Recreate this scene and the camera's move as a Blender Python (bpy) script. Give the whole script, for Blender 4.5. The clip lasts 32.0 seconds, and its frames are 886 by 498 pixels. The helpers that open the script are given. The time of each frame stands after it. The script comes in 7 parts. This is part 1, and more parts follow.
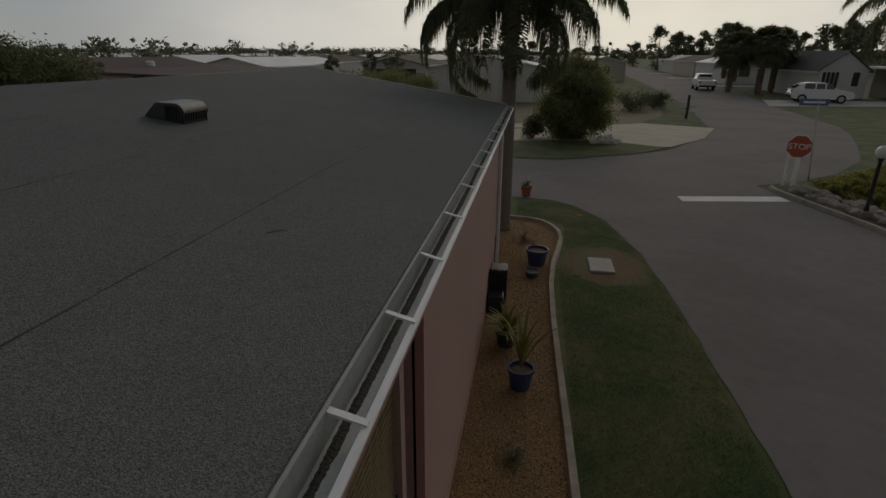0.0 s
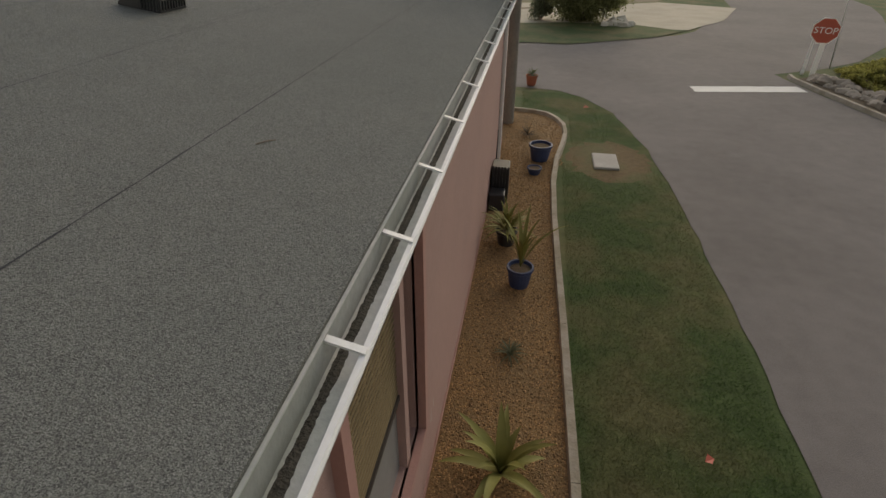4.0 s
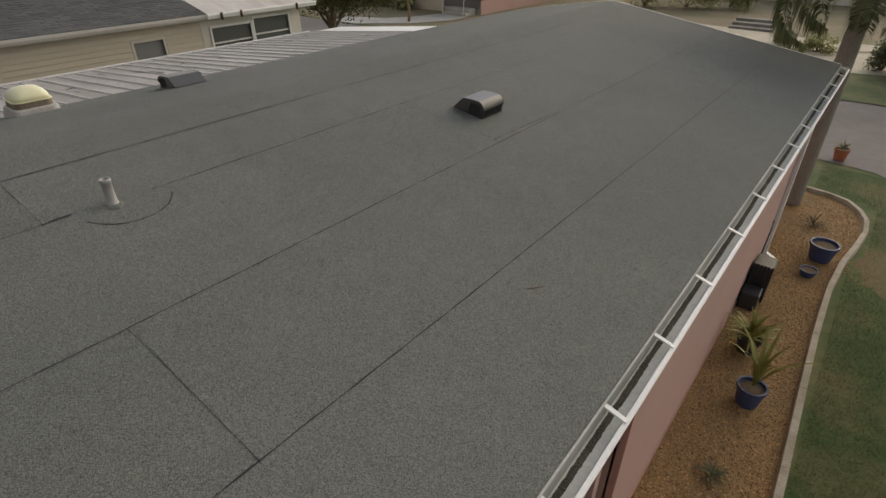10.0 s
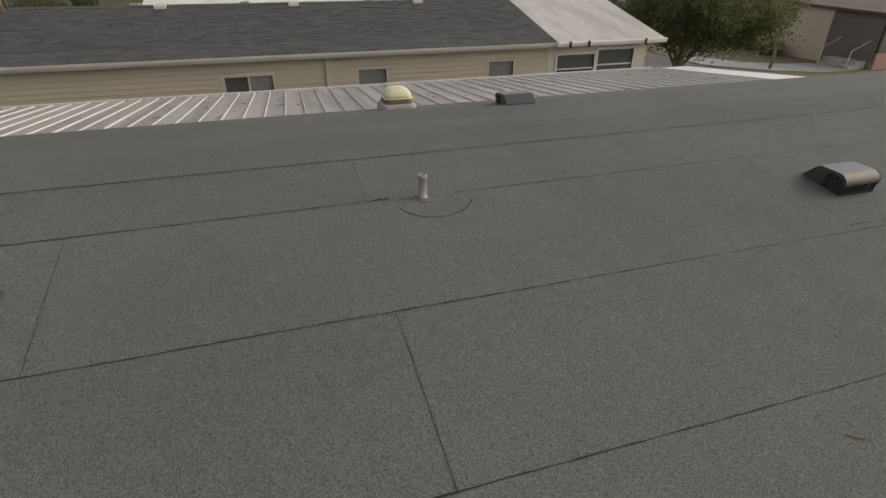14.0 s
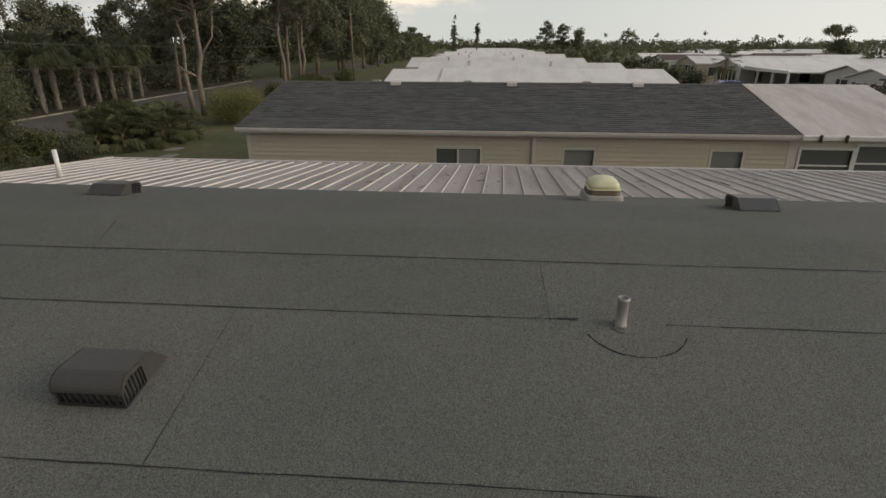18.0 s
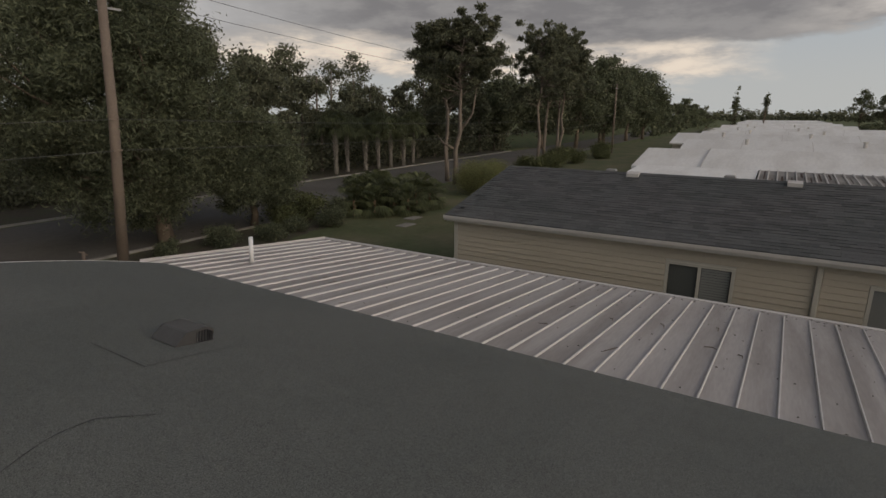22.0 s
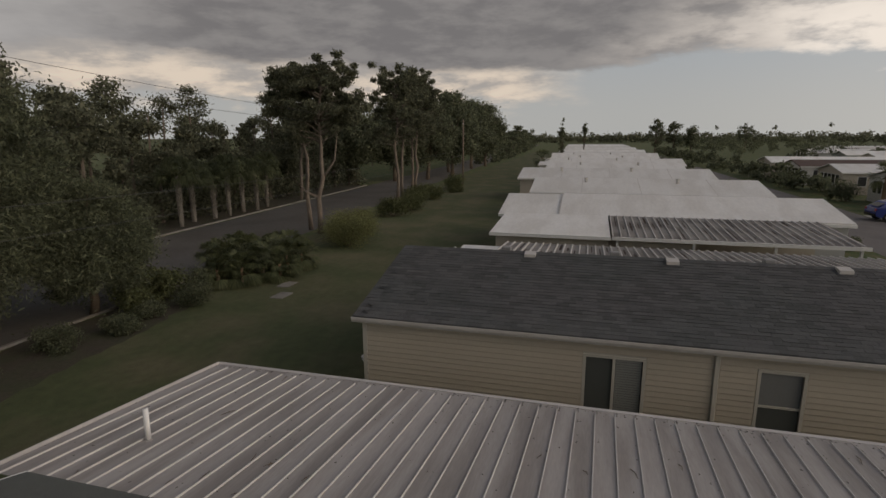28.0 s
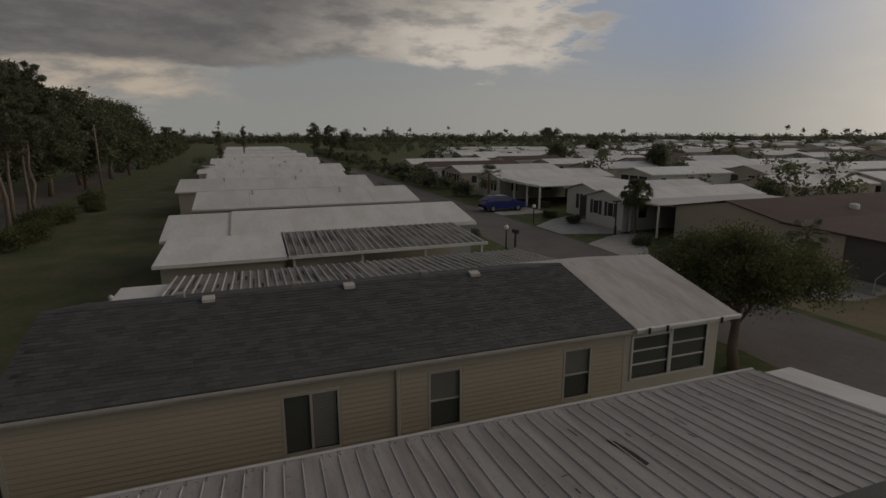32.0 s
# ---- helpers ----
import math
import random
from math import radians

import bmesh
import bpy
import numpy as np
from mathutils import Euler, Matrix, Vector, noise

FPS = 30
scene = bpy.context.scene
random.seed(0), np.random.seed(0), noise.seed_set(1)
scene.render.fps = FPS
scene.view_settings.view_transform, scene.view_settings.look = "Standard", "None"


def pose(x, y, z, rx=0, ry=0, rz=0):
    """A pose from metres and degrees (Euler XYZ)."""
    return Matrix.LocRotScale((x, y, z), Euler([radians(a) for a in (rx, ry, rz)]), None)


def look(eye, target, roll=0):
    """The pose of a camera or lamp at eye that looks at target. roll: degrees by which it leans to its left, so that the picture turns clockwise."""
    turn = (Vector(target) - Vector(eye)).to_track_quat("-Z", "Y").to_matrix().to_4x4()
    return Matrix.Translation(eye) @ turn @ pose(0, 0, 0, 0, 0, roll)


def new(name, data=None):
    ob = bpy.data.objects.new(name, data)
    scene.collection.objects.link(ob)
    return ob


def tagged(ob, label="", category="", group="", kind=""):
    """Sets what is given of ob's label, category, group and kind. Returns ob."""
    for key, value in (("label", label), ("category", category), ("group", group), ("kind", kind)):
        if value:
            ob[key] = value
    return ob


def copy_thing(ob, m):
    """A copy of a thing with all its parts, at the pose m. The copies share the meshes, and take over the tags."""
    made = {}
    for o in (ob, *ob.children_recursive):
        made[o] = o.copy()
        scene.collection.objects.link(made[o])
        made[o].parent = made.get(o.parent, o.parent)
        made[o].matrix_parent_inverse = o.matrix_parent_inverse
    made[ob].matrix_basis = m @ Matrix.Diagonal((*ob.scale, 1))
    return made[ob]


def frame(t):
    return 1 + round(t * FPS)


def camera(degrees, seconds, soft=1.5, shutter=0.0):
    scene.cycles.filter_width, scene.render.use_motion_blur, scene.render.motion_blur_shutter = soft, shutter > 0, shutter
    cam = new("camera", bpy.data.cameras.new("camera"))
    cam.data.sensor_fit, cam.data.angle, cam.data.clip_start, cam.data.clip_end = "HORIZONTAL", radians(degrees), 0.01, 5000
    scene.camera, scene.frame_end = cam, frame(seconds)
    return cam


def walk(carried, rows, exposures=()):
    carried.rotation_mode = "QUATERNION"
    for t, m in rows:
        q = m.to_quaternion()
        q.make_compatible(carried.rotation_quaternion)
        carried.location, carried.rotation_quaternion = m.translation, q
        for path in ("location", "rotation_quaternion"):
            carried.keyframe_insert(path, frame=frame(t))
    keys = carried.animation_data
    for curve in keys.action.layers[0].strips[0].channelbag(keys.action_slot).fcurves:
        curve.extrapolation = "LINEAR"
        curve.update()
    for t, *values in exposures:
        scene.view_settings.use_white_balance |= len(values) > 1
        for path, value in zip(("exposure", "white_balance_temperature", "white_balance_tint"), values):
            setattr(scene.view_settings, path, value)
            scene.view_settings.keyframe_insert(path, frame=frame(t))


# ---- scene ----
cam = camera(79.9, 32.0)
PATH = [
    (0, (0.39, -0.128, 3.698), (0.081, 1.723, 3.005), 0.3),
    (0.5, (0.37, -0.141, 3.682), (0.062, 1.688, 2.933), 0.3),
    (1, (0.363, -0.093, 3.66), (0.06, 1.713, 2.856), 0.3),
    (1.5, (0.374, -0.046, 3.631), (0.075, 1.736, 2.774), 0.3),
    (2, (0.395, -0.073, 3.64), (0.097, 1.684, 2.733), 0.1),
    (2.5, (0.378, -0.075, 3.633), (0.085, 1.653, 2.67), 0.3),
    (3, (0.36, -0.035, 3.659), (0.074, 1.666, 2.646), 0.4),
    (3.5, (0.38, -0.018, 3.736), (0.098, 1.654, 2.675), 0.3),
    (5.5, (0.383, -0.04, 3.789), (0.097, 1.634, 2.732), 0.2),
    (6, (0.384, -0.033, 3.862), (0.092, 1.641, 2.807), 0.0),
    (6.5, (0.388, -0.032, 3.946), (0.054, 1.632, 2.889), 0.1),
    (7, (0.387, -0.066, 4.047), (-0.012, 1.585, 2.989), 0.2),
    (7.5, (0.386, -0.107, 4.146), (-0.084, 1.522, 3.087), 0.2),
    (8, (0.367, -0.133, 4.258), (-0.198, 1.467, 3.2), 0.1),
    (8.5, (0.353, -0.155, 4.403), (-0.306, 1.408, 3.343), 0.1),
    (9, (0.341, -0.172, 4.539), (-0.445, 1.332, 3.48), -0.0),
    (9.5, (0.347, -0.18, 4.654), (-0.577, 1.244, 3.597), -0.1),
    (10, (0.368, -0.196, 4.688), (-0.698, 1.128, 3.634), -0.1),
    (10.5, (0.38, -0.202, 4.653), (-0.862, 0.958, 3.598), -0.1),
    (11, (0.385, -0.206, 4.668), (-0.959, 0.834, 3.613), -0.0),
    (11.5, (0.367, -0.197, 4.668), (-1.047, 0.758, 3.626), 0.0),
    (12, (0.34, -0.178, 4.672), (-1.14, 0.692, 3.647), 0.0),
    (12.5, (0.308, -0.179, 4.677), (-1.224, 0.617, 3.668), 0.1),
    (13, (0.284, -0.169, 4.667), (-1.3, 0.541, 3.673), 0.0),
    (13.5, (0.246, -0.122, 4.652), (-1.385, 0.496, 3.674), -0.0),
    (14, (0.212, -0.06, 4.646), (-1.464, 0.457, 3.686), 0.0),
    (14.5, (0.206, -0.043, 4.636), (-1.506, 0.378, 3.692), 0.2),
    (15, (0.215, -0.038, 4.613), (-1.527, 0.274, 3.683), 0.3),
    (15.5, (0.236, -0.062, 4.607), (-1.534, 0.124, 3.696), -0.0),
    (17.5, (-0.099, -0.007, 4.601), (-1.937, -0.133, 3.824), 0.1),
    (18, (-0.404, 0.031, 4.636), (-2.263, -0.117, 3.914), 0.1),
    (18.5, (-0.788, 0.05, 4.68), (-2.658, -0.192, 4.014), 0.1),
    (19, (-1.176, 0.102, 4.73), (-3.046, -0.257, 4.12), 0.1),
    (19.5, (-1.577, 0.171, 4.791), (-3.458, -0.22, 4.234), 0.1),
    (20, (-1.93, 0.207, 4.854), (-3.798, -0.295, 4.346), 0.2),
    (20.5, (-2.216, 0.25, 4.908), (-4.048, -0.382, 4.412), 0.2),
    (21, (-2.487, 0.291, 4.959), (-4.239, -0.533, 4.461), 0.2),
    (21.5, (-2.732, 0.307, 4.987), (-4.415, -0.654, 4.493), 0.2),
    (22, (-2.946, 0.303, 5.041), (-4.594, -0.717, 4.546), 0.2),
    (22.5, (-3.12, 0.202, 5.056), (-4.697, -0.926, 4.565), 0.4),
    (23, (-3.239, 0.15, 5.111), (-4.747, -1.067, 4.616), 0.3),
    (23.5, (-3.325, -0.09, 5.101), (-4.825, -1.318, 4.61), 0.4),
    (24, (-3.353, -0.35, 5.133), (-4.846, -1.588, 4.645), 0.4),
    (24.5, (-3.328, -0.554, 5.311), (-4.811, -1.804, 4.819), 0.4),
    (26.5, (-3.289, -1.385, 5.977), (-4.854, -2.56, 5.567), 0.0),
    (27, (-3.231, -1.372, 6.225), (-4.887, -2.415, 5.813), -0.1),
    (27.5, (-3.284, -1.359, 6.463), (-5.068, -2.165, 6.049), -0.2),
    (28, (-3.347, -1.4, 6.677), (-5.234, -1.918, 6.26), -0.3),
    (28.5, (-3.421, -1.458, 6.854), (-5.367, -1.648, 6.435), -0.3),
    (29, (-3.415, -1.512, 7.087), (-5.366, -1.37, 6.669), -0.2),
    (29.5, (-3.407, -1.629, 7.279), (-5.324, -1.233, 6.865), 0.1),
    (30, (-3.389, -1.616, 7.296), (-5.288, -1.147, 6.878), 0.0),
    (30.5, (-3.363, -1.6, 7.264), (-5.237, -1.04, 6.846), 0.0),
    (31, (-3.327, -1.59, 7.243), (-5.186, -0.982, 6.823), 0.1),
    (31.5, (-3.304, -1.548, 7.353), (-5.151, -0.906, 6.93), -0.1),
    (32, (-3.307, -1.546, 7.627), (-5.148, -0.887, 7.205), -0.1),
]
EXPOSURES = [(0, -1.42, 6750, 10), (1.2, -0.93, 6800, 11.5), (2.2, -0.32, 7150, 10), (3.5, 0.05, 7300, 10), (5.5, 0.31, 7350, 10.5), (9, 0.45, 7300, 10.5), (13, 0.45, 7250, 9.5), (15.5, 0.40, 7200, 10.5), (17.5, 0.09, 7200, 10), (19, -0.34, 7150, 12), (20, -0.72, 7200, 16), (21, -0.64, 7150, 14), (22, -0.50, 7000, 13), (23, -0.22, 7050, 11), (24.5, -0.18, 7050, 11), (26.5, -0.40, 7150, 12), (28, -0.70, 7150, 14), (29, -0.95, 7200, 13.5), (29.5, -1.38, 7230, 13.5), (30, -1.24, 7230, 13), (32, -1.40, 7250, 12.5)]
walk(cam, [(t, look(eye, target, roll)) for t, eye, target, roll in PATH], EXPOSURES)

# ---- light ----
def make_world():
    w = bpy.data.worlds.new("sky")
    scene.world = w
    w.use_nodes = True
    nt = w.node_tree
    n, l = nt.nodes, nt.links
    n.clear()
    out, bg = n.new("ShaderNodeOutputWorld"), n.new("ShaderNodeBackground")
    sky = n.new("ShaderNodeTexSky")
    sky.sky_type, sky.sun_disc = "NISHITA", False
    sky.sun_elevation, sky.sun_rotation = radians(SUN_EL), radians(SUN_ROT)
    sky.air_density, sky.dust_density, sky.ozone_density = 1.0, 2.0, 1.0
    bg.inputs["Strength"].default_value = SKY
    tc, sep = n.new("ShaderNodeTexCoord"), n.new("ShaderNodeSeparateXYZ")
    l.new(tc.outputs["Generated"], sep.inputs[0])
    up = n.new("ShaderNodeMath"); up.operation = "MAXIMUM"; up.inputs[1].default_value = 0.0
    l.new(sep.outputs["Z"], up.inputs[0])
    # cloud deck: the direction is projected on a flat layer
    dn = n.new("ShaderNodeMath"); dn.operation = "ADD"; dn.inputs[1].default_value = 0.22
    l.new(up.outputs[0], dn.inputs[0])
    com = n.new("ShaderNodeCombineXYZ")
    for ax in "XY":
        d = n.new("ShaderNodeMath"); d.operation = "DIVIDE"
        l.new(sep.outputs[ax], d.inputs[0]); l.new(dn.outputs[0], d.inputs[1]); l.new(d.outputs[0], com.inputs[ax])
    mp = n.new("ShaderNodeMapping"); mp.inputs["Location"].default_value = CLOUD_SHIFT
    l.new(com.outputs[0], mp.inputs[0])
    def layer(scale, detail, rough):
        t = n.new("ShaderNodeTexNoise")
        t.inputs["Scale"].default_value, t.inputs["Detail"].default_value, t.inputs["Roughness"].default_value = scale, detail, rough
        l.new(mp.outputs[0], t.inputs["Vector"])
        return t.outputs["Fac"]
    def ramp(src, stops):
        r = n.new("ShaderNodeValToRGB")
        e = r.color_ramp.elements
        while len(e) < len(stops):
            e.new(0.5)
        for q, (p, c) in zip(e, stops):
            q.position, q.color = p, (*(c if isinstance(c, tuple) else (c, c, c)), 1)
        l.new(src, r.inputs[0])
        return r.outputs[0]
    def mix(kind, fac, x, y):
        m = n.new("ShaderNodeMix"); m.data_type, m.blend_type = "RGBA", kind
        for key, v in (("Factor", fac), ("A", x), ("B", y)):
            if isinstance(v, float):
                m.inputs[key].default_value = v
            elif isinstance(v, tuple):
                m.inputs[key].default_value = (*v, 1)
            else:
                l.new(v, m.inputs[key])
        return m.outputs["Result"]
    def times(src, k):
        v = n.new("ShaderNodeVectorMath"); v.operation = "SCALE"
        l.new(src, v.inputs[0]); v.inputs["Scale"].default_value = k
        return v.outputs[0]
    cover = ramp(layer(0.95, 7, 0.55), [(0.43, 0.0), (0.52, 1.0)])
    tone = times(ramp(layer(1.0, 7, 0.50), [(0.36, (0.28, 0.285, 0.30)), (0.52, (0.46, 0.455, 0.45)), (0.62, (1.0, 0.985, 0.95))]), CLOUD)
    thick = ramp(up.outputs[0], [(0.0, 1.0), (0.30, 0.95), (0.55, 0.55), (0.9, 0.42)])
    deck = mix("MULTIPLY", 1.0, tone, thick)
    open_sky = mix("MIX", cover, times(sky.outputs[0], BLUE), deck)
    near = ramp(up.outputs[0], [(0.0, 1.0), (0.08, 0.70), (0.20, 0.0)])
    result = mix("MIX", near, open_sky, tuple(v * HAZE for v in (0.985, 0.985, 0.965)))
    # the overcast is thicker away from the sun's side
    half = n.new("ShaderNodeMath"); half.operation = "MULTIPLY_ADD"; half.inputs[1].default_value = half.inputs[2].default_value = 0.5
    l.new(sep.outputs["Y"], half.inputs[0])
    result = mix("MULTIPLY", 1.0, result, ramp(half.outputs[0], [(0.15, (0.47, 0.48, 0.49)), (0.38, (0.70, 0.73, 0.75)), (0.63, (0.95, 1.0, 1.04)), (0.88, (1.0, 1.04, 1.07)), (0.985, (1.52, 1.48, 1.38))]))
    # western sky by bearing (degrees from -x towards +y) and elevation: a dark cloud bank with a bright edge, warm breaks under it, clear blue to the north-west
    def op(kind, a, b=0.0):
        q = n.new("ShaderNodeMath"); q.operation = kind
        for i, v in enumerate((a, b)):
            if isinstance(v, (int, float)):
                q.inputs[i].default_value = v
            else:
                l.new(v, q.inputs[i])
        return q.outputs[0]
    def step(src, lo, hi):
        r = n.new("ShaderNodeMapRange"); r.interpolation_type = "SMOOTHSTEP"
        r.inputs["From Min"].default_value, r.inputs["From Max"].default_value = lo, hi
        l.new(src, r.inputs["Value"])
        return r.outputs["Result"]
    def inv(src):
        return op("SUBTRACT", 1.0, src)
    elev = op("MULTIPLY", op("ARCSINE", sep.outputs["Z"]), 57.2958)
    bear = op("MULTIPLY", op("ARCTAN2", sep.outputs["Y"], op("MULTIPLY", sep.outputs["X"], -1.0)), 57.2958)
    flat = n.new("ShaderNodeCombineXYZ")
    l.new(op("MULTIPLY", bear, 0.055), flat.inputs["X"]); l.new(op("MULTIPLY", elev, 0.17), flat.inputs["Y"])
    def puff(scale, detail, at):
        v = n.new("ShaderNodeVectorMath"); v.operation = "ADD"; v.inputs[1].default_value = (at, at * 0.7, at * 0.3)
        l.new(flat.outputs[0], v.inputs[0])
        t = n.new("ShaderNodeTexNoise")
        t.inputs["Scale"].default_value, t.inputs["Detail"].default_value, t.inputs["Roughness"].default_value = scale, detail, 0.58
        l.new(v.outputs[0], t.inputs["Vector"])
        return t.outputs["Fac"]
    def sway(src, noise_src, amount):
        return op("ADD", src, op("MULTIPLY", op("SUBTRACT", noise_src, 0.5), amount))
    n1, n2 = puff(1.0, 6, 2.3), puff(3.0, 9, 7.9)
    clear = mix("MIX", step(elev, 1.0, 11.0), (0.82, 0.865, 0.87), (0.70, 0.80, 0.89))
    clear = mix("MULTIPLY", inv(step(bear, 2.0, 36.0)), clear, (0.80, 0.82, 0.84))
    clear = mix("MIX", op("MULTIPLY", step(bear, 22.0, 48.0), step(elev, 2.0, 12.0)), clear, (0.62, 0.80, 1.16))
    bank = op("MULTIPLY", step(sway(sway(elev, n1, 8.0), n2, 5.0), 6.2, 7.9), inv(step(sway(sway(bear, n1, 18.0), n2, 30.0), 30.5, 35.5)))
    dark_side = mix("MIX", step(n2, 0.38, 0.64), (0.29, 0.297, 0.318), (0.40, 0.408, 0.425))
    dark_side = mix("MIX", step(sway(bear, n1, 20.0), -64.0, -38.0), (0.74, 0.77, 0.80), dark_side)
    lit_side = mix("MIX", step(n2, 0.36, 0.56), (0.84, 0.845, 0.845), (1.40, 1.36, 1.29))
    bank_tone = mix("MIX", step(sway(sway(bear, n1, 30.0), elev, -1.2), -9.0, 14.0), dark_side, lit_side)
    breaks = op("MULTIPLY", step(sway(elev, n2, 5.0), 2.6, 4.6), inv(step(sway(bear, n1, 22.0), -9.0, 1.0)))
    break_tone = mix("MIX", step(n2, 0.36, 0.62), (0.60, 0.60, 0.60), (1.15, 1.05, 0.92))
    west = mix("MIX", bank, mix("MIX", breaks, clear, break_tone), bank_tone)
    area = op("MULTIPLY", op("MULTIPLY", inv(step(elev, 24.0, 45.0)), step(bear, -125.0, -95.0)), inv(step(bear, 58.0, 80.0)))
    result = mix("MIX", area, result, times(west, WEST))
    # thin bright overcast before the low sun
    north = mix("MIX", inv(step(op("ABSOLUTE", op("SUBTRACT", bear, 96.0)), 3.0, 34.0)), (1.0, 0.99, 0.95), (1.32, 1.26, 1.10))
    north = mix("MULTIPLY", 0.5, north, mix("MIX", step(n1, 0.35, 0.65), (0.90, 0.905, 0.92), (1.12, 1.12, 1.10)))
    side = op("MULTIPLY", op("MULTIPLY", inv(step(elev, 12.0, 34.0)), step(bear, 44.0, 66.0)), inv(step(bear, 138.0, 160.0)))
    result = mix("MIX", side, result, times(north, NORTH))
    l.new(result, bg.inputs[0]); l.new(bg.outputs[0], out.inputs[0])


SUN_EL, SUN_ROT = 24, 12
SKY, CLOUD, HAZE, BLUE = 0.10, 12.5, 8.5, 2.2
CLOUD_SHIFT = (1.7, 6.1, 0)
WEST, NORTH = 9.3, 14.5
make_world()
sun = new("sun", bpy.data.lights.new("sun", "SUN"))
sun.data.energy, sun.data.angle, sun.data.color = 1.1, radians(65), (1.0, 0.93, 0.84)
sun.matrix_world = look((0, 0, 60), (-math.sin(radians(SUN_ROT)) * 40, -math.cos(radians(SUN_ROT)) * 40, 60 - 40 * math.tan(radians(SUN_EL))))

# ---- materials ----
def mat(name, col, rough=0.8, var=0.18, s1=1.2, s2=25.0, bump=0.15, bscale=60.0, metal=0.0, other=None, rand=0.0, island=0.0, spec=0.3, speck=0.0, fscale=200.0, stretch=None, leafy=0.0, grain=0.0, gscale=240.0):
    """A plain surface: two scales of tone, an optional second colour in patches, tone by piece, fine relief."""
    m = bpy.data.materials.new(name)
    m.use_nodes = True
    nt = m.node_tree
    n, l = nt.nodes, nt.links
    p = n["Principled BSDF"]
    p.inputs["Roughness"].default_value, p.inputs["Metallic"].default_value = rough, metal
    p.inputs["Specular IOR Level"].default_value = spec
    geo = n.new("ShaderNodeNewGeometry")
    def noise_at(s, det=4.0):
        t = n.new("ShaderNodeTexNoise")
        t.inputs["Scale"].default_value, t.inputs["Detail"].default_value = s, det
        if stretch:
            mp = n.new("ShaderNodeMapping"); mp.inputs["Scale"].default_value = stretch
            l.new(geo.outputs["Position"], mp.inputs[0]); l.new(mp.outputs[0], t.inputs["Vector"])
        else:
            l.new(geo.outputs["Position"], t.inputs["Vector"])
        return t.outputs["Fac"]
    def math_of(op, a, b):
        q = n.new("ShaderNodeMath"); q.operation = op
        for i, v in enumerate((a, b)):
            if isinstance(v, (int, float)):
                q.inputs[i].default_value = v
            else:
                l.new(v, q.inputs[i])
        return q.outputs[0]
    big, small = noise_at(s1), noise_at(s2)
    base = n.new("ShaderNodeRGB"); base.outputs[0].default_value = (*col, 1)
    colour = base.outputs[0]
    if other:
        ramp = n.new("ShaderNodeMapRange")
        ramp.inputs[1].default_value, ramp.inputs[2].default_value = 0.42, 0.62
        l.new(big, ramp.inputs[0])
        mx = n.new("ShaderNodeMix"); mx.data_type = "RGBA"
        l.new(ramp.outputs[0], mx.inputs["Factor"]); l.new(colour, mx.inputs["A"]); mx.inputs["B"].default_value = (*other, 1)
        colour = mx.outputs["Result"]
    tone = math_of("ADD", math_of("MULTIPLY", math_of("SUBTRACT", big, 0.5), 2 * var), math_of("MULTIPLY", math_of("SUBTRACT", small, 0.5), 2 * var))
    if rand:
        oi = n.new("ShaderNodeObjectInfo")
        tone = math_of("ADD", tone, math_of("MULTIPLY", math_of("SUBTRACT", oi.outputs["Random"], 0.5), 2 * rand))
    if island:
        tone = math_of("ADD", tone, math_of("MULTIPLY", math_of("SUBTRACT", geo.outputs["Random Per Island"], 0.5), 2 * island))
    if speck:
        tone = math_of("ADD", tone, math_of("MULTIPLY", math_of("SUBTRACT", noise_at(fscale, 2.0), 0.5), 2 * speck))
    if grain:
        # loose mineral grains, each with a tone of its own
        vo, sc = n.new("ShaderNodeTexVoronoi"), n.new("ShaderNodeSeparateColor")
        vo.inputs["Scale"].default_value = gscale
        l.new(geo.outputs["Position"], vo.inputs["Vector"]); l.new(vo.outputs["Color"], sc.inputs[0])
        tone = math_of("ADD", tone, math_of("MULTIPLY", math_of("SUBTRACT", sc.outputs[0], 0.5), 2 * grain))
    tone = math_of("MAXIMUM", math_of("ADD", tone, 1.0), 0.05)
    vm = n.new("ShaderNodeVectorMath"); vm.operation = "SCALE"
    l.new(colour, vm.inputs[0]); l.new(tone, vm.inputs["Scale"])
    l.new(vm.outputs[0], p.inputs["Base Color"])
    if bump:
        b = n.new("ShaderNodeBump")
        b.inputs["Strength"].default_value, b.inputs["Distance"].default_value = bump, 0.02
        l.new(noise_at(bscale, 3.0), b.inputs["Height"]); l.new(b.outputs[0], p.inputs["Normal"])
    if leafy:
        # thin leaves let part of the light through
        tr, sm = n.new("ShaderNodeBsdfTranslucent"), n.new("ShaderNodeMixShader")
        l.new(vm.outputs[0], tr.inputs[0]); sm.inputs[0].default_value = leafy
        l.new(p.outputs[0], sm.inputs[1]); l.new(tr.outputs[0], sm.inputs[2]); l.new(sm.outputs[0], n["Material Output"].inputs[0])
    return m


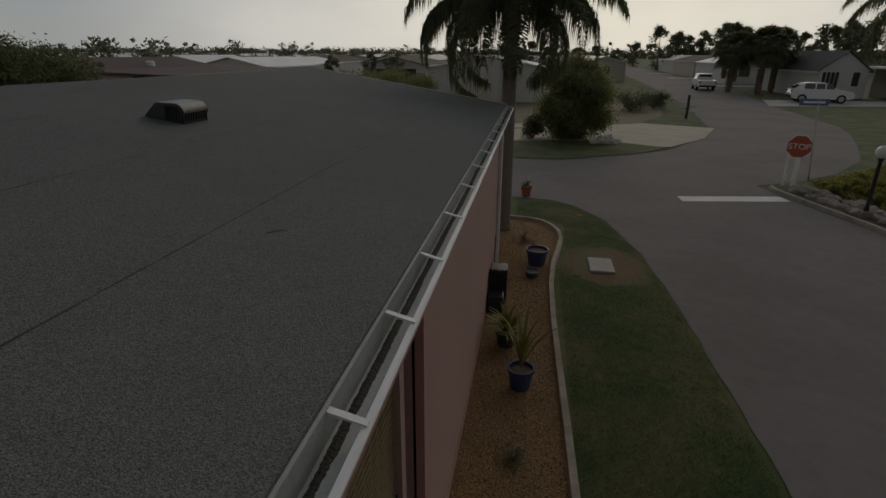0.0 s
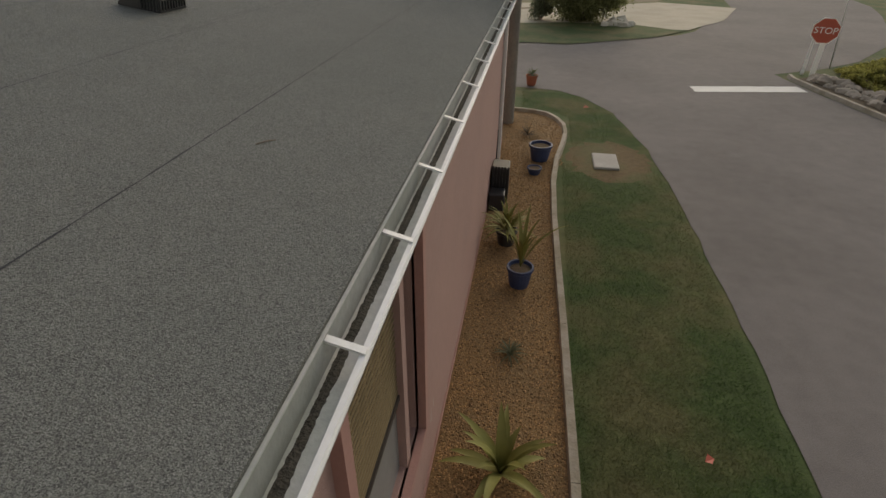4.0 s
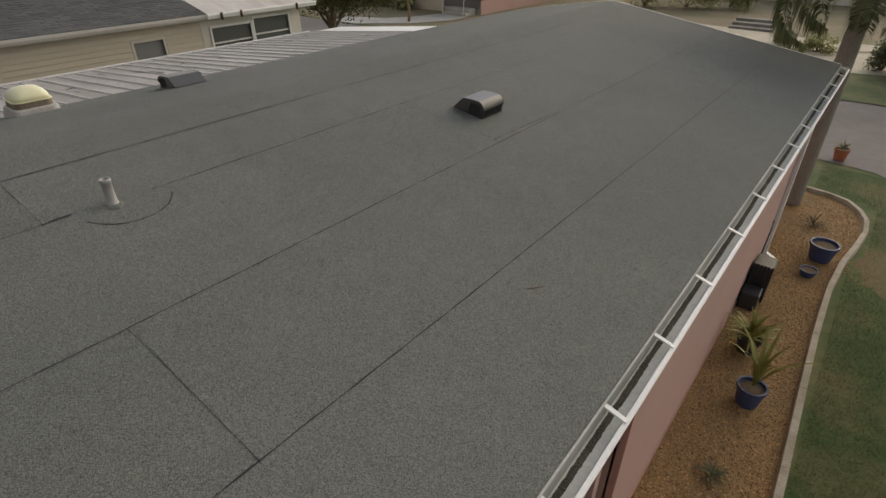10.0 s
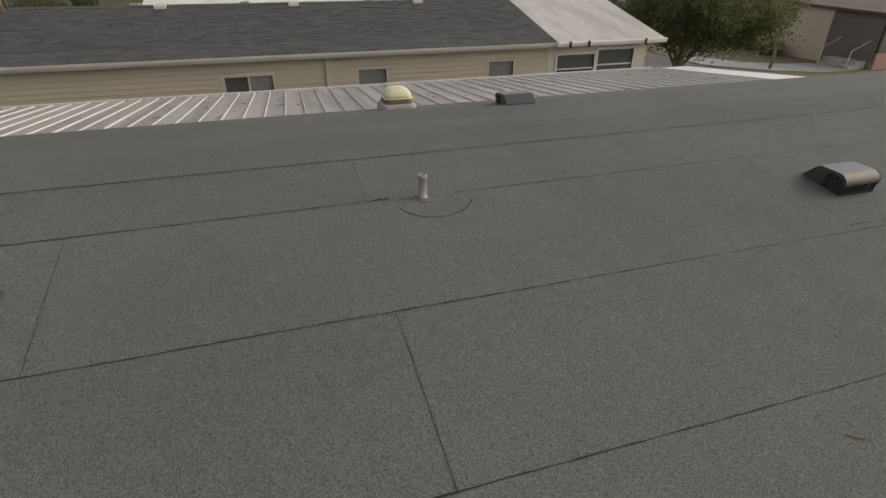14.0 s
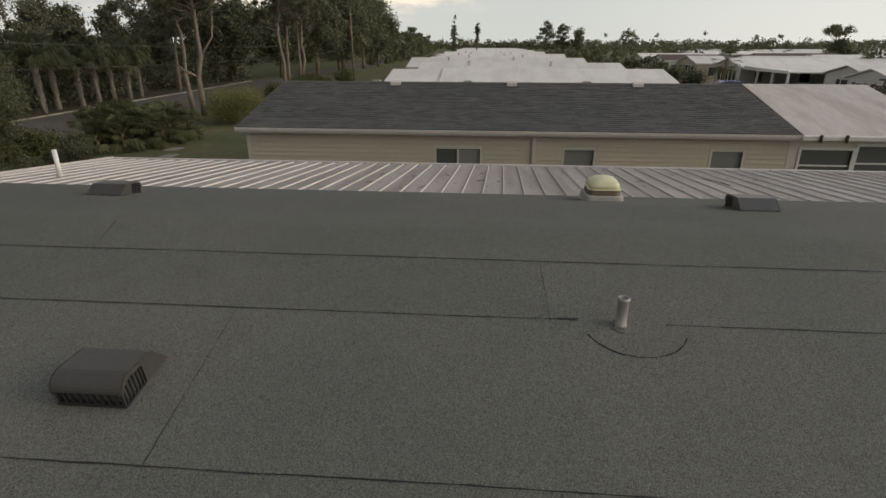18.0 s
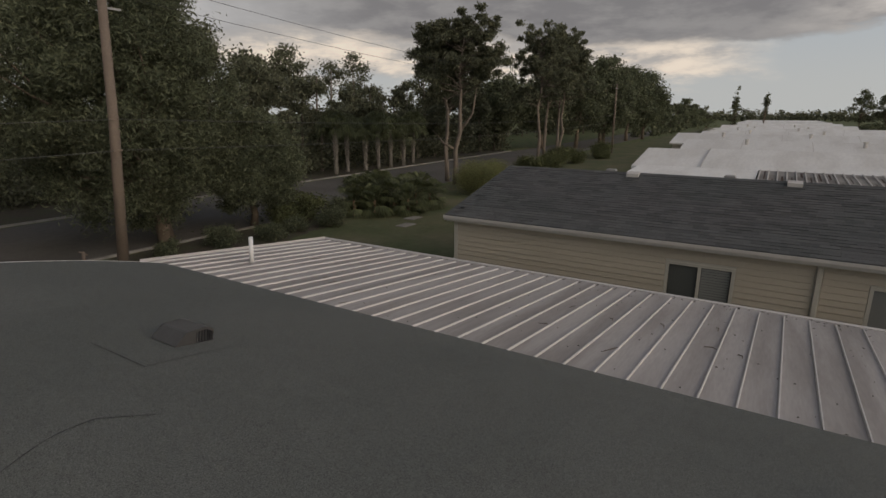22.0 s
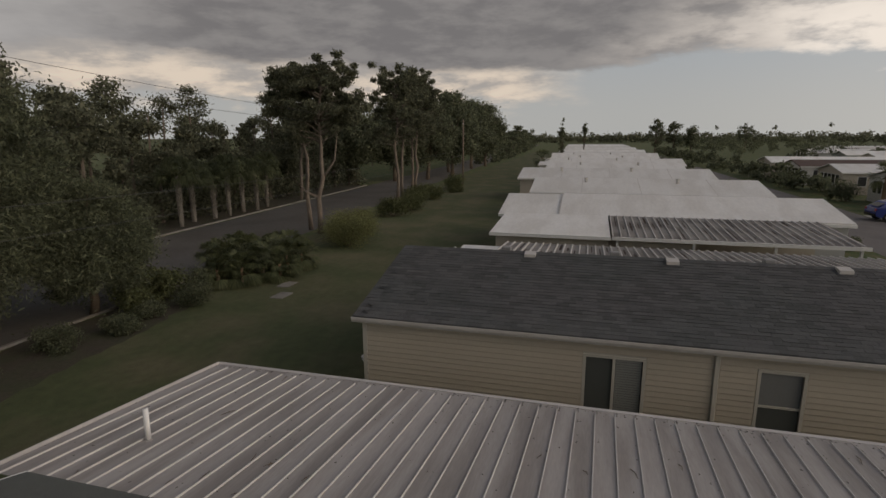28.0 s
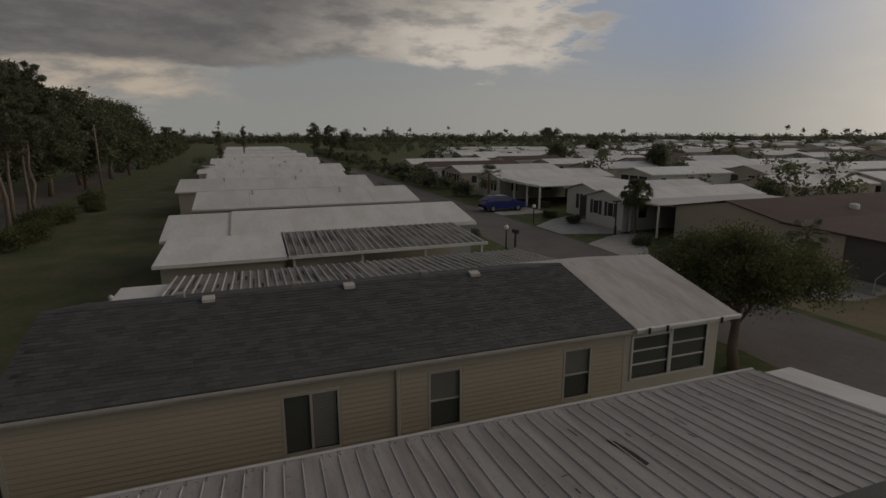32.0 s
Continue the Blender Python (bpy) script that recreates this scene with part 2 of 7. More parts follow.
M = {}
M["granule"] = mat("granule_roofing", (0.140, 0.143, 0.130), 0.92, 0.09, 0.45, 5, 0.45, 240, speck=0.42, fscale=130, other=(0.119, 0.124, 0.113), rand=0.035, grain=0.5, gscale=310)
M["bitumen"] = mat("bitumen", (0.022, 0.022, 0.022), 0.6, 0.3, 3, 60)
M["gutter_in"] = mat("weathered_gutter", (0.52, 0.51, 0.485), 0.8, 0.2, 2, 30, other=(0.40, 0.42, 0.39))
M["flashing"] = mat("green_grey_flashing", (0.33, 0.335, 0.315), 0.7, 0.2, 2, 30, 0.1, other=(0.26, 0.27, 0.245))
M["white_paint"] = mat("white_enamel", (0.72, 0.71, 0.69), 0.45, 0.08, 3, 40, 0.05)
M["debris"] = mat("wet_leaf_litter", (0.070, 0.064, 0.052), 0.9, 0.5, 8, 60, 0.8, 90)
M["pink"] = mat("pink_stucco", (0.435, 0.278, 0.245), 0.9, 0.09, 0.8, 14, 0.25, 120, other=(0.395, 0.255, 0.227))
M["pink_trim"] = mat("pink_trim", (0.42, 0.235, 0.205), 0.7, 0.08, 2, 30)
M["pan"] = mat("weathered_pan", (0.39, 0.362, 0.343), 0.6, 0.18, 0.9, 14, 0.05, 30, other=(0.27, 0.245, 0.228), rand=0.07, metal=0.0, spec=0.3, stretch=(0.35, 3.0, 1.0))
M["rib"] = mat("pan_rib", (0.49, 0.465, 0.445), 0.5, 0.14, 1.5, 20, 0.05, spec=0.3)
# lighter than the pans, with the lit rib tops put into the colour
M["lit_rib"] = mat("lit_rib", (0.54, 0.517, 0.498), 0.5, 0.12, 1.5, 20, 0.05, spec=0.3)
M["rust"] = mat("rust", (0.050, 0.032, 0.024), 0.9, 0.4, 5, 40)
M["shingle"] = mat("asphalt_shingle", (0.092, 0.091, 0.091), 0.95, 0.06, 0.6, 18, 0.3, 140, rand=0.17, island=0.19, speck=0.5, fscale=55, other=(0.082, 0.085, 0.084))
M["siding"] = mat("cream_siding", (0.478, 0.417, 0.333), 0.6, 0.06, 0.6, 15, 0.05, 40, rand=0.03)
M["trim"] = mat("cream_trim", (0.53, 0.495, 0.43), 0.6, 0.06, 1, 20, 0.05)
M["fascia"] = mat("grey_fascia", (0.52, 0.49, 0.46), 0.6, 0.12, 1, 12, 0.1)
M["porch_pan"] = mat("stained_white_pan", (0.54, 0.505, 0.47), 0.6, 0.20, 0.7, 5, 0.05, 20, other=(0.40, 0.355, 0.32), stretch=(0.5, 2.2, 1.0))
M["white_roof"] = mat("white_roof_coating", (0.74, 0.725, 0.70), 0.6, 0.12, 0.5, 5, 0.05, 20, other=(0.62, 0.60, 0.57), rand=0.10, stretch=(0.5, 1.6, 1.0))
M["frame"] = mat("window_frame", (0.62, 0.61, 0.58), 0.5, 0.06, 2, 30, 0.03)
M["kerb"] = mat("brown_kerb", (0.16, 0.125, 0.095), 0.7, 0.3, 5, 40, 0.3, 40)
M["bronze"] = mat("bronze_frame", (0.055, 0.045, 0.040), 0.5, 0.1, 2, 30, 0.03)
M["blind"] = mat("window_blind", (0.24, 0.24, 0.225), 0.8, 0.06, 2, 30)
M["grass"] = mat("lawn", (0.070, 0.100, 0.034), 0.95, 0.30, 0.9, 6, 0.3, 35, other=(0.118, 0.112, 0.050), speck=0.35, fscale=45)
M["asphalt"] = mat("asphalt", (0.184, 0.166, 0.155), 0.9, 0.18, 0.35, 4, 0.25, 90, other=(0.144, 0.130, 0.121), speck=0.25, fscale=120)
M["asphalt_back"] = mat("old_asphalt", (0.118, 0.108, 0.098), 0.9, 0.22, 0.25, 3, 0.25, 90, other=(0.088, 0.080, 0.070), speck=0.3, fscale=25)
M["concrete"] = mat("concrete", (0.44, 0.42, 0.385), 0.85, 0.12, 1.2, 15, 0.2, 50, other=(0.36, 0.34, 0.31))
M["edging"] = mat("worn_cast_edging", (0.40, 0.35, 0.285), 0.9, 0.22, 2.5, 18, 0.4, 40, other=(0.27, 0.235, 0.175))
M["tan_concrete"] = mat("tan_concrete", (0.43, 0.385, 0.30), 0.85, 0.12, 0.8, 12, 0.2, 50, other=(0.36, 0.32, 0.245))
M["boot"] = mat("cut_leaf_bases", (0.225, 0.172, 0.125), 0.95, 0.3, 4, 25, 0.5, 20, island=0.35)
M["grey_trunk"] = mat("grey_palm_trunk", (0.20, 0.18, 0.155), 0.95, 0.25, 3, 25, 0.6, 25)
M["old_kerb"] = mat("dirty_kerb", (0.25, 0.23, 0.205), 0.9, 0.25, 1.2, 15, 0.2, 50, other=(0.17, 0.155, 0.135))
M["gravel"] = mat("gravel_bed", (0.300, 0.188, 0.086), 0.9, 0.3, 1.5, 40, 0.8, 90, other=(0.215, 0.140, 0.068), speck=0.6, fscale=130)
M["pebble"] = mat("pebbles", (0.372, 0.226, 0.102), 0.75, 0.2, 1.6, 30, 0.1, 60, island=0.6, other=(0.285, 0.180, 0.085))
M["mulch"] = mat("soil", (0.105, 0.078, 0.050), 0.95, 0.35, 2, 25, 0.6, 30)
M["stone"] = mat("field_stone", (0.30, 0.26, 0.215), 0.9, 0.25, 3, 20, 0.5, 15, rand=0.2)
M["road_white"] = mat("road_marking", (0.62, 0.61, 0.58), 0.7, 0.14, 2, 25, 0.1)
M["bark"] = mat("bark", (0.150, 0.115, 0.085), 0.95, 0.3, 3, 30, 0.8, 20)
M["pine_bark"] = mat("pine_bark", (0.170, 0.138, 0.112), 0.95, 0.3, 2, 20, 0.8, 12)
M["palm_bark"] = mat("palm_trunk", (0.23, 0.155, 0.10), 0.95, 0.3, 4, 25, 0.8, 20, island=0.3)
M["leaf"] = mat("broad_leaves", (0.146, 0.158, 0.096), 0.7, 0.25, 0.3, 3, 0, island=0.5, leafy=0.5)
M["pine_leaf"] = mat("pine_needles", (0.152, 0.156, 0.101), 0.8, 0.25, 0.25, 2, 0, island=0.5, leafy=0.5)
M["shrub_leaf"] = mat("shrub_leaves", (0.125, 0.135, 0.062), 0.7, 0.25, 0.8, 6, 0, island=0.5, leafy=0.5)
M["fresh_leaf"] = mat("fresh_light_leaves", (0.240, 0.245, 0.112), 0.7, 0.2, 0.8, 6, 0, island=0.4, leafy=0.6)
M["yard_soil"] = mat("tan_yard_turf", (0.225, 0.180, 0.120), 0.95, 0.25, 0.5, 5, 0.4, 30, other=(0.165, 0.150, 0.085), speck=0.3, fscale=30)
M["pale_stone"] = mat("pale_limestone", (0.56, 0.53, 0.47), 0.9, 0.2, 3, 20, 0.5, 15)
M["shade"] = mat("window_shade", (0.20, 0.198, 0.19), 0.7, 0.06, 2, 30)
M["vent_core"] = mat("vent_inner_grey", (0.13, 0.13, 0.125), 0.8, 0.2, 8, 60)
M["grey_wire"] = mat("weathered_cable", (0.10, 0.098, 0.095), 0.6, 0.1, 1, 5, 0)
M["back_grass"] = mat("dry_back_lawn", (0.082, 0.094, 0.042), 0.95, 0.28, 0.35, 3, 0.3, 35, other=(0.112, 0.102, 0.056), speck=0.3, fscale=30)
M["leaf_soil"] = mat("leaf_littered_soil", (0.070, 0.058, 0.042), 0.95, 0.35, 0.8, 8, 0.6, 25, other=(0.055, 0.056, 0.032), speck=0.4, fscale=30)
M["palm_leaf"] = mat("palm_leaves", (0.118, 0.130, 0.064), 0.6, 0.2, 1, 8, 0, island=0.4, leafy=0.45)
M["yellow_leaf"] = mat("yellowing_leaves", (0.205, 0.195, 0.052), 0.6, 0.25, 2, 10, 0, island=0.35)
M["cover_leaf"] = mat("groundcover_leaves", (0.27, 0.26, 0.075), 0.7, 0.25, 1, 8, 0, island=0.35, leafy=0.5)
M["blue_pot"] = mat("blue_glaze", (0.03, 0.045, 0.11), 0.6, 0.15, 4, 30, 0.03, spec=0.5)
M["terracotta"] = mat("terracotta", (0.36, 0.12, 0.07), 0.8, 0.15, 4, 30)
M["hood"] = mat("sun_faded_plastic", (0.060, 0.057, 0.055), 0.42, 0.2, 5, 30, 0.05, spec=0.5)
M["black_plastic"] = mat("black_plastic", (0.028, 0.028, 0.030), 0.45, 0.2, 3, 30, 0.05, spec=0.5)
M["dome"] = mat("aged_acrylic", (0.66, 0.63, 0.42), 0.35, 0.05, 2, 15, 0.02, spec=0.5)
M["lead"] = mat("lead_grey_metal", (0.30, 0.29, 0.28), 0.5, 0.15, 4, 30, 0.1, metal=0.3)
M["sealant"] = mat("aluminium_sealant", (0.36, 0.34, 0.32), 0.6, 0.3, 6, 40, 0.4, 40)
M["red_sign"] = mat("red_sheeting", (0.46, 0.105, 0.065), 0.5, 0.06, 3, 20, 0)
M["sign_white"] = mat("white_sheeting", (0.86, 0.84, 0.80), 0.5, 0.05, 3, 20, 0)
M["blue_sign"] = mat("blue_sheeting", (0.10, 0.15, 0.34), 0.5, 0.06, 3, 20, 0)
M["wood_pole"] = mat("weathered_pole", (0.17, 0.132, 0.105), 0.9, 0.2, 1.0, 20, 0.5, 30)
M["wire"] = mat("black_wire", (0.02, 0.02, 0.02), 0.6, 0.1, 1, 5, 0)
M["car_white"] = mat("white_car_paint", (0.74, 0.74, 0.73), 0.25, 0.03, 1, 5, 0, spec=0.6)
M["car_blue"] = mat("blue_car_paint", (0.03, 0.045, 0.20), 0.25, 0.03, 1, 5, 0, spec=0.6)
M["tyre"] = mat("rubber", (0.02, 0.02, 0.02), 0.9, 0.2, 5, 30)
M["rim"] = mat("alloy", (0.45, 0.45, 0.46), 0.35, 0.1, 5, 30, 0, metal=0.7)
M["red_lamp"] = mat("red_lens", (0.35, 0.02, 0.02), 0.3, 0.05, 5, 30, 0)
M["brown_roof"] = mat("brown_roof", (0.105, 0.073, 0.062), 0.9, 0.2, 0.6, 8, 0.2, 40, island=0.1)
M["white_wall"] = mat("white_vinyl", (0.54, 0.53, 0.505), 0.6, 0.06, 0.5, 10, 0.04)
M["grey_wall"] = mat("grey_vinyl", (0.42, 0.42, 0.41), 0.6, 0.06, 0.5, 10, 0.04)
M["tan_wall"] = mat("tan_vinyl", (0.45, 0.40, 0.335), 0.6, 0.06, 0.5, 10, 0.04)
M["beige_wall"] = mat("beige_vinyl", (0.47, 0.41, 0.34), 0.7, 0.06, 0.5, 10, 0.04)
M["screen"] = mat("insect_screen", (0.15, 0.135, 0.135), 0.9, 0.2, 0.8, 20, 0.05)
M["globe"] = mat("opal_glass", (0.78, 0.76, 0.70), 0.3, 0.04, 4, 20, 0, spec=0.5)


def glass(name, tint):
    m = bpy.data.materials.new(name)
    m.use_nodes = True
    p = m.node_tree.nodes["Principled BSDF"]
    p.inputs["Base Color"].default_value = (*tint, 1)
    p.inputs["Roughness"].default_value, p.inputs["IOR"].default_value = 0.06, 1.5
    p.inputs["Specular IOR Level"].default_value = 0.5
    return m


# tint raised to grey for sky reflection and blinds in the panes
M["glass_grey"] = glass("grey_window_glass", (0.10, 0.104, 0.098))
M["glass"] = glass("dark_window_glass", (0.045, 0.045, 0.045))


# ---- building blocks ----
class B:
    """Collects faces for one mesh."""
    def __init__(self):
        self.v, self.f = [], []

    def add(self, verts, faces):
        k = len(self.v)
        self.v += [tuple(p) for p in verts]
        self.f += [tuple(i + k for i in f) for f in faces]
        return self

    def box(self, x0, x1, y0, y1, z0, z1, c=0.0):
        if c <= 0:
            return self.add([(x, y, z) for z in (z0, z1) for x, y in ((x0, y0), (x1, y0), (x1, y1), (x0, y1))],
                            [(3, 2, 1, 0), (4, 5, 6, 7), (0, 1, 5, 4), (1, 2, 6, 5), (2, 3, 7, 6), (3, 0, 4, 7)])
        bm = bmesh.new()
        bmesh.ops.create_cube(bm, size=1)
        for v in bm.verts:
            v.co = ((x0 + x1) / 2 + v.co.x * (x1 - x0), (y0 + y1) / 2 + v.co.y * (y1 - y0), (z0 + z1) / 2 + v.co.z * (z1 - z0))
        bmesh.ops.bevel(bm, geom=bm.edges[:], offset=c, segments=1, affect="EDGES")
        bm.verts.index_update()
        self.add([v.co[:] for v in bm.verts], [[v.index for v in f.verts] for f in bm.faces])
        bm.free()
        return self

    def ring(self, axis, p0, p1, a0, a1, z0, z1, t):
        """A one-piece rectangular frame of width t round an opening, between two depths along the wall's normal."""
        out = [(a0 - t, z0 - t), (a1 + t, z0 - t), (a1 + t, z1 + t), (a0 - t, z1 + t)]
        inn = [(a0, z0), (a1, z0), (a1, z1), (a0, z1)]
        v = [(p, a, z) if axis == "y" else (a, p, z) for p in (p0, p1) for a, z in out + inn]
        f = []
        for i in range(4):
            j = (i + 1) % 4
            f += [(i, j, 4 + j, 4 + i), (8 + i, 12 + i, 12 + j, 8 + j), (i, 8 + i, 8 + j, j), (4 + i, 4 + j, 12 + j, 12 + i)]
        return self.add(v, f)

    def prism(self, poly, shift):
        """A solid from a flat outline (in order) pushed along shift."""
        n, s = len(poly), Vector(shift)
        pts = [Vector(p) for p in poly]
        return self.add(pts + [p + s for p in pts], [tuple(range(n))[::-1], tuple(range(n, 2 * n))] + [(i, (i + 1) % n, n + (i + 1) % n, n + i) for i in range(n)])

    def tube(self, pts, radii, n=8, cap=True):
        rings = []
        for i, p in enumerate(pts):
            a = Vector(pts[max(i - 1, 0)]); b = Vector(pts[min(i + 1, len(pts) - 1)])
            d = (b - a).normalized()
            u = d.orthogonal().normalized() if abs(d.z) < 0.99 else Vector((1, 0, 0))
            u = (u - d * u.dot(d)).normalized(); w = d.cross(u)
            rings.append([Vector(p) + (u * math.cos(2 * math.pi * j / n) + w * math.sin(2 * math.pi * j / n)) * radii[i] for j in range(n)])
        f = [(i * n + j, i * n + (j + 1) % n, (i + 1) * n + (j + 1) % n, (i + 1) * n + j) for i in range(len(pts) - 1) for j in range(n)]
        if cap:
            f += [tuple(range(n))[::-1], tuple(range((len(pts) - 1) * n, len(pts) * n))]
        return self.add([p for r in rings for p in r], f)

    def lathe(self, x, y, prof, n=16):
        """Turned shape about an upright axis: prof is radius and height, from below to above."""
        v = [(x + r * math.cos(2 * math.pi * j / n), y + r * math.sin(2 * math.pi * j / n), z) for r, z in prof for j in range(n)]
        f = [(i * n + j, i * n + (j + 1) % n, (i + 1) * n + (j + 1) % n, (i + 1) * n + j) for i in range(len(prof) - 1) for j in range(n)]
        f += [tuple(range(n))[::-1], tuple(range((len(prof) - 1) * n, len(prof) * n))]
        return self.add(v, f)

    def mesh(self, name, material, smooth=False):
        me = bpy.data.meshes.new(name)
        me.from_pydata(self.v, [], self.f)
        me.materials.append(material)
        if smooth:
            me.polygons.foreach_set("use_smooth", [True] * len(me.polygons))
        me.update()
        return me


def thing(name, loc, label, category, group="", kind=""):
    ob = new(name)
    ob.empty_display_size = 0.2
    ob.location = loc
    return tagged(ob, label, category, group, kind)


def world_of(ob):
    p = Vector(ob.location)
    return p + ob.matrix_parent_inverse.translation + world_of(ob.parent) if ob.parent else p


def part(name, b, material, parent, label="", smooth=False, local=False, kind=""):
    """One mesh under a thing or a part. Shapes are in world places, or about the parent's base where local is set."""
    me = b if isinstance(b, bpy.types.Mesh) else b.mesh(name, material, smooth)
    ob = new(name, me)
    if parent:
        ob.parent = parent
        if not local:
            ob.matrix_parent_inverse = Matrix.Translation(-world_of(parent))
    return tagged(ob, label, kind=kind)


def solo(name, b, material, label, category, group="", kind="", smooth=False):
    return tagged(new(name, b.mesh(name, material, smooth)), label, category, group, kind)


def quads(name, verts, material, n=4):
    """One mesh of loose n-sided leaves from an array of corners."""
    k = len(verts) // n
    me = bpy.data.meshes.new(name)
    me.vertices.add(len(verts)); me.vertices.foreach_set("co", np.asarray(verts, dtype=np.float32).ravel())
    me.loops.add(len(verts)); me.loops.foreach_set("vertex_index", np.arange(len(verts), dtype=np.int32))
    me.polygons.add(k)
    me.polygons.foreach_set("loop_start", np.arange(0, len(verts), n, dtype=np.int32))
    me.polygons.foreach_set("loop_total", np.full(k, n, dtype=np.int32))
    me.materials.append(material)
    me.update(calc_edges=True)
    return me


def leaves(rng, centres, radii, count, size, squash=0.75, long=1.6):
    """Corners of leaf quads scattered in soft clumps."""
    centres, radii = np.asarray(centres, float), np.asarray(radii, float)
    which = rng.integers(0, len(centres), count)
    d = np.clip(rng.normal(size=(count, 3)), -2.3, 2.3) * 0.52
    p = centres[which] + d * radii[which][:, None] * np.array((1, 1, squash))
    u = rng.normal(size=(count, 3)); u /= np.linalg.norm(u, axis=1)[:, None]
    w = np.cross(u, rng.normal(size=(count, 3))); w /= np.linalg.norm(w, axis=1)[:, None]
    s = size * rng.uniform(0.6, 1.3, count)[:, None]
    a, b = u * s * long / 2, w * s / 2
    return np.stack((p - a, p + b * 0.8, p + a, p - b * 0.8), 1).reshape(-1, 3)


# ---- ground and roads ----
def sheet(poly, z, jitter=0.0, step=0.6, seed=1, closed=True):
    """A flat outline with its edges broken up a little."""
    rng = random.Random(seed)
    out = []
    for i, p in enumerate(poly):
        q = poly[(i + 1) % len(poly)]
        d = math.dist(p, q)
        k = max(1, min(140, int(d / step))) if jitter else 1
        for j in range(k):
            t = j / k
            out.append((p[0] + (q[0] - p[0]) * t + rng.uniform(-jitter, jitter), p[1] + (q[1] - p[1]) * t + rng.uniform(-jitter, jitter), z))
    return B().add(out, [tuple(range(len(out)))])


solo("ground", B().add([(-2500, -2500, 0), (2500, -2500, 0), (2500, 2500, 0), (-2500, 2500, 0)], [(0, 1, 2, 3)]), M["grass"],
     "green and straw-coloured mown lawn over flat ground", "lawn", kind="structure")
side_road = [(2.8, -40), (2.82, 0), (2.86, 4.5), (2.8, 7.9), (2.64, 10.1), (2.2, 12.3), (1.6, 13.5), (1.0, 14.0), (-0.3, 14.2), (-0.3, 17), (7.1, 17), (7.25, 16.2), (7.5, 15), (8.05, 12.8), (8.4, 10), (8.5, 5), (8.5, -40)]
solo("road_side", sheet(side_road, 0.0116, 0.018, 0.35), M["asphalt"], "worn grey asphalt lane beside the pink home", "road", kind="structure")
solo("road_street", sheet([(-400, 14.9), (-60, 14.9), (-12, 14.5), (-0.3, 14.15), (7.2, 16.9), (8.8, 17.8), (10.35, 19.1), (12.56, 22.0), (13.4, 23.8), (5.6, 22.6), (2, 20.4), (-3, 19.9), (-12, 20.3), (-60, 20.9), (-400, 20.9)], 0.012, 0.03, 1.5),
     M["asphalt"], "grey asphalt street crossing between rows of homes", "road", kind="structure")
solo("road_north", sheet([(4.8, 21.6), (6.4, 23.6), (9.7, 30.6), (12.0, 45), (14.6, 74), (17.5, 118), (24, 220), (33, 220), (27, 118), (23.5, 76), (21, 59), (18.4, 46), (17.9, 40), (16.95, 32.7), (15.9, 29.4), (14.65, 26.4), (12.8, 22.4)], 0.0124, 0.03, 1.5),
     M["asphalt"], "grey asphalt street curving away past parked cars", "road", kind="structure")
solo("road_back", sheet([(-420, -46), (-160, -35), (-72, -31), (-31, -29.4), (-10, -28.5), (40, -28), (40, -19.9), (-8, -19.8), (-21, -19.6), (-72, -22.6), (-160, -27), (-420, -38)], 0.01, 0.05, 1.5),
     M["asphalt_back"], "old dark asphalt road along the pine wood", "road", kind="structure")


solo("lawn_back", sheet([(-240, -24), (-72, -21.6), (-21, -19.2), (-8, -19.4), (20, -19.5), (20, -9.2), (-7.4, -8.9), (-12.5, -8.8), (-14.6, -7.0), (-27, -6.8), (-240, -9.5)], 0.005, 0.05, 3.0), M["back_grass"], "thin dull green and straw lawn behind the homes", "lawn", kind="structure")
solo("wood_floor", sheet([(-76, -46), (-72, -31.6), (-31, -30.0), (-10, -29.1), (40, -28.6), (40, -70), (-76, -70)], 0.006, 0.12, 1.5), M["leaf_soil"], "dark leaf-covered ground of the pine wood", "soil", kind="structure")
solo("verge_soil", sheet([(-23.5, -19.3), (-21.0, -16.9), (-17.6, -16.2), (-13.0, -15.9), (-9.0, -15.4), (-3.0, -15.2), (6.0, -15.5), (6.0, -19.5), (-8, -19.35)], 0.0085, 0.16, 0.5), M["leaf_soil"], "bare soil and fallen leaves under the roadside trees", "soil", kind="structure")


def kerb(name, line, w, h, label, group="", m="concrete"):
    """A kerb of short cast pieces along a line, each piece a part."""
    t = thing(name, (*line[0], 0), label, "kerb", group, "structure")
    k = 0
    for p, q in zip(line, line[1:]):
        d = Vector((q[0] - p[0], q[1] - p[1])); n = max(1, round(d.length / 1.2))
        s = Vector((-d.y, d.x)).normalized() * w / 2
        for j in range(n):
            a, b = Vector(p) + d * (j / n), Vector(p) + d * ((j + 1) / n - 0.005 / d.length)
            top = 0.75
            ring = [(a - s, 0), (a - s * top, h), (a + s * top, h), (a + s, 0)]
            end = [(b - s, 0), (b - s * top, h), (b + s * top, h), (b + s, 0)]
            part("kerbstone", B().add([(*v, z) for v, z in ring + end], [(0, 1, 2, 3), (7, 6, 5, 4), (0, 4, 5, 1), (1, 5, 6, 2), (2, 6, 7, 3), (3, 7, 4, 0)]), M[m], t)
    return t


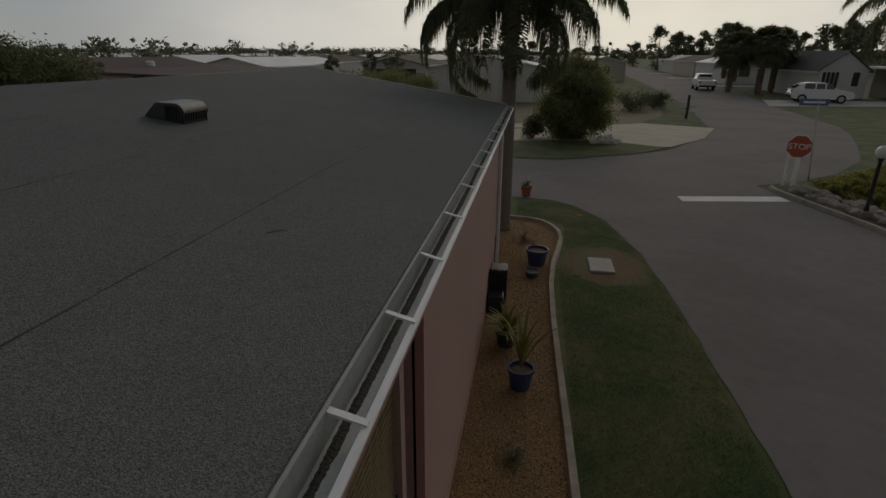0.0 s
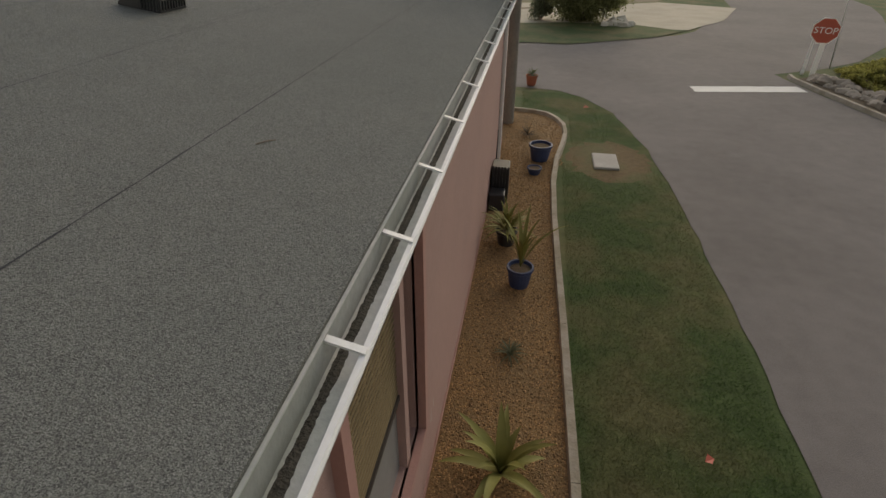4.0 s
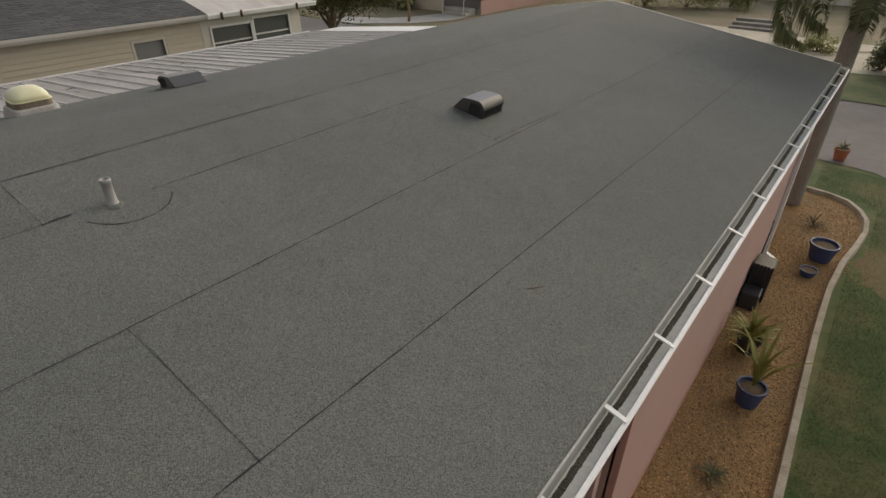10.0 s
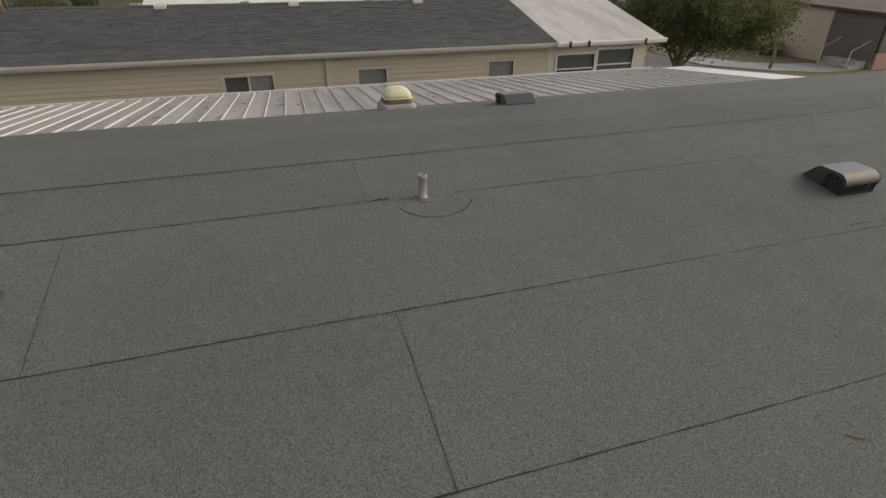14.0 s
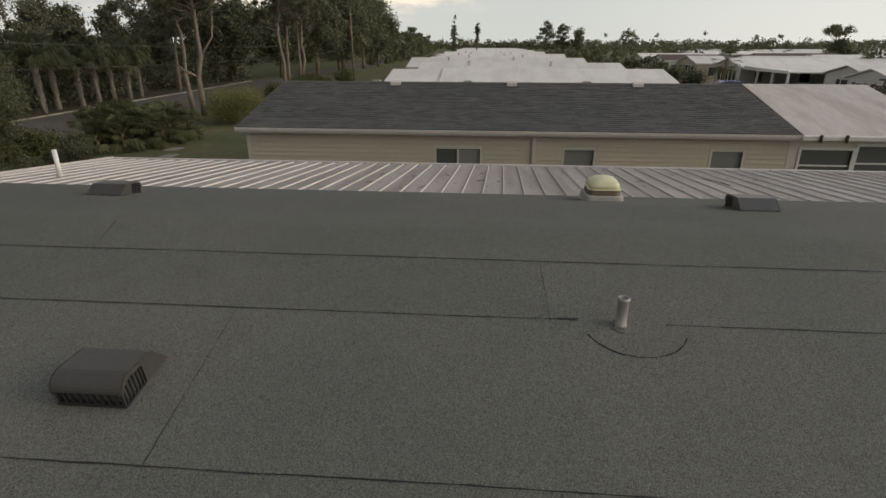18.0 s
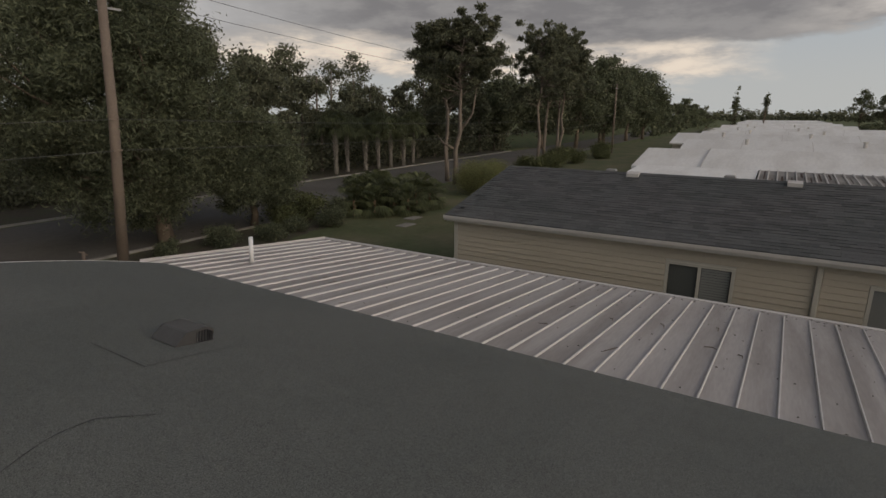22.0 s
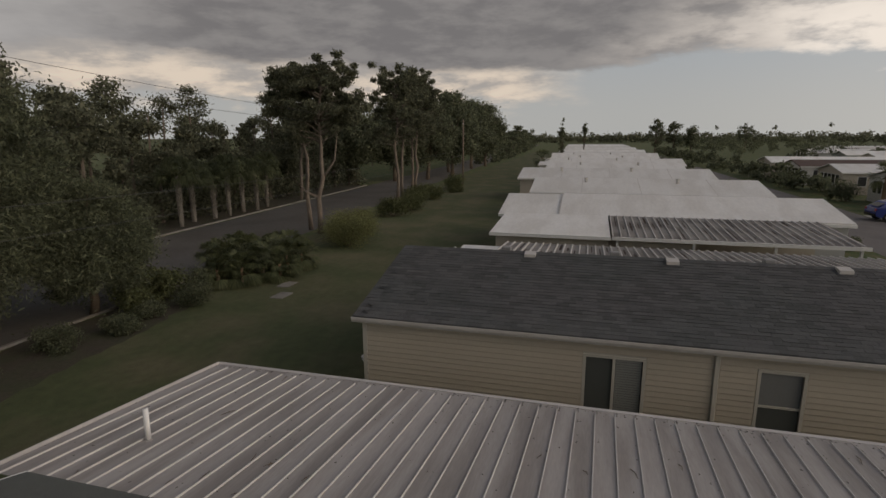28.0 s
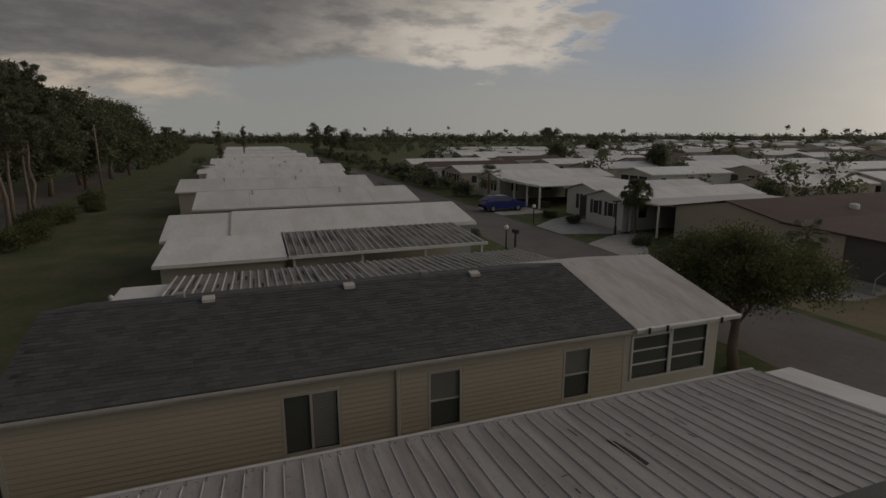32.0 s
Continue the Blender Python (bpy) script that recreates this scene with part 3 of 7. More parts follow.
edging_line = [(0.93, -7.50), (0.94, -2.00), (0.98, 1.50), (0.975, 2.60), (0.925, 4.50), (0.88, 5.80), (0.845, 7.00), (0.84, 8.30), (0.90, 9.20), (1.02, 10.00), (1.09, 10.60), (1.07, 11.10), (0.94, 11.50), (0.72, 11.84), (0.40, 12.00), (0.06, 12.05), (-0.50, 12.05)]
kerb("garden_edging", [(x + 0.004, y) for x, y in edging_line], 0.10, 0.10, "worn tan cast-concrete edging round the gravel flower bed", m="edging")
kerb("road_kerb", [(8.6, -30), (8.6, 5), (8.5, 10), (8.15, 12.8), (7.62, 15), (7.38, 16.2), (7.42, 16.6)], 0.12, 0.10, "worn tan cast-concrete kerb holding back the rock bed", m="edging")
kerb("kerb_wood", [(-420, -46.3), (-160, -35.3), (-72, -31.3), (-31, -29.7), (-10, -28.8), (30, -28.3)][2:], 0.2, 0.10, "low dirty kerb on the wood's side of the road", m="old_kerb")
kerb("kerb_verge", [(-31, -19.55), (-21, -19.4), (-8, -19.6), (6, -19.7)], 0.2, 0.08, "low dirty kerb on the lawn's side of the road", m="old_kerb")

bed = [(-0.15, -7.5), (0.90, -7.5), (0.95, 1.5), (0.945, 2.6), (0.895, 4.5), (0.85, 5.8), (0.81, 7.0), (0.83, 8.3), (0.89, 9.2), (1.0, 10.0), (1.07, 10.6), (1.04, 11.1), (0.93, 11.45), (0.69, 11.78), (0.40, 11.94), (0.06, 12.0), (-0.6, 12.0), (-0.6, 10.2), (-0.15, 10.0)]
solo("gravel_bed", sheet(bed, 0.03), M["gravel"], "flower bed of tan and brown river gravel", "gravel bed", kind="structure")
rng = np.random.default_rng(5)
peb = []
edge_at = [(y, x) for x, y in edging_line if y < 9.3]
while len(peb) < 30000:
    y = max(-7.4, 1.6 - (rng.exponential(1.0) if rng.random() < 0.3 else 0.0) + 10.3 * rng.random() ** 1.5) if len(peb) < 24000 else rng.uniform(-7.4, 1.7)
    x = rng.uniform(-0.13, 1.05)
    if y > 9 and (x - 0.35) ** 2 / 0.66 ** 2 + max(0, y - 10.7) ** 2 / 1.2 ** 2 > 1:
        continue
    if y <= 9 and x > np.interp(y, [q[0] for q in edge_at], [q[1] for q in edge_at]) - 0.045:
        continue
    peb.append((x, y))
peb = np.array(peb)
k = len(peb)
r = rng.uniform(0.006, 0.0145, k)
ang = rng.uniform(0, 6.28, k)
octa = np.array([(1, 0, 0.3), (0, 1, 0.35), (-1, 0, 0.3), (0, -1, 0.25), (0.15, 0.1, 0.95)])
ca, sa = np.cos(ang)[:, None], np.sin(ang)[:, None]
ox, oy, oz = octa[None, :, 0] * 1.25, octa[None, :, 1] * 0.9, octa[None, :, 2]
px = peb[:, :1] + r[:, None] * (ox * ca - oy * sa)
py = peb[:, 1:] + r[:, None] * (ox * sa + oy * ca)
pz = 0.028 + r[:, None] * oz
pv = np.stack((px, py, pz), 2)
tri = pv[:, [0, 1, 4, 1, 2, 4, 2, 3, 4, 3, 0, 4]].reshape(-1, 3)
me = bpy.data.meshes.new("pebbles")
me.from_pydata(pv.reshape(-1, 3).tolist(), [], [tuple(5 * i + j for j in f) for i in range(k) for f in ((0, 1, 4), (1, 2, 4), (2, 3, 4), (3, 0, 4))])
me.materials.append(M["pebble"])
tagged(new("pebbles", me), "loose tan, ochre and brown river pebbles", "pebbles", kind="stuff")

solo("stop_line", sheet([(4.46, 14.49), (4.43, 15.03), (7.24, 15.52), (7.32, 14.99)], 0.02, 0.012, 0.25), M["road_white"], "white painted stop line across the lane", "road marking", kind="structure")
solo("meter_pad", B().box(1.56, 2.00, 9.0, 9.68, 0.0, 0.05, 0.012), M["concrete"], "square pale concrete meter box lid in the verge", "utility box")
solo("bare_patch", sheet([(1.86 + 0.74 * math.cos(a), 9.42 + 1.0 * math.sin(a)) for a in np.linspace(0, 6.0, 22)], 0.004, 0.10, 0.12), mat("dry_turf", (0.15, 0.105, 0.052), 0.95, 0.3, 1.5, 12, 0.5, 40, other=(0.11, 0.10, 0.045)), "dry brown turf round the meter lid", "dirt patch", kind="structure")

# ---- the pink home with the granule roof ----
X_RIDGE, Y0, Y1 = -3.9, -7.85, 10.1


def roofz(x):
    d = X_RIDGE - x
    if d < 0:
        return 3.4435 - 0.165 * math.hypot(d, 0.06)
    return 3.4408 - 0.15 * math.hypot(d, 0.06) - 0.0288 * max(0.0, d - 1.0) ** 2


def wall_y(b, x0, x1, y0, y1, z0, z1, holes):
    """An upright wall along y with openings (y0, y1, z0, z1) cut through it."""
    ys = sorted({y0, y1, *[h[0] for h in holes], *[h[1] for h in holes]})
    for a, c in zip(ys, ys[1:]):
        cut = sorted([(h[2], h[3]) for h in holes if h[0] <= a + 1e-6 and h[1] >= c - 1e-6])
        z = z0
        for lo, hi in cut:
            if lo > z:
                b.box(x0, x1, a, c, z, lo)
            z = hi
        if z < z1:
            b.box(x0, x1, a, c, z, z1)
    return b


home = thing("mobile_home", (-3.8, 1, 0), "pink stucco mobile home under a grey granule roof", "house")
NEAR_WIN = (1.05, 2.22, 0.95, 2.45)
part("wall", wall_y(B(), -0.29, -0.15, Y0 + 0.1, Y1 - 0.1, 0, 2.74, [NEAR_WIN]), M["pink"], home, "pink painted stucco wall")
part("wall", B().box(-7.30, -7.18, Y0 + 0.1, Y1 - 0.1, 0, 2.70), M["pink"], home)
for y in (Y0 + 0.1, Y1 - 0.22):
    gable = [(-0.29, y, 0), (-0.29, y, 2.74)] + [(x, y, roofz(x) - 0.09) for x in np.linspace(-0.4, -7.1, 14)] + [(-7.18, y, 2.68), (-7.18, y, 0)]
    part("gable_wall", B().prism(gable, (0, 0.12, 0)), M["pink"], home)
xs = sorted([*np.linspace(-0.12, -7.56, 45), -3.82, -3.86, -3.9, -3.94, -3.98], reverse=True)
deck = [(x, Y0, roofz(x) - 0.008) for x in xs] + [(x, Y0, roofz(x) - 0.07) for x in xs[::-1]]
roof = part("roof", B().prism(deck, (0, Y1 - Y0, 0)), M["granule"], home, "low-pitched roof covered in grey mineral roll roofing")
part("fascia", B().box(-0.155, -0.128, Y0, Y1, 2.58, 2.80), M["white_paint"], home, "white eave board")
for y in (Y0 - 0.02, Y1):
    edge = [(x, y, roofz(x) + 0.006) for x in xs] + [(x, y, roofz(x) - 0.13) for x in xs[::-1]]
    part("barge_board", B().prism(edge, (0, 0.02, 0)), M["white_paint"], home, "thin pale metal roof edge")
part("base_course", B().box(-0.15, -0.142, Y0 + 0.1, Y1 - 0.1, 0.0, 0.11), M["pink_trim"], home)


def roof_sheet(x0, x1, y0, y1, lift):
    """One length of roll roofing following the roof's curve."""
    k = max(2, int(abs(x1 - x0) / 0.12))
    xx = sorted([*np.linspace(x0, x1, k + 1), *[q for q in (-3.82, -3.86, -3.9, -3.94, -3.98) if min(x0, x1) < q < max(x0, x1)]], reverse=True)
    top = [(x, roofz(x) + lift) for x in xx]
    low = [(x, roofz(x) - 0.006) for x in xx[::-1]]
    return B().prism([(x, y0, z) for x, z in top + low], (0, y1 - y0, 0))


def seam(p, q, w, seed, lift=0.0062):
    """A thin uneven bead of bitumen along a lap."""
    rng = random.Random(seed)
    d = Vector((q[0] - p[0], q[1] - p[1])); n = max(2, int(d.length / 0.06))
    s = Vector((-d.y, d.x)).normalized()
    l, r_ = [], []
    wob = 0.0
    for i in range(n + 1):
        c = Vector(p) + d * (i / n)
        wob = 0.9 * wob + rng.uniform(-0.0016, 0.0016)
        a = w * rng.choice((0.45, 0.7, 0.85, 1.0, 1.2)) / 2
        l.append((*(c + s * (a + wob)), roofz((c + s * a).x) + lift)); r_.append((*(c - s * (a - wob)), roofz((c - s * a).x) + lift))
    v = l + r_
    return B().add(v, [(i, i + 1, n + 2 + i, n + 1 + i) for i in range(n)])


rows_x = [-0.12, -0.960, -1.900, -2.898, -3.485, -4.42, -5.35, -6.4, -7.56]
cuts = [[-4.6, 5.2], [-6.0, 0.36], [-1.25, 3.40], [0.40], [-2.5, 7.4], [-5.2, 4.3], [-0.6, 6.6], [1.7]]
for i, (a, b_) in enumerate(zip(rows_x, rows_x[1:])):
    ys = [Y0] + cuts[i] + [Y1]
    for j, (c, d) in enumerate(zip(ys, ys[1:])):
        lap = 0.003 + 0.0012 * ((i + j) % 2) if i < 4 else 0.003
        part("roofing_sheet", roof_sheet(a, b_, c, d, lap), M["granule"], roof)
for i, x in enumerate(rows_x[1:-4]):
    if i == 2:
        for c, d, w in ((Y0, 0.545, 0.008), (0.99, 3.40, 0.009), (3.40, Y1, 0.005)):
            part("lap_seam", seam((x, c), (x - 0.012, d), w, 40 + i + int(c * 3)), M["bitumen"], roof)
        part("lap_seam", seam((x - 0.022, 0.43), (x - 0.022, 0.55), 0.005, 47), M["bitumen"], roof)
    else:
        part("lap_seam", seam((x + (0.02 if i == 3 else 0.0), Y0), (x - 0.015, Y1), (0.0075, 0.0075, 0.0, 0.010)[i], 40 + i), M["bitumen"], roof)
for i, c in enumerate(cuts[:4]):
    for y in c:
        part("lap_seam", seam((rows_x[i], y), (rows_x[i + 1], y + (-0.02, -0.015, -0.05, -0.015)[i]), 0.0038 if i == 2 else 0.0032, 60 + i), M["bitumen"], roof)
# lifted corner laps and patch edges by the ridge
bends = (((-3.47, -2.53), (-4.0, -2.665), (-4.14, -2.685), (-4.375, -2.505)), ((-5.37, 1.975), (-4.86, 2.17), (-4.84, 2.95)), ((-3.50, 7.4), (-4.3, 7.43)))
for k, line in enumerate(bends):
    for j, (p, q) in enumerate(zip(line, line[1:])):
        part("lap_seam", seam(p, q, 0.0075, 140 + 10 * k + j, 0.0056), M["bitumen"], roof)

# rain gutter along the eave
gut = thing("rain_gutter", (-0.07, 1, 2.63), "weathered grey metal rain gutter with a bright lip and leaf sludge", "gutter")
gy0, gy1 = Y0, 10.15
prof = [(-0.128, 2.785), (-0.128, 2.690), (-0.030, 2.690), (-0.010, 2.712), (-0.010, 2.748), (-0.014, 2.748), (-0.014, 2.716), (-0.033, 2.697), (-0.123, 2.697), (-0.123, 2.785)]
part("trough", B().prism([(x, gy0, z) for x, z in prof], (0, gy1 - gy0, 0)), M["gutter_in"], gut)
part("lip", B().prism([(x, gy0, z) for x, z in ((-0.016, 2.738), (0.006, 2.734), (0.009, 2.748), (0.002, 2.757), (-0.016, 2.756))], (0, gy1 - gy0, 0)), M["white_paint"], gut, "bright white rolled front lip")
rg = random.Random(4)
line, w = [], []
for i in range(1501):
    line.append(gy0 + 0.05 + (gy1 - gy0 - 0.1) * i / 1500)
    w.append((0.016 + 0.006 * noise.noise((0, i * 0.035, 0)) + rg.uniform(-0.0025, 0.0025), 0.015 + 0.007 * noise.noise((9, i * 0.045, 0)) + rg.uniform(-0.003, 0.003), -0.087 + 0.003 * noise.noise((3, i * 0.012, 0))))
sl = [(c - h, y, 2.6975) for y, (h, g_, c) in zip(line, w)] + [(c, y, 2.7025 + rg.uniform(0, 0.0015)) for y, (h, g_, c) in zip(line, w)] + [(c + g_, y, 2.6975) for y, (h, g_, c) in zip(line, w)]
part("sludge", B().add(sl, [(i + a * 1501, i + 1 + a * 1501, i + 1502 + a * 1501, i + 1501 + a * 1501) for i in range(1500) for a in (0, 1)]), M["debris"], gut, "strip of wet black leaf litter")
straps = [-7.3, -6.6, -5.9, -5.2, -4.5, -3.8, -3.1, -2.4, -1.7, -1.0, -0.3, 0.36, 1.0, 1.591, 2.224, 2.94, 3.711, 4.457, 5.2, 5.93, 6.66, 7.4, 8.13, 8.86, 9.58, 10.05]
for y in straps:
    part("strap_tab", B().box(-0.165, -0.118, y - 0.011, y + 0.017, 2.806, 2.8115), M["flashing"], gut, "dark grey nailing tab")
    part("strap", B().prism([(-0.135, y - 0.013, 2.790), (-0.128, y - 0.013, 2.797), (0.0, y - 0.013, 2.762), (0.0, y - 0.013, 2.755)], (0, 0.026, 0)), M["white_paint"], gut)
part("back_flashing", B().box(-0.119, -0.113, gy0, gy1 - 0.06, 2.698, 2.803), M["flashing"], gut, "greenish grey back flashing")
part("drip_edge", B().box(-0.1195, -0.109, gy0, gy1 - 0.06, 2.803, 2.809), M["gutter_in"], gut, "thin pale drip edge under the roofing")
part("end_cap", B().box(-0.128, -0.008, gy1, gy1 + 0.006, 2.69, 2.785), M["gutter_in"], gut)
spout = thing("downspout", (-0.1, 8.75, 0), "pinkish white rectangular downspout on the stucco wall", "downspout")
part("pipe", B().box(-0.148, -0.09, 8.70, 8.78, 0.12, 2.64, 0.008), M["white_paint"], spout)
part("elbow", B().prism([(-0.148, 8.70, 0.02), (-0.148, 8.70, 0.12), (-0.09, 8.70, 0.12), (0.05, 8.70, 0.05), (0.05, 8.70, 0.0)], (0, 0.08, 0)), M["white_paint"], spout)

# near window with brass-coloured blind slats
wn = part("window", B().ring("y", -0.165, -0.10, 1.05, 2.22, 0.95, 2.45, 0.07), M["pink_trim"], home, "pink framed porch window with brass-coloured blind slats")
part("pane", B().box(-0.26, -0.255, 1.05, 2.22, 0.95, 2.45), M["glass"], wn)
part("stile", B().box(-0.25, -0.17, 1.05, 1.14, 0.95, 2.45), M["bronze"], wn, "dark bronze stile")
part("mullion", B().box(-0.25, -0.155, 1.92, 2.00, 0.95, 2.45), M["pink"], wn, "pink painted mullion")
part("lower_panel", B().box(-0.22, -0.205, 1.14, 1.92, 0.95, 1.53), M["lead"], wn, "grey metal lower panel")
M["bare_stucco"] = mat("bare_stucco", (0.46, 0.41, 0.36), 0.9, 0.2, 6, 40, 0.2, 60)
for k_, (y, z, w_, h_) in enumerate(((2.60, 0.53, 0.030, 0.15), (2.70, 0.60, 0.022, 0.10), (2.655, 0.49, 0.012, 0.07), (3.02, 0.16, 0.04, 0.05), (3.30, 0.14, 0.05, 0.04))):
    part("scuff", B().add([(-0.1475, y, z), (-0.1475, y + w_ * 0.8, z + h_ * 0.15), (-0.1475, y + w_, z + h_ * 0.6), (-0.1475, y + w_ * 1.5, z + h_), (-0.1475, y + w_ * 0.5, z + h_ * 0.7)], [(0, 1, 2, 3, 4)]), M["bare_stucco"], home, "pale scrape through the pink paint")
part("rail", B().box(-0.22, -0.18, 1.14, 1.92, 1.53, 1.57), M["bronze"], wn)
M["brass"] = mat("tarnished_brass", (0.29, 0.22, 0.125), 0.5, 0.15, 5, 40, 0.05)
lat = B()
for i in range(8):
    y = 1.17 + i * 0.1
    lat.box(-0.20, -0.195, y, y + 0.007, 1.57, 2.44)
for i in range(22):
    z = 1.585 + i * 0.039
    lat.box(-0.195, -0.187, 1.14, 1.92, z, z + 0.009)
part("lattice", lat, M["brass"], wn, "brass-coloured blind slats with thin upright rods")


def roof_vent(loc, turn, label, size=1.0):
    """Slant-back attic vent: sloped hood with a rounded nose, slotted front and sides, flange."""
    t = thing("roof_vent", (0, 0, 0), label, "roof vent", "vents on the grey roof")
    w = 0.165
    side = [(-0.205, 0.006), (-0.115, 0.122), (-0.100, 0.130), (0.055, 0.150)] + [(0.055 + 0.083 * math.sin(a), 0.078 + 0.072 * math.cos(a)) for a in np.linspace(0.25, 1.5, 7)]
    hood = B()
    n = len(side)
    hood.add([(x, s * w, z) for s in (-1, 1) for i, (x, z) in enumerate(side)], [(i, i + 1, n + i + 1, n + i) for i in range(n - 1)])
    for s in (-1, 1):
        o = [(x, s * w, z) for x, z in side] + [(x - 0.004, s * w, z - 0.026) for x, z in side[:0:-1]]
        hood.add([(a, s * (w + 0.005), c) for a, b, c in o], [tuple(range(len(o)))])
        hood.add([(a, s * w, c) for a, b, c in o], [tuple(range(len(o)))[::-1]])
        xt = -0.028
        tail = [(-0.205, 0.004), (-0.118, 0.112), (xt, 0.125), (xt, 0.004)]
        hood.add([(x, s * (w + 0.001), z) for x, z in tail], [(0, 1, 2, 3)])
    part("hood", hood, M["hood"], t, local=True)
    part("flange", B().box(-0.24, 0.17, -0.20, 0.20, -0.006, -0.002), M["granule"], t, local=True)
    # solid block whose grey stands in for light seen through the slots
    part("throat", B().box(-0.115, 0.104, -w + 0.024, w - 0.024, 0.002, 0.100), M["vent_core"], t, "grey inner block seen between the slats", local=True)
    for i in range(10):
        y = -w + 0.004 + i * (2 * w - 0.018) / 9
        part("slat", B().box(0.120, 0.132, y, y + 0.010, 0.002, 0.090), M["black_plastic"], t, local=True)
    for s in (-1, 1):
        for i in range(6):
            x = -0.022 + i * 0.0255
            part("slat", B().box(x, x + 0.009, s * (w - 0.008) - 0.005, s * (w - 0.008) + 0.005, 0.002, 0.112 + 0.002 * i), M["black_plastic"], t, local=True)
        part("side_bar", B().box(-0.205, 0.132, s * (w - 0.008) - 0.006, s * (w - 0.008) + 0.006, 0.0, 0.010), M["black_plastic"], t, local=True)
    part("front_bar", B().box(0.112, 0.136, -w, w, 0.002, 0.014), M["black_plastic"], t, local=True)
    t.location = loc
    t.rotation_euler = Euler((0, radians(9.4), radians(turn)))
    t.scale = (size, size, size)
    return t


for x, y, turn, lab in ((-2.30, -1.635, 0, "black slant-back roof vent with a sun-faded hood"), (-2.39, 3.79, 0, "black slant-back roof vent with a sun-faded hood near a lap"),
                        (-5.28, -3.635, 180, "grey-black slant-back roof vent past the ridge, on a square flange"), (-5.28, 2.465, 180, "black slant-back roof vent past the ridge")):
    vent = roof_vent((x, y, roofz(x) + 0.006), turn, lab, 0.97 if turn else 0.96)
    if turn:
        vent.scale.y, vent.scale.z = 1.01, 0.82
part("patch_seam", seam((-4.721, -3.245), (-4.725, -3.98), 0.008, 80), M["bitumen"], roof)
part("patch_seam", seam((-4.721, -3.245), (-5.56, -3.22), 0.008, 90), M["bitumen"], roof)

part("patch_seam", seam((-1.965, 3.385), (-1.935, 4.30), 0.008, 95), M["bitumen"], roof)
part("patch_seam", seam((-3.50, 5.52), (-4.30, 6.06), 0.009, 96), M["bitumen"], roof)
part("patch_seam", seam((-5.55, -5.47), (-6.12, -5.44), 0.007, 97), M["bitumen"], roof)
part("patch_seam", seam((-5.445, 0.858), (-4.91, 0.876), 0.008, 98), M["bitumen"], roof)
pipe = thing("vent_pipe", (-2.885, 0.757, roofz(-2.885)), "grey lead-capped plumbing vent pipe", "vent pipe")
part("pipe", B().lathe(0, 0, [(0.034, -0.02), (0.032, 0.012), (0.028, 0.016), (0.027, 0.135), (0.031, 0.139), (0.032, 0.158), (0.028, 0.163), (0.022, 0.163), (0.020, 0.06)], 16), M["lead"], pipe, local=True, smooth=True)
part("boot", B().lathe(0, 0, [(0.075, -0.010), (0.050, 0.004), (0.032, 0.008)], 16), M["granule"], pipe, local=True, smooth=True)
arc = [(-2.91 + 0.27 * math.cos(a), 0.82 + 0.27 * math.sin(a)) for a in np.linspace(-1.15, 1.15, 10)]
bb = B()
for i, (p, q) in enumerate(zip(arc, arc[1:])):
    s = seam(p, q, 0.009, 100 + i)
    bb.add(s.v, s.f)
part("patch_seam", bb, M["bitumen"], roof)

sky_d = thing("skylight_dome", (-5.88, 1.255, roofz(-5.88)), "yellowed acrylic skylight dome on a smeared metal kerb", "skylight")
def rounded(w, h, z, n=5, r=0.07):
    pts = []
    for cx, cy, a0 in ((w - r, h - r, 0), (-w + r, h - r, 90), (-w + r, -h + r, 180), (w - r, -h + r, 270)):
        for i in range(n):
            a = radians(a0 + 90 * i / (n - 1))
            pts.append((cx + r * math.cos(a), cy + r * math.sin(a), z))
    return pts
def loft(rings):
    n = len(rings[0])
    b = B()
    b.add([p for r_ in rings for p in r_], [(i * n + j, i * n + (j + 1) % n, (i + 1) * n + (j + 1) % n, (i + 1) * n + j) for i in range(len(rings) - 1) for j in range(n)] + [tuple(range(n))[::-1], tuple(range((len(rings) - 1) * n, len(rings) * n))])
    return b
part("flange", loft([rounded(0.212, 0.212, -0.04), rounded(0.204, 0.204, 0.012), rounded(0.190, 0.190, 0.078), rounded(0.174, 0.174, 0.088)]), M["sealant"], sky_d, "flange smeared with aluminium sealant", local=True)
part("kerb", loft([rounded(0.172, 0.172, 0.07), rounded(0.166, 0.166, 0.09), rounded(0.160, 0.160, 0.142)]), M["kerb"], sky_d, "brown kerb wall", local=True)
part("rim", loft([rounded(0.154, 0.154, 0.139), rounded(0.168, 0.168, 0.141), rounded(0.168, 0.168, 0.148), rounded(0.150, 0.150, 0.151)]), M["dome"], sky_d, "thin acrylic lip", local=True)
part("dome", loft([rounded(0.159, 0.159, 0.149), rounded(0.152, 0.152, 0.188), rounded(0.136, 0.136, 0.219, r=0.08), rounded(0.105, 0.105, 0.243, r=0.09), rounded(0.064, 0.064, 0.255, r=0.055)]), M["dome"], sky_d, "yellowed acrylic dome", local=True, smooth=True)
solo("twig", B().tube([(-0.77, 1.97, roofz(-0.77) + 0.008), (-0.74, 2.01, roofz(-0.74) + 0.014), (-0.72, 2.06, roofz(-0.72) + 0.007)], [0.003, 0.003, 0.002], 5), M["bark"], "small dark twig lying on the roof", "twig")

# ---- carport with white pans ----
car = thing("carport", (-9.5, 0.5, 0), "weathered white ribbed aluminium carport roof", "carport")
CX0, CZ0, CX1, CZ1 = -7.50, 2.635, -11.80, 2.19
PITCH, CY0 = 0.305, -8.42
NPAN = 58


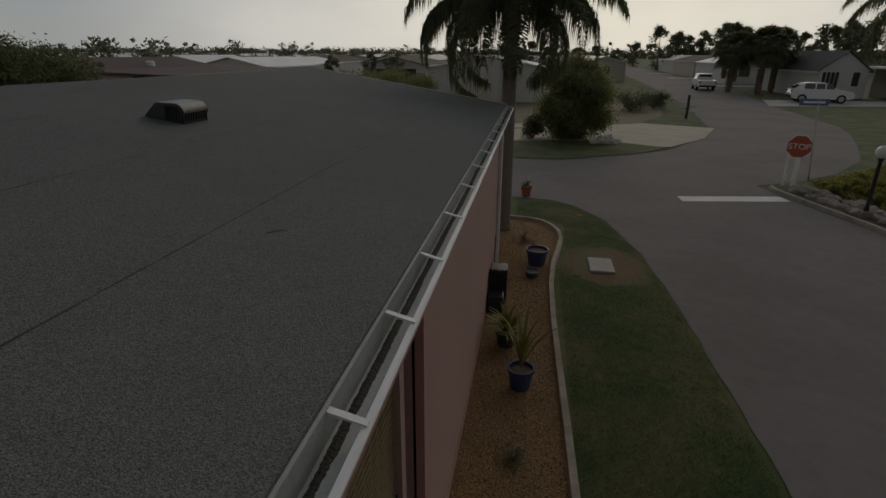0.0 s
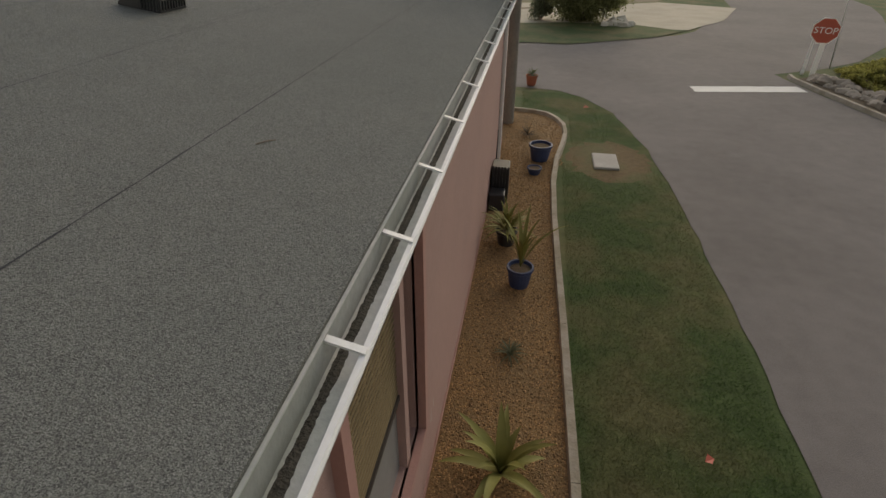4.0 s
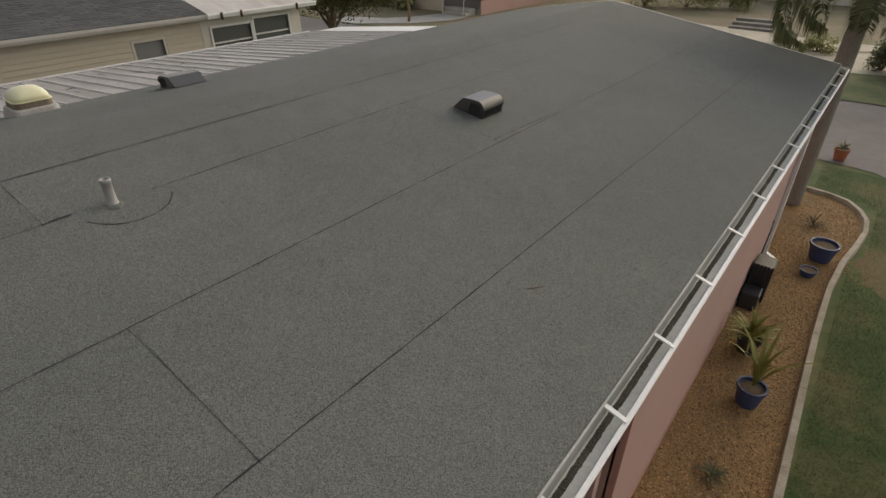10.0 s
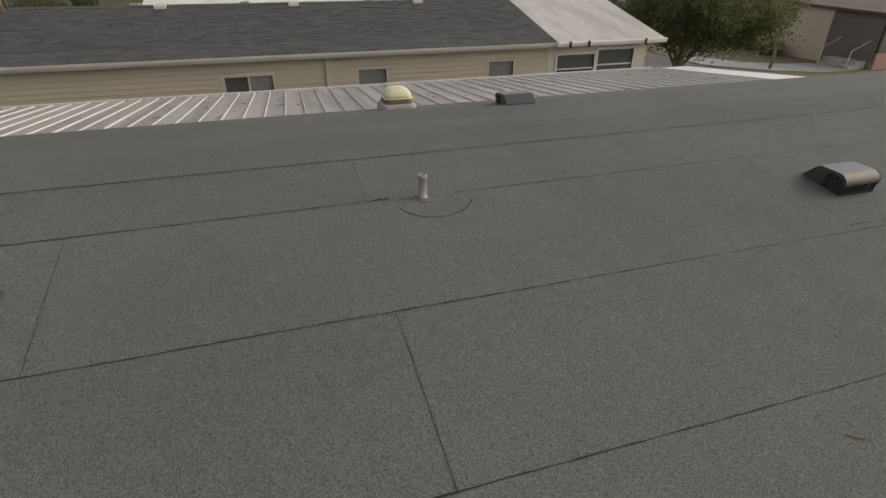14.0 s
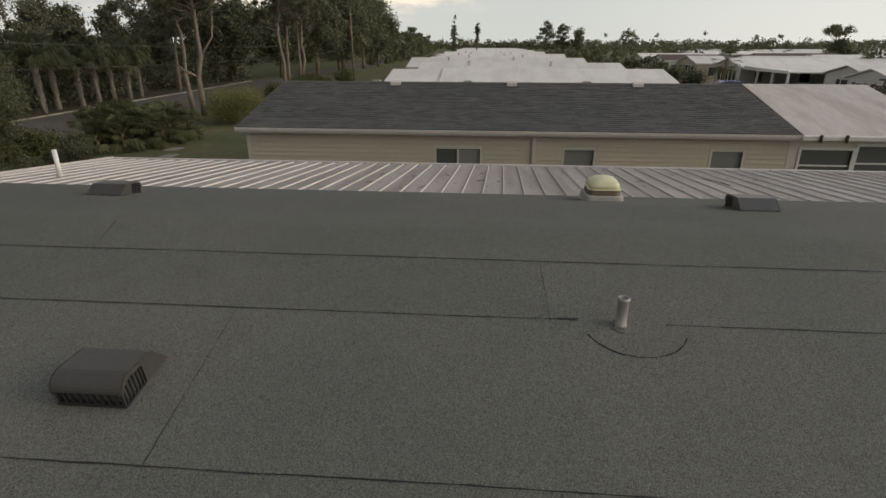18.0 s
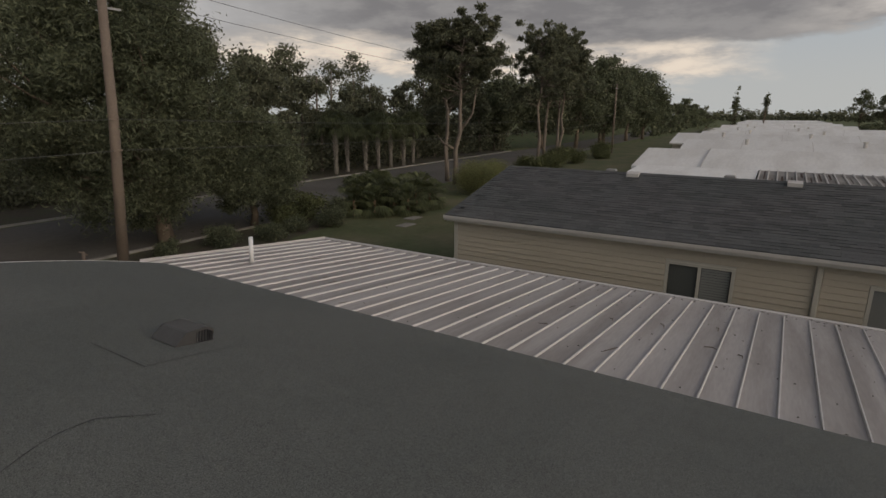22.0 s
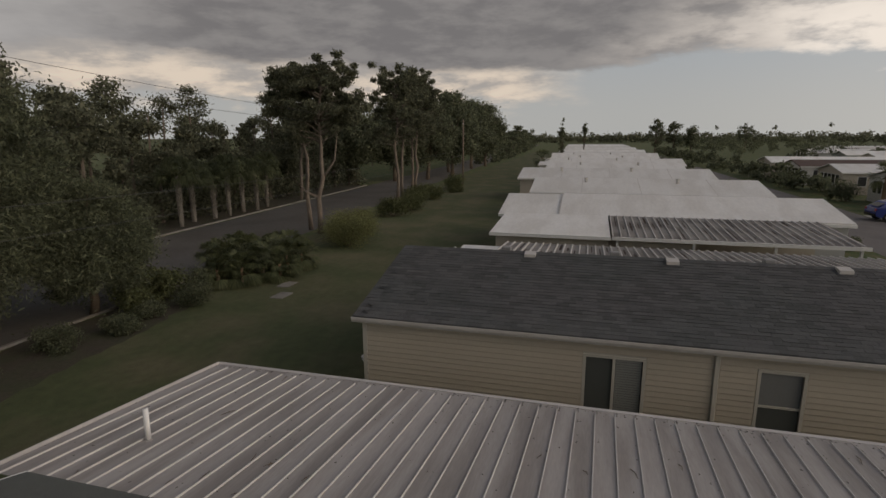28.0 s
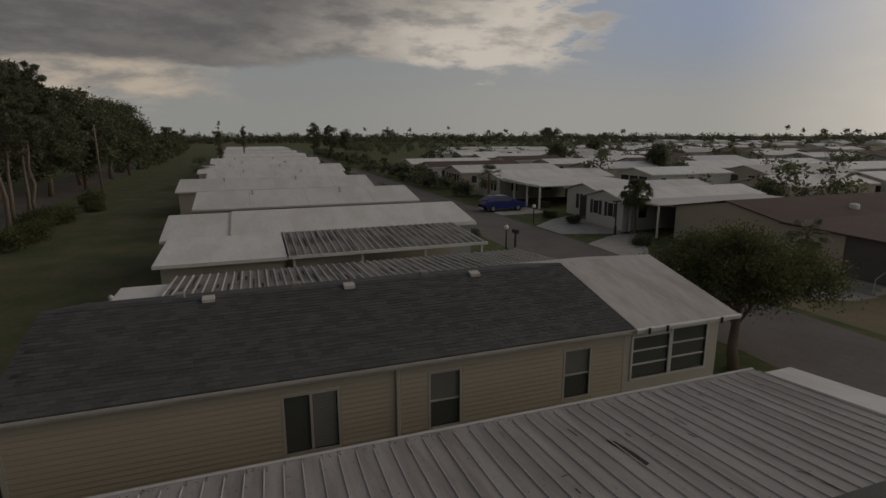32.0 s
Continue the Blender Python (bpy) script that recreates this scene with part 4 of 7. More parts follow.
def cz(x):
    return CZ0 + (CZ1 - CZ0) * (x - CX0) / (CX1 - CX0)


SKEW = -0.12   # the sheets lie a little askew to the home


def slab(corners, z_of, top, low):
    """A thin plate over four plan corners that follows the carport's fall."""
    return B().add([(x, y, z_of(x) + top) for x, y in corners] + [(x, y, z_of(x) + low) for x, y in corners], [(0, 1, 2, 3), (7, 6, 5, 4), (0, 4, 5, 1), (1, 5, 6, 2), (2, 6, 7, 3), (3, 7, 4, 0)])


pan_me = slab([(CX0, SKEW + 0.004), (CX1, 0.004), (CX1, PITCH - 0.004), (CX0, SKEW + PITCH - 0.004)], cz, 0.0, -0.006).mesh("roof_pan", M["pan"])
first = slab([(CX0, 0.004), (CX1, 0.004), (CX1, PITCH - 0.004), (CX0, SKEW + PITCH - 0.004)], cz, 0.0, -0.006)
XR = CX1 + 0.17
yr_ = SKEW * (XR - CX1) / (CX0 - CX1)
rib_me = B().add([(CX0, SKEW + y, cz(CX0) + z) for y, z in ((-0.010, -0.004), (-0.0055, 0.023), (0.0055, 0.023), (0.010, -0.004))] + [(XR, yr_ + y, cz(XR) + z) for y, z in ((-0.010, -0.004), (-0.0055, 0.023), (0.0055, 0.023), (0.010, -0.004))],
                 [(0, 1, 2, 3), (7, 6, 5, 4), (0, 4, 5, 1), (1, 5, 6, 2), (2, 6, 7, 3)]).mesh("rib", M["lit_rib"])
for i in range(NPAN + 1):
    if i < NPAN:
        o = part("roof_pan", pan_me if i else first.mesh("roof_pan", M["pan"]), None, car); o.location.y = CY0 + i * PITCH
    if i:
        o = part("rib", rib_me, None, car); o.location.y = CY0 + i * PITCH
CY1 = CY0 + NPAN * PITCH
part("under_sheet", slab([(CX0, CY1 - 0.2), (CX1, CY1 - 0.03), (CX1, CY1 + 0.04), (CX0, CY1 + 0.04)], cz, -0.012, -0.03), M["pan"], car)
part("end_panel", B().prism([(CX0, CY1 + 0.03, CZ0 + 0.012), (CX0, CY1 + 0.85, CZ0 + 0.012), (CX0, CY1 + 0.85, CZ0 - 0.07), (CX0, CY1 + 0.03, CZ0 - 0.07)], (CX1 - CX0 + 0.3, 0, CZ1 - CZ0 + 0.04)), M["white_roof"], car, "smooth white end panel")
part("gutter_board", B().prism([(CX1 + 0.02, CY0 - 0.03, CZ1 - 0.09), (CX1 + 0.02, CY0 - 0.03, CZ1 + 0.012), (CX1 - 0.05, CY0 - 0.03, CZ1 + 0.02), (CX1 - 0.055, CY0 - 0.03, CZ1 - 0.09)], (0, CY1 - CY0 + 0.06, 0)), M["rib"], car)
part("edge_board", B().prism([(CX0, CY0 - 0.035, CZ0 + 0.045), (CX0, CY0 - 0.015, CZ0 + 0.045), (CX0, CY0 - 0.015, CZ0 - 0.09), (CX0, CY0 - 0.035, CZ0 - 0.09)], (CX1 - CX0, 0, CZ1 - CZ0)), M["rib"], car)
for y in (-8.2, -4.8, -1.4, 2.0, 5.4, 8.9):
    part("post", B().box(-11.66, -11.58, y - 0.04, y + 0.04, 0, 2.13, 0.006), M["white_paint"], car)
part("beam", B().box(-11.68, -11.56, CY0, CY1, 2.10, 2.185), M["white_paint"], car)
part("ledger", B().box(-7.60, -7.562, CY0 + 0.6, Y1, 2.50, 2.60), M["white_paint"], car)
slot = [(-10.27, 3.98), (-10.18, 4.11), (-9.75, 4.15), (-9.34, 4.14), (-9.30, 4.05), (-9.8, 4.01)]
part("rust_gash", B().add([(x, y, cz(x) + 0.004) for x, y in slot], [tuple(range(len(slot)))]), M["rust"], car, "dark rusted-through gash in one pan")
for x0_, x1_, yc in ((-10.48, -10.17, 5.70), (-9.90, -9.73, 5.47), (-10.37, -10.20, 4.47), (-10.9, -10.6, 3.62), (-9.2, -9.05, 2.65), (-10.7, -10.45, 6.6)):
    part("rust_slit", B().add([(x0_, yc - 0.012, cz(x0_) + 0.003), (x0_, yc + 0.016, cz(x0_) + 0.003), (x1_, yc + 0.020, cz(x1_) + 0.003), (x1_, yc - 0.006, cz(x1_) + 0.003)], [(0, 1, 2, 3)]), M["rust"], car)
ngf = np.random.default_rng(12)
nf = 900
fx_ = CX1 + (CX0 - CX1) * ngf.random(nf) ** 1.9
fy_ = CY0 + (ngf.integers(0, NPAN, nf) + np.where(ngf.random(nf) < 0.6, 0.07 + 0.05 * ngf.random(nf), ngf.random(nf) * 0.8 + 0.1)) * PITCH
edge_n = 420
fx_[:edge_n] = CX1 + 0.01 + 0.15 * ngf.random(edge_n)
fs = ngf.uniform(0.006, 0.022, nf)
fa = ngf.uniform(0, 3.14, nf)
fc = np.stack((fx_, fy_, cz(fx_) + 0.004), 1)
fu = np.stack((np.cos(fa), np.sin(fa), np.zeros(nf)), 1) * fs[:, None]
fv = np.stack((-np.sin(fa), np.cos(fa), np.zeros(nf)), 1) * fs[:, None] * 0.45
tagged(new("leaf_litter", quads("leaf_litter", np.stack((fc - fu, fc - fv, fc + fu, fc + fv + (0, 0, 0.006)), 1).reshape(-1, 3), M["debris"])), "dark leaf bits and dirt lying in the carport pans", "leaf litter", kind="stuff")
rg = random.Random(9)
for i in range(30):
    x, y = rg.uniform(-11.5, -7.6), CY0 + (rg.randrange(NPAN) + 0.5) * PITCH
    a, s = rg.uniform(0, 3.1), rg.uniform(0.06, 0.16)
    dx, dy = math.cos(a) * s, math.sin(a) * s * 0.5
    tw = B().tube([(x - dx, y - dy, cz(x - dx) + 0.006), (x, y + 0.02, cz(x) + 0.02), (x + dx, y + dy, cz(x + dx) + 0.006)], [0.004, 0.006, 0.003], 5)
    solo("twig", tw, M["bark"], "fallen dark twig lying on the carport pans", "twig", "twigs on the carport")
pv_ = thing("pvc_pipe", (-8.75, -7.21, cz(-8.75)), "white plastic pipe standing out of the carport roof", "pipe")
part("pipe", B().tube([(0, 0, -0.02), (-0.03, -0.02, 0.46)], [0.038, 0.038], 14), M["white_paint"], pv_, local=True, smooth=True)
part("collar", B().lathe(0, 0, [(0.055, 0.0), (0.05, 0.012), (0.03, 0.018)], 12), M["sealant"], pv_, local=True)


# ---- windows and homes ----
def window(parent, axis, at, out, a0, a1, z0, z1, style="sash", frame_m="frame", world=True, depth=0.05):
    """A framed window in a wall. axis: the wall's running axis; at: the wall's face; out: +1 or -1, the way it faces."""
    def bx(b, p0, p1, a, c, lo, hi):
        lo_p, hi_p = min(at + out * p0, at + out * p1), max(at + out * p0, at + out * p1)
        return b.box(lo_p, hi_p, a, c, lo, hi) if axis == "y" else b.box(a, c, lo_p, hi_p, lo, hi)
    f = B()
    t = 0.06
    f.ring(axis, at - out * depth, at + out * 0.028, a0, a1, z0, z1, t)
    w = part("window", f, M[frame_m], parent, local=not world)
    mid_a, mid_z = (a0 + a1) / 2, z0 + (z1 - z0) * 0.48
    def pane(a, c, lo, hi, m, p=-0.04):
        p = p if depth > 0 else 0.012
        part("pane", bx(B(), p - 0.006, p, a, c, lo, hi), M[m], w, local=not world)
    if style == "slide":
        pane(a0, mid_a, z0, z1, "glass_grey"); pane(mid_a, a1, z0, z1, "glass", -0.03)
        part("mullion", bx(B(), -0.04, 0.0, mid_a - 0.03, mid_a + 0.03, z0, z1), M[frame_m], w, local=not world)
        for i in range(int((z1 - z0) / 0.055)):
            part("blind_slat", bx(B(), -0.028, -0.0262, mid_a + 0.04, a1 - 0.02, z0 + 0.02 + i * 0.055, z0 + 0.069 + i * 0.055), M["blind"], w, local=not world)
    elif style == "sash":
        pane(a0, a1, z0, mid_z, "glass_grey"); pane(a0, a1, mid_z, z1, "shade")
        part("rail", bx(B(), -0.045, 0.0, a0, a1, mid_z - 0.02, mid_z + 0.02), M[frame_m], w, local=not world)
    else:
        pane(a0, a1, z0, z1, "glass_grey" if style == "jalousie" else "glass")
        if style == "jalousie":
            for i in range(1, 3):
                z = z0 + (z1 - z0) * i / 3
                part("rail", bx(B(), -0.045, 0.004, a0, a1, z - 0.018, z + 0.018), M[frame_m], w, local=not world)
    return w


# ---- the cream home with the shingle roof ----
yh = thing("neighbour_home", (-17.9, 0.5, 0), "cream lap-sided home with a dark shingle roof", "house", "homes along the street")
WX, EX, EZ, RX, RZ = -14.38, -14.12, 2.59, -17.88, 3.50
YA, YB, YC = -6.53, 7.72, 11.32
wins = [(-1.26, -0.11, 0.70, 2.06, "slide"), (2.09, 2.84, 0.68, 2.08, "sash"), (5.80, 6.55, 0.78, 2.10, "sash")]
part("wall", wall_y(B(), WX - 0.12, WX, YA + 0.12, YB, 0.0, 2.52, [w[:4] for w in wins]), M["trim"], yh)
part("wall", B().box(-21.45, -21.33, YA + 0.12, YC - 0.2, 0, 2.52), M["trim"], yh)
for y in (YA + 0.12, YB - 0.12):
    part("gable_wall", B().prism([(WX - 0.12, y, 0), (WX - 0.12, y, 2.52), (RX, y, RZ - 0.12), (-21.33, y, 2.52), (-21.33, y, 0)], (0, 0.12, 0)), M["siding"], yh)
siding = part("siding", B().box(WX, WX + 0.006, YA + 0.10, YA + 0.2, 0.0, 2.5).box(WX, WX + 0.022, YA + 0.12, YA + 0.21, 0.0, 2.5), M["trim"], yh, "cream horizontal lap siding")
prof_b = [(0.002, 0.0), (0.028, 0.0), (0.032, 0.010), (0.012, 0.118), (0.002, 0.124)]
nb = 20
for i in range(nb):
    z = 0.06 + i * 0.124
    segs, y = [], YA + 0.21
    for w in wins:
        if w[2] - 0.09 < z + 0.1 and z < w[3] + 0.05:
            segs.append((y, w[0] - 0.065)); y = w[1] + 0.065
    segs.append((y, YB - 0.09))
    for a, c in segs:
        cut = sorted([a, c] + [q for q in (1.22, 1.34) if a < q < c])
        for p, q in zip(cut, cut[1:]):
            if abs(p - 1.22) < 1e-6:
                continue
            part("siding_board", B().prism([(WX + x, p + 0.002, z + h) for x, h in prof_b], (0, q - p - 0.004, 0)), M["siding"], siding)
for w in wins:
    window(yh, "y", WX, 1, *w[:4], style=w[4], frame_m="trim")
spout = part("downspout", B().box(WX + 0.0, WX + 0.075, 1.235, 1.325, 0.1, 2.42, 0.01).box(WX, WX + 0.22, 1.21, 1.35, 2.40, 2.54, 0.02), M["trim"], yh, "cream downspout with a square hopper")
part("corner_post", B().box(WX - 0.02, WX + 0.03, YB - 0.09, YB + 0.03, 0, 2.5), M["trim"], yh)
part("soffit", B().box(WX, EX + 0.0, YA, YC, 2.49, 2.51), M["trim"], yh)
part("eave_gutter", B().prism([(EX + x, YA - 0.03, EZ + z) for x, z in ((-0.03, -0.14), (0.05, -0.13), (0.085, -0.06), (0.09, 0.0), (0.075, 0.0), (0.065, -0.05), (-0.03, -0.06))], (0, YB - YA + 0.05, 0)), M["fascia"], yh, "pale grey-pink eave gutter")
part("eave_board", B().box(EX - 0.05, EX - 0.03, YA, YB, EZ - 0.16, EZ + 0.0), M["trim"], yh)
slope = (RZ - EZ) / (EX - RX)
def yz(x):
    return RZ - slope * abs(x - RX)
deck = [(EX, EZ), (RX, RZ), (2 * RX - EX, EZ), (2 * RX - EX, EZ - 0.05), (RX, RZ - 0.05), (EX, EZ - 0.05)]
yr = part("roof", B().prism([(x, YA, z) for x, z in deck], (0, YB - YA, 0)), M["shingle"], yh, "dark blue-grey asphalt shingle roof")
for y in (YA - 0.03,):
    part("barge_board", B().prism([(x, y, z + (0.012 if i < 3 else -0.09)) for i, (x, z) in enumerate(deck)], (0, 0.03, 0)), M["shingle"], yh)
rs = random.Random(11)
course, tabw = 0.142, 0.305
length = math.hypot(EX - RX, RZ - EZ)
ncourse = int(length / course)
rest = B()
meshes = []
for k_ in range(6):
    g = 0.006 + 0.004 * rs.random()
    thick = 0.009 + 0.004 * (k_ % 3)
    ux, uz = -(EX - RX) / length, (RZ - EZ) / length
    nx, nz = uz, -ux
    lo, hi = -0.005, course * 1.02
    q = B().prism([(ux * lo + nx * thick, g, uz * lo + nz * thick), (ux * hi + nx * 0.006, g, uz * hi + nz * 0.006), (ux * hi, g, uz * hi), (ux * lo, g, uz * lo)], (0, tabw - g - 0.004 * rs.random(), 0))
    meshes.append((q, q.mesh("shingle", M["shingle"])))
for i in range(ncourse):
    s = i * course
    y = YA - 0.02 - (0.15 if i % 2 else 0.0) - rs.uniform(0, 0.06)
    while y < YB - 0.02:
        q, me = meshes[rs.randrange(6)]
        x, z = EX + ux * s, EZ + uz * s
        yy = max(y, YA - 0.02)
        if i < 7 and y > YA - 0.02 and y + tabw < YB + 0.02 and (i < 5 or y > 0):
            o = part("shingle", me, None, yr)
            o.location = (x, yy, z)
        elif y + tabw < YB + 0.05 and y > YA - 0.2:
            rest.add([(a + x, b + yy, c + z) for a, b, c in q.v], q.f)
        y += tabw
part("shingle_field", rest, M["shingle"], yr, kind="stuff")
cap_me = B().prism([(0.15, 0, yz(RX + 0.15) + 0.016), (0, 0, RZ + 0.022), (-0.15, 0, yz(RX - 0.15) + 0.016), (-0.15, 0, yz(RX - 0.15) - 0.005), (0, 0, RZ), (0.15, 0, yz(RX + 0.15) - 0.005)], (0, 0.30, 0.006)).mesh("ridge_cap", M["shingle"])
y = YA - 0.02
while y < YB - 0.2:
    o = part("ridge_cap", cap_me, None, yr)
    o.location = (RX, y, 0)
    y += 0.21
for y in (-2.84, 0.79, 4.60):
    v = thing("roof_vent", (RX + 0.22, y, yz(RX + 0.22)), "small pale box vent near the shingle ridge", "roof vent", "vents on the shingle roof")
    part("hood", B().prism([(0.13, -0.15, -0.03), (0.13, -0.15, 0.075), (-0.13, -0.15, 0.115), (-0.13, -0.15, 0.03)], (0, 0.30, 0)), M["fascia"], v, local=True)
    part("flange", B().prism([(0.2, -0.2, -0.035), (0.2, -0.2, -0.025), (-0.16, -0.2, 0.058), (-0.16, -0.2, 0.048)], (0, 0.40, 0)), M["shingle"], v, local=True)
for y in (-3.6, -0.6, 3.2):
    v = thing("roof_vent", (RX - 0.5, y, yz(RX - 0.5)), "low dark vent cap behind the ridge", "roof vent", "low vents behind the ridge")
    part("cap", B().box(-0.12, 0.12, -0.13, 0.13, -0.03, 0.16, 0.02), M["lead"], v, local=True)

tr_ = thing("wall_trellis", (-14.83, YA + 0.09, 1.2), "white scrolled metal trellis fixed to the cream gable wall", "trellis")
arch_ = [(0.22 * math.cos(a), 0, 0.62 + 0.34 * math.sin(a)) for a in np.linspace(0, math.pi, 13)]
part("hoop", B().tube([(0.22, 0, 0.0), *arch_, (-0.22, 0, 0.0)], [0.018] * 15, 6), M["white_paint"], tr_, local=True, smooth=True)
for k_ in range(3):
    part("bar", B().tube([(-0.11 + 0.11 * k_, 0, 0.0), (-0.11 + 0.11 * k_, 0, 0.86 + (0.09 if k_ == 1 else 0))], [0.012, 0.012], 6), M["white_paint"], tr_, local=True)
for z_ in (0.05, 0.3, 0.55):
    part("scroll", B().tube([(0.2 * math.cos(a), 0.0, z_ + 0.10 * math.sin(2 * a)) for a in np.linspace(0, math.pi, 13)], [0.013] * 13, 6), M["white_paint"], tr_, local=True, smooth=True)
part("basket", B().lathe(0, -0.10, [(0.05, -0.08), (0.13, 0.0), (0.15, 0.10), (0.14, 0.10)], 12), M["white_paint"], tr_, local=True)

# enclosed porch of the cream home
porch = part("porch_roof", B().prism([(x, YB + 0.02, z + 0.03) for x, z in ((EX + 0.05, EZ - 0.02), (RX, RZ), (2 * RX - EX, EZ), (2 * RX - EX, EZ - 0.07), (RX, RZ - 0.07), (EX + 0.05, EZ - 0.09))], (0, YC - YB - 0.02, 0)), M["porch_pan"], yh, "stained white metal porch roof")
part("porch_gutter", B().prism([(EX + 0.04 + x, YB + 0.0, EZ + z) for x, z in ((0.0, -0.12), (0.08, -0.12), (0.11, -0.02), (0.09, 0.01), (0.0, 0.0))], (0, YC - YB + 0.04, 0)), M["white_paint"], yh)
for y in (YB + 0.35, YB + 0.95, YC - 0.75):
    part("gutter_bracket", B().box(EX + 0.14, EX + 0.18, y, y + 0.07, EZ - 0.16, EZ + 0.02, 0.01), M["rust"], yh)
part("porch_knee_wall", B().box(WX - 0.10, WX, YB + 0.03, YC - 0.35, 0, 0.98), M["trim"], yh)
for a, c in ((YB + 0.03, 7.95), (9.18, 9.30), (10.52, YC - 0.35)):
    part("porch_post", B().box(WX - 0.10, WX, a, c, 0.98, 2.50), M["trim"], yh)
part("porch_header", B().box(WX - 0.10, WX, 7.95, 9.18, 2.18, 2.50), M["trim"], yh)
part("porch_header", B().box(WX - 0.10, WX, 9.30, 10.52, 2.28, 2.50), M["trim"], yh)
part("porch_end", B().prism([(WX - 0.1, YC - 0.45, 0), (WX - 0.1, YC - 0.45, 2.5), (RX, YC - 0.45, RZ - 0.1), (-21.33, YC - 0.45, 2.5), (-21.33, YC - 0.45, 0)], (0, 0.1, 0)), M["trim"], yh)
window(yh, "y", WX, 1, 7.95, 9.18, 0.98, 2.18, "jalousie")
window(yh, "y", WX, 1, 9.30, 10.52, 0.98, 2.28, "jalousie")


def pan_roof(parent, x0, z0, x1, z1, y0, y1, pitch, m_pan, m_rib):
    """A ribbed roof with ribs from x0 to x1."""
    part("roof_sheet", B().prism([(x0, y0, z0), (x0, y1, z0), (x0, y1, z0 - 0.03), (x0, y0, z0 - 0.03)], (x1 - x0, 0, z1 - z0)), M[m_pan], parent)
    rib = B().prism([(x0, y, z0 + z) for y, z in ((-0.03, 0), (-0.02, 0.05), (0.02, 0.05), (0.03, 0))], (x1 - x0, 0, z1 - z0)).mesh("rib", M[m_rib])
    for i in range(int((y1 - y0) / pitch) + 1):
        o = part("rib", rib, None, parent); o.location.y = y0 + i * pitch


def pan_streaks(parent, x0, z0, x1, z1, y0, y1, pitch, seed):
    """Dark dirt and rust lying in the pans of a ribbed roof, each streak of its own length."""
    rng = random.Random(seed)
    for i in range(int((y1 - y0) / pitch)):
        for _ in range(rng.choice((0, 1, 1, 1))):
            f0 = rng.uniform(0.0, 0.6); f1 = min(1.0, f0 + rng.uniform(0.15, 0.6))
            yc, w = y0 + (i + 0.5) * pitch + rng.uniform(-0.04, 0.04), rng.uniform(0.025, 0.06)
            v = []
            for j in range(7):
                f = f0 + (f1 - f0) * j / 6
                hw = w * (0.25 if j in (0, 6) else rng.uniform(0.6, 1.0))
                v += [(x0 + (x1 - x0) * f, yc - hw, z0 + (z1 - z0) * f + 0.006), (x0 + (x1 - x0) * f, yc + hw, z0 + (z1 - z0) * f + 0.006)]
            part("dirt_streak", B().add(v, [(2 * j, 2 * j + 1, 2 * j + 3, 2 * j + 2) for j in range(6)]), M["rust"], parent)


M["stained_pan"] = mat("stained_pan", (0.26, 0.24, 0.22), 0.6, 0.25, 0.6, 6, 0.1, 30, other=(0.12, 0.105, 0.095))
back_car = thing("carport", (-23.7, 2.5, 0), "stained grey ribbed carport roof behind the cream home", "carport", "carports")
pan_roof(back_car, -21.66, 2.52, -25.6, 2.22, -4.6, 10.2, 0.30, "stained_pan", "rib")
pan_streaks(back_car, -21.66, 2.52, -25.6, 2.22, -4.6, 10.2, 0.30, 61)
for y in (-4.4, -0.5, 3.4, 7.3, 10.0):
    part("post", B().box(-25.5, -25.42, y - 0.04, y + 0.04, 0, 2.22), M["white_paint"], back_car)
shed = thing("white_shed", (-23.6, -5.5, 0), "low white flat-roofed shed beside the lawn", "shed")
part("wall", B().box(-24.6, -22.2, -6.25, -4.75, 0, 2.12, 0.02), M["white_wall"], shed)
part("roof", B().box(-24.7, -22.1, -6.35, -4.68, 2.12, 2.20, 0.015), M["white_roof"], shed)
part("finial", B().lathe(-22.4, -6.15, [(0.16, 2.2), (0.13, 2.3), (0.06, 2.42), (0.09, 2.5), (0.03, 2.58)], 10), M["white_wall"], shed)


def gable_home(x0, x1, y0, y1, ze, zr, wall_m, roof_m, label, side_windows=(), front=(), group="homes along the street", seams=True, over=0.25, rear=()):
    """A long low home, its ridge along y, windows on the +x side and on both ends."""
    xm = (x0 + x1) / 2
    t = thing("mobile_home", (xm, (y0 + y1) / 2, 0), label, "house", group)
    part("wall", B().prism([(x0, y0, 0), (x0, y0, ze), (xm, y0, zr - 0.09), (x1, y0, ze), (x1, y0, 0)], (0, y1 - y0, 0)), M[wall_m], t)
    s = (zr - ze) / (x1 - xm)
    for sg, xe in ((1, x1 + over), (-1, x0 - over)):
        z_e = ze - s * over
        part("roof", B().prism([(xe, y0 - over, z_e + 0.06), (xm, y0 - over, zr + 0.06), (xm, y0 - over, zr - 0.02), (xe, y0 - over, z_e - 0.02)], (0, y1 - y0 + 2 * over, 0)), M[roof_m], t)
        part("eave_board", B().box(min(xe, xe + sg * 0.04), max(xe, xe + sg * 0.04), y0 - over, y1 + over, z_e - 0.09, z_e + 0.05), M["white_paint"], t)
    for a, c, lo, hi in side_windows:
        window(t, "y", x1, 1, a, c, lo, hi, "plain", "frame", depth=0.0)
    for a, c, lo, hi in front:
        window(t, "x", y0, -1, a, c, lo, hi, "plain", "frame", depth=0.0)
    for a, c, lo, hi in rear:
        window(t, "x", y1, 1, a, c, lo, hi, "plain", "frame", depth=0.0)
    return t


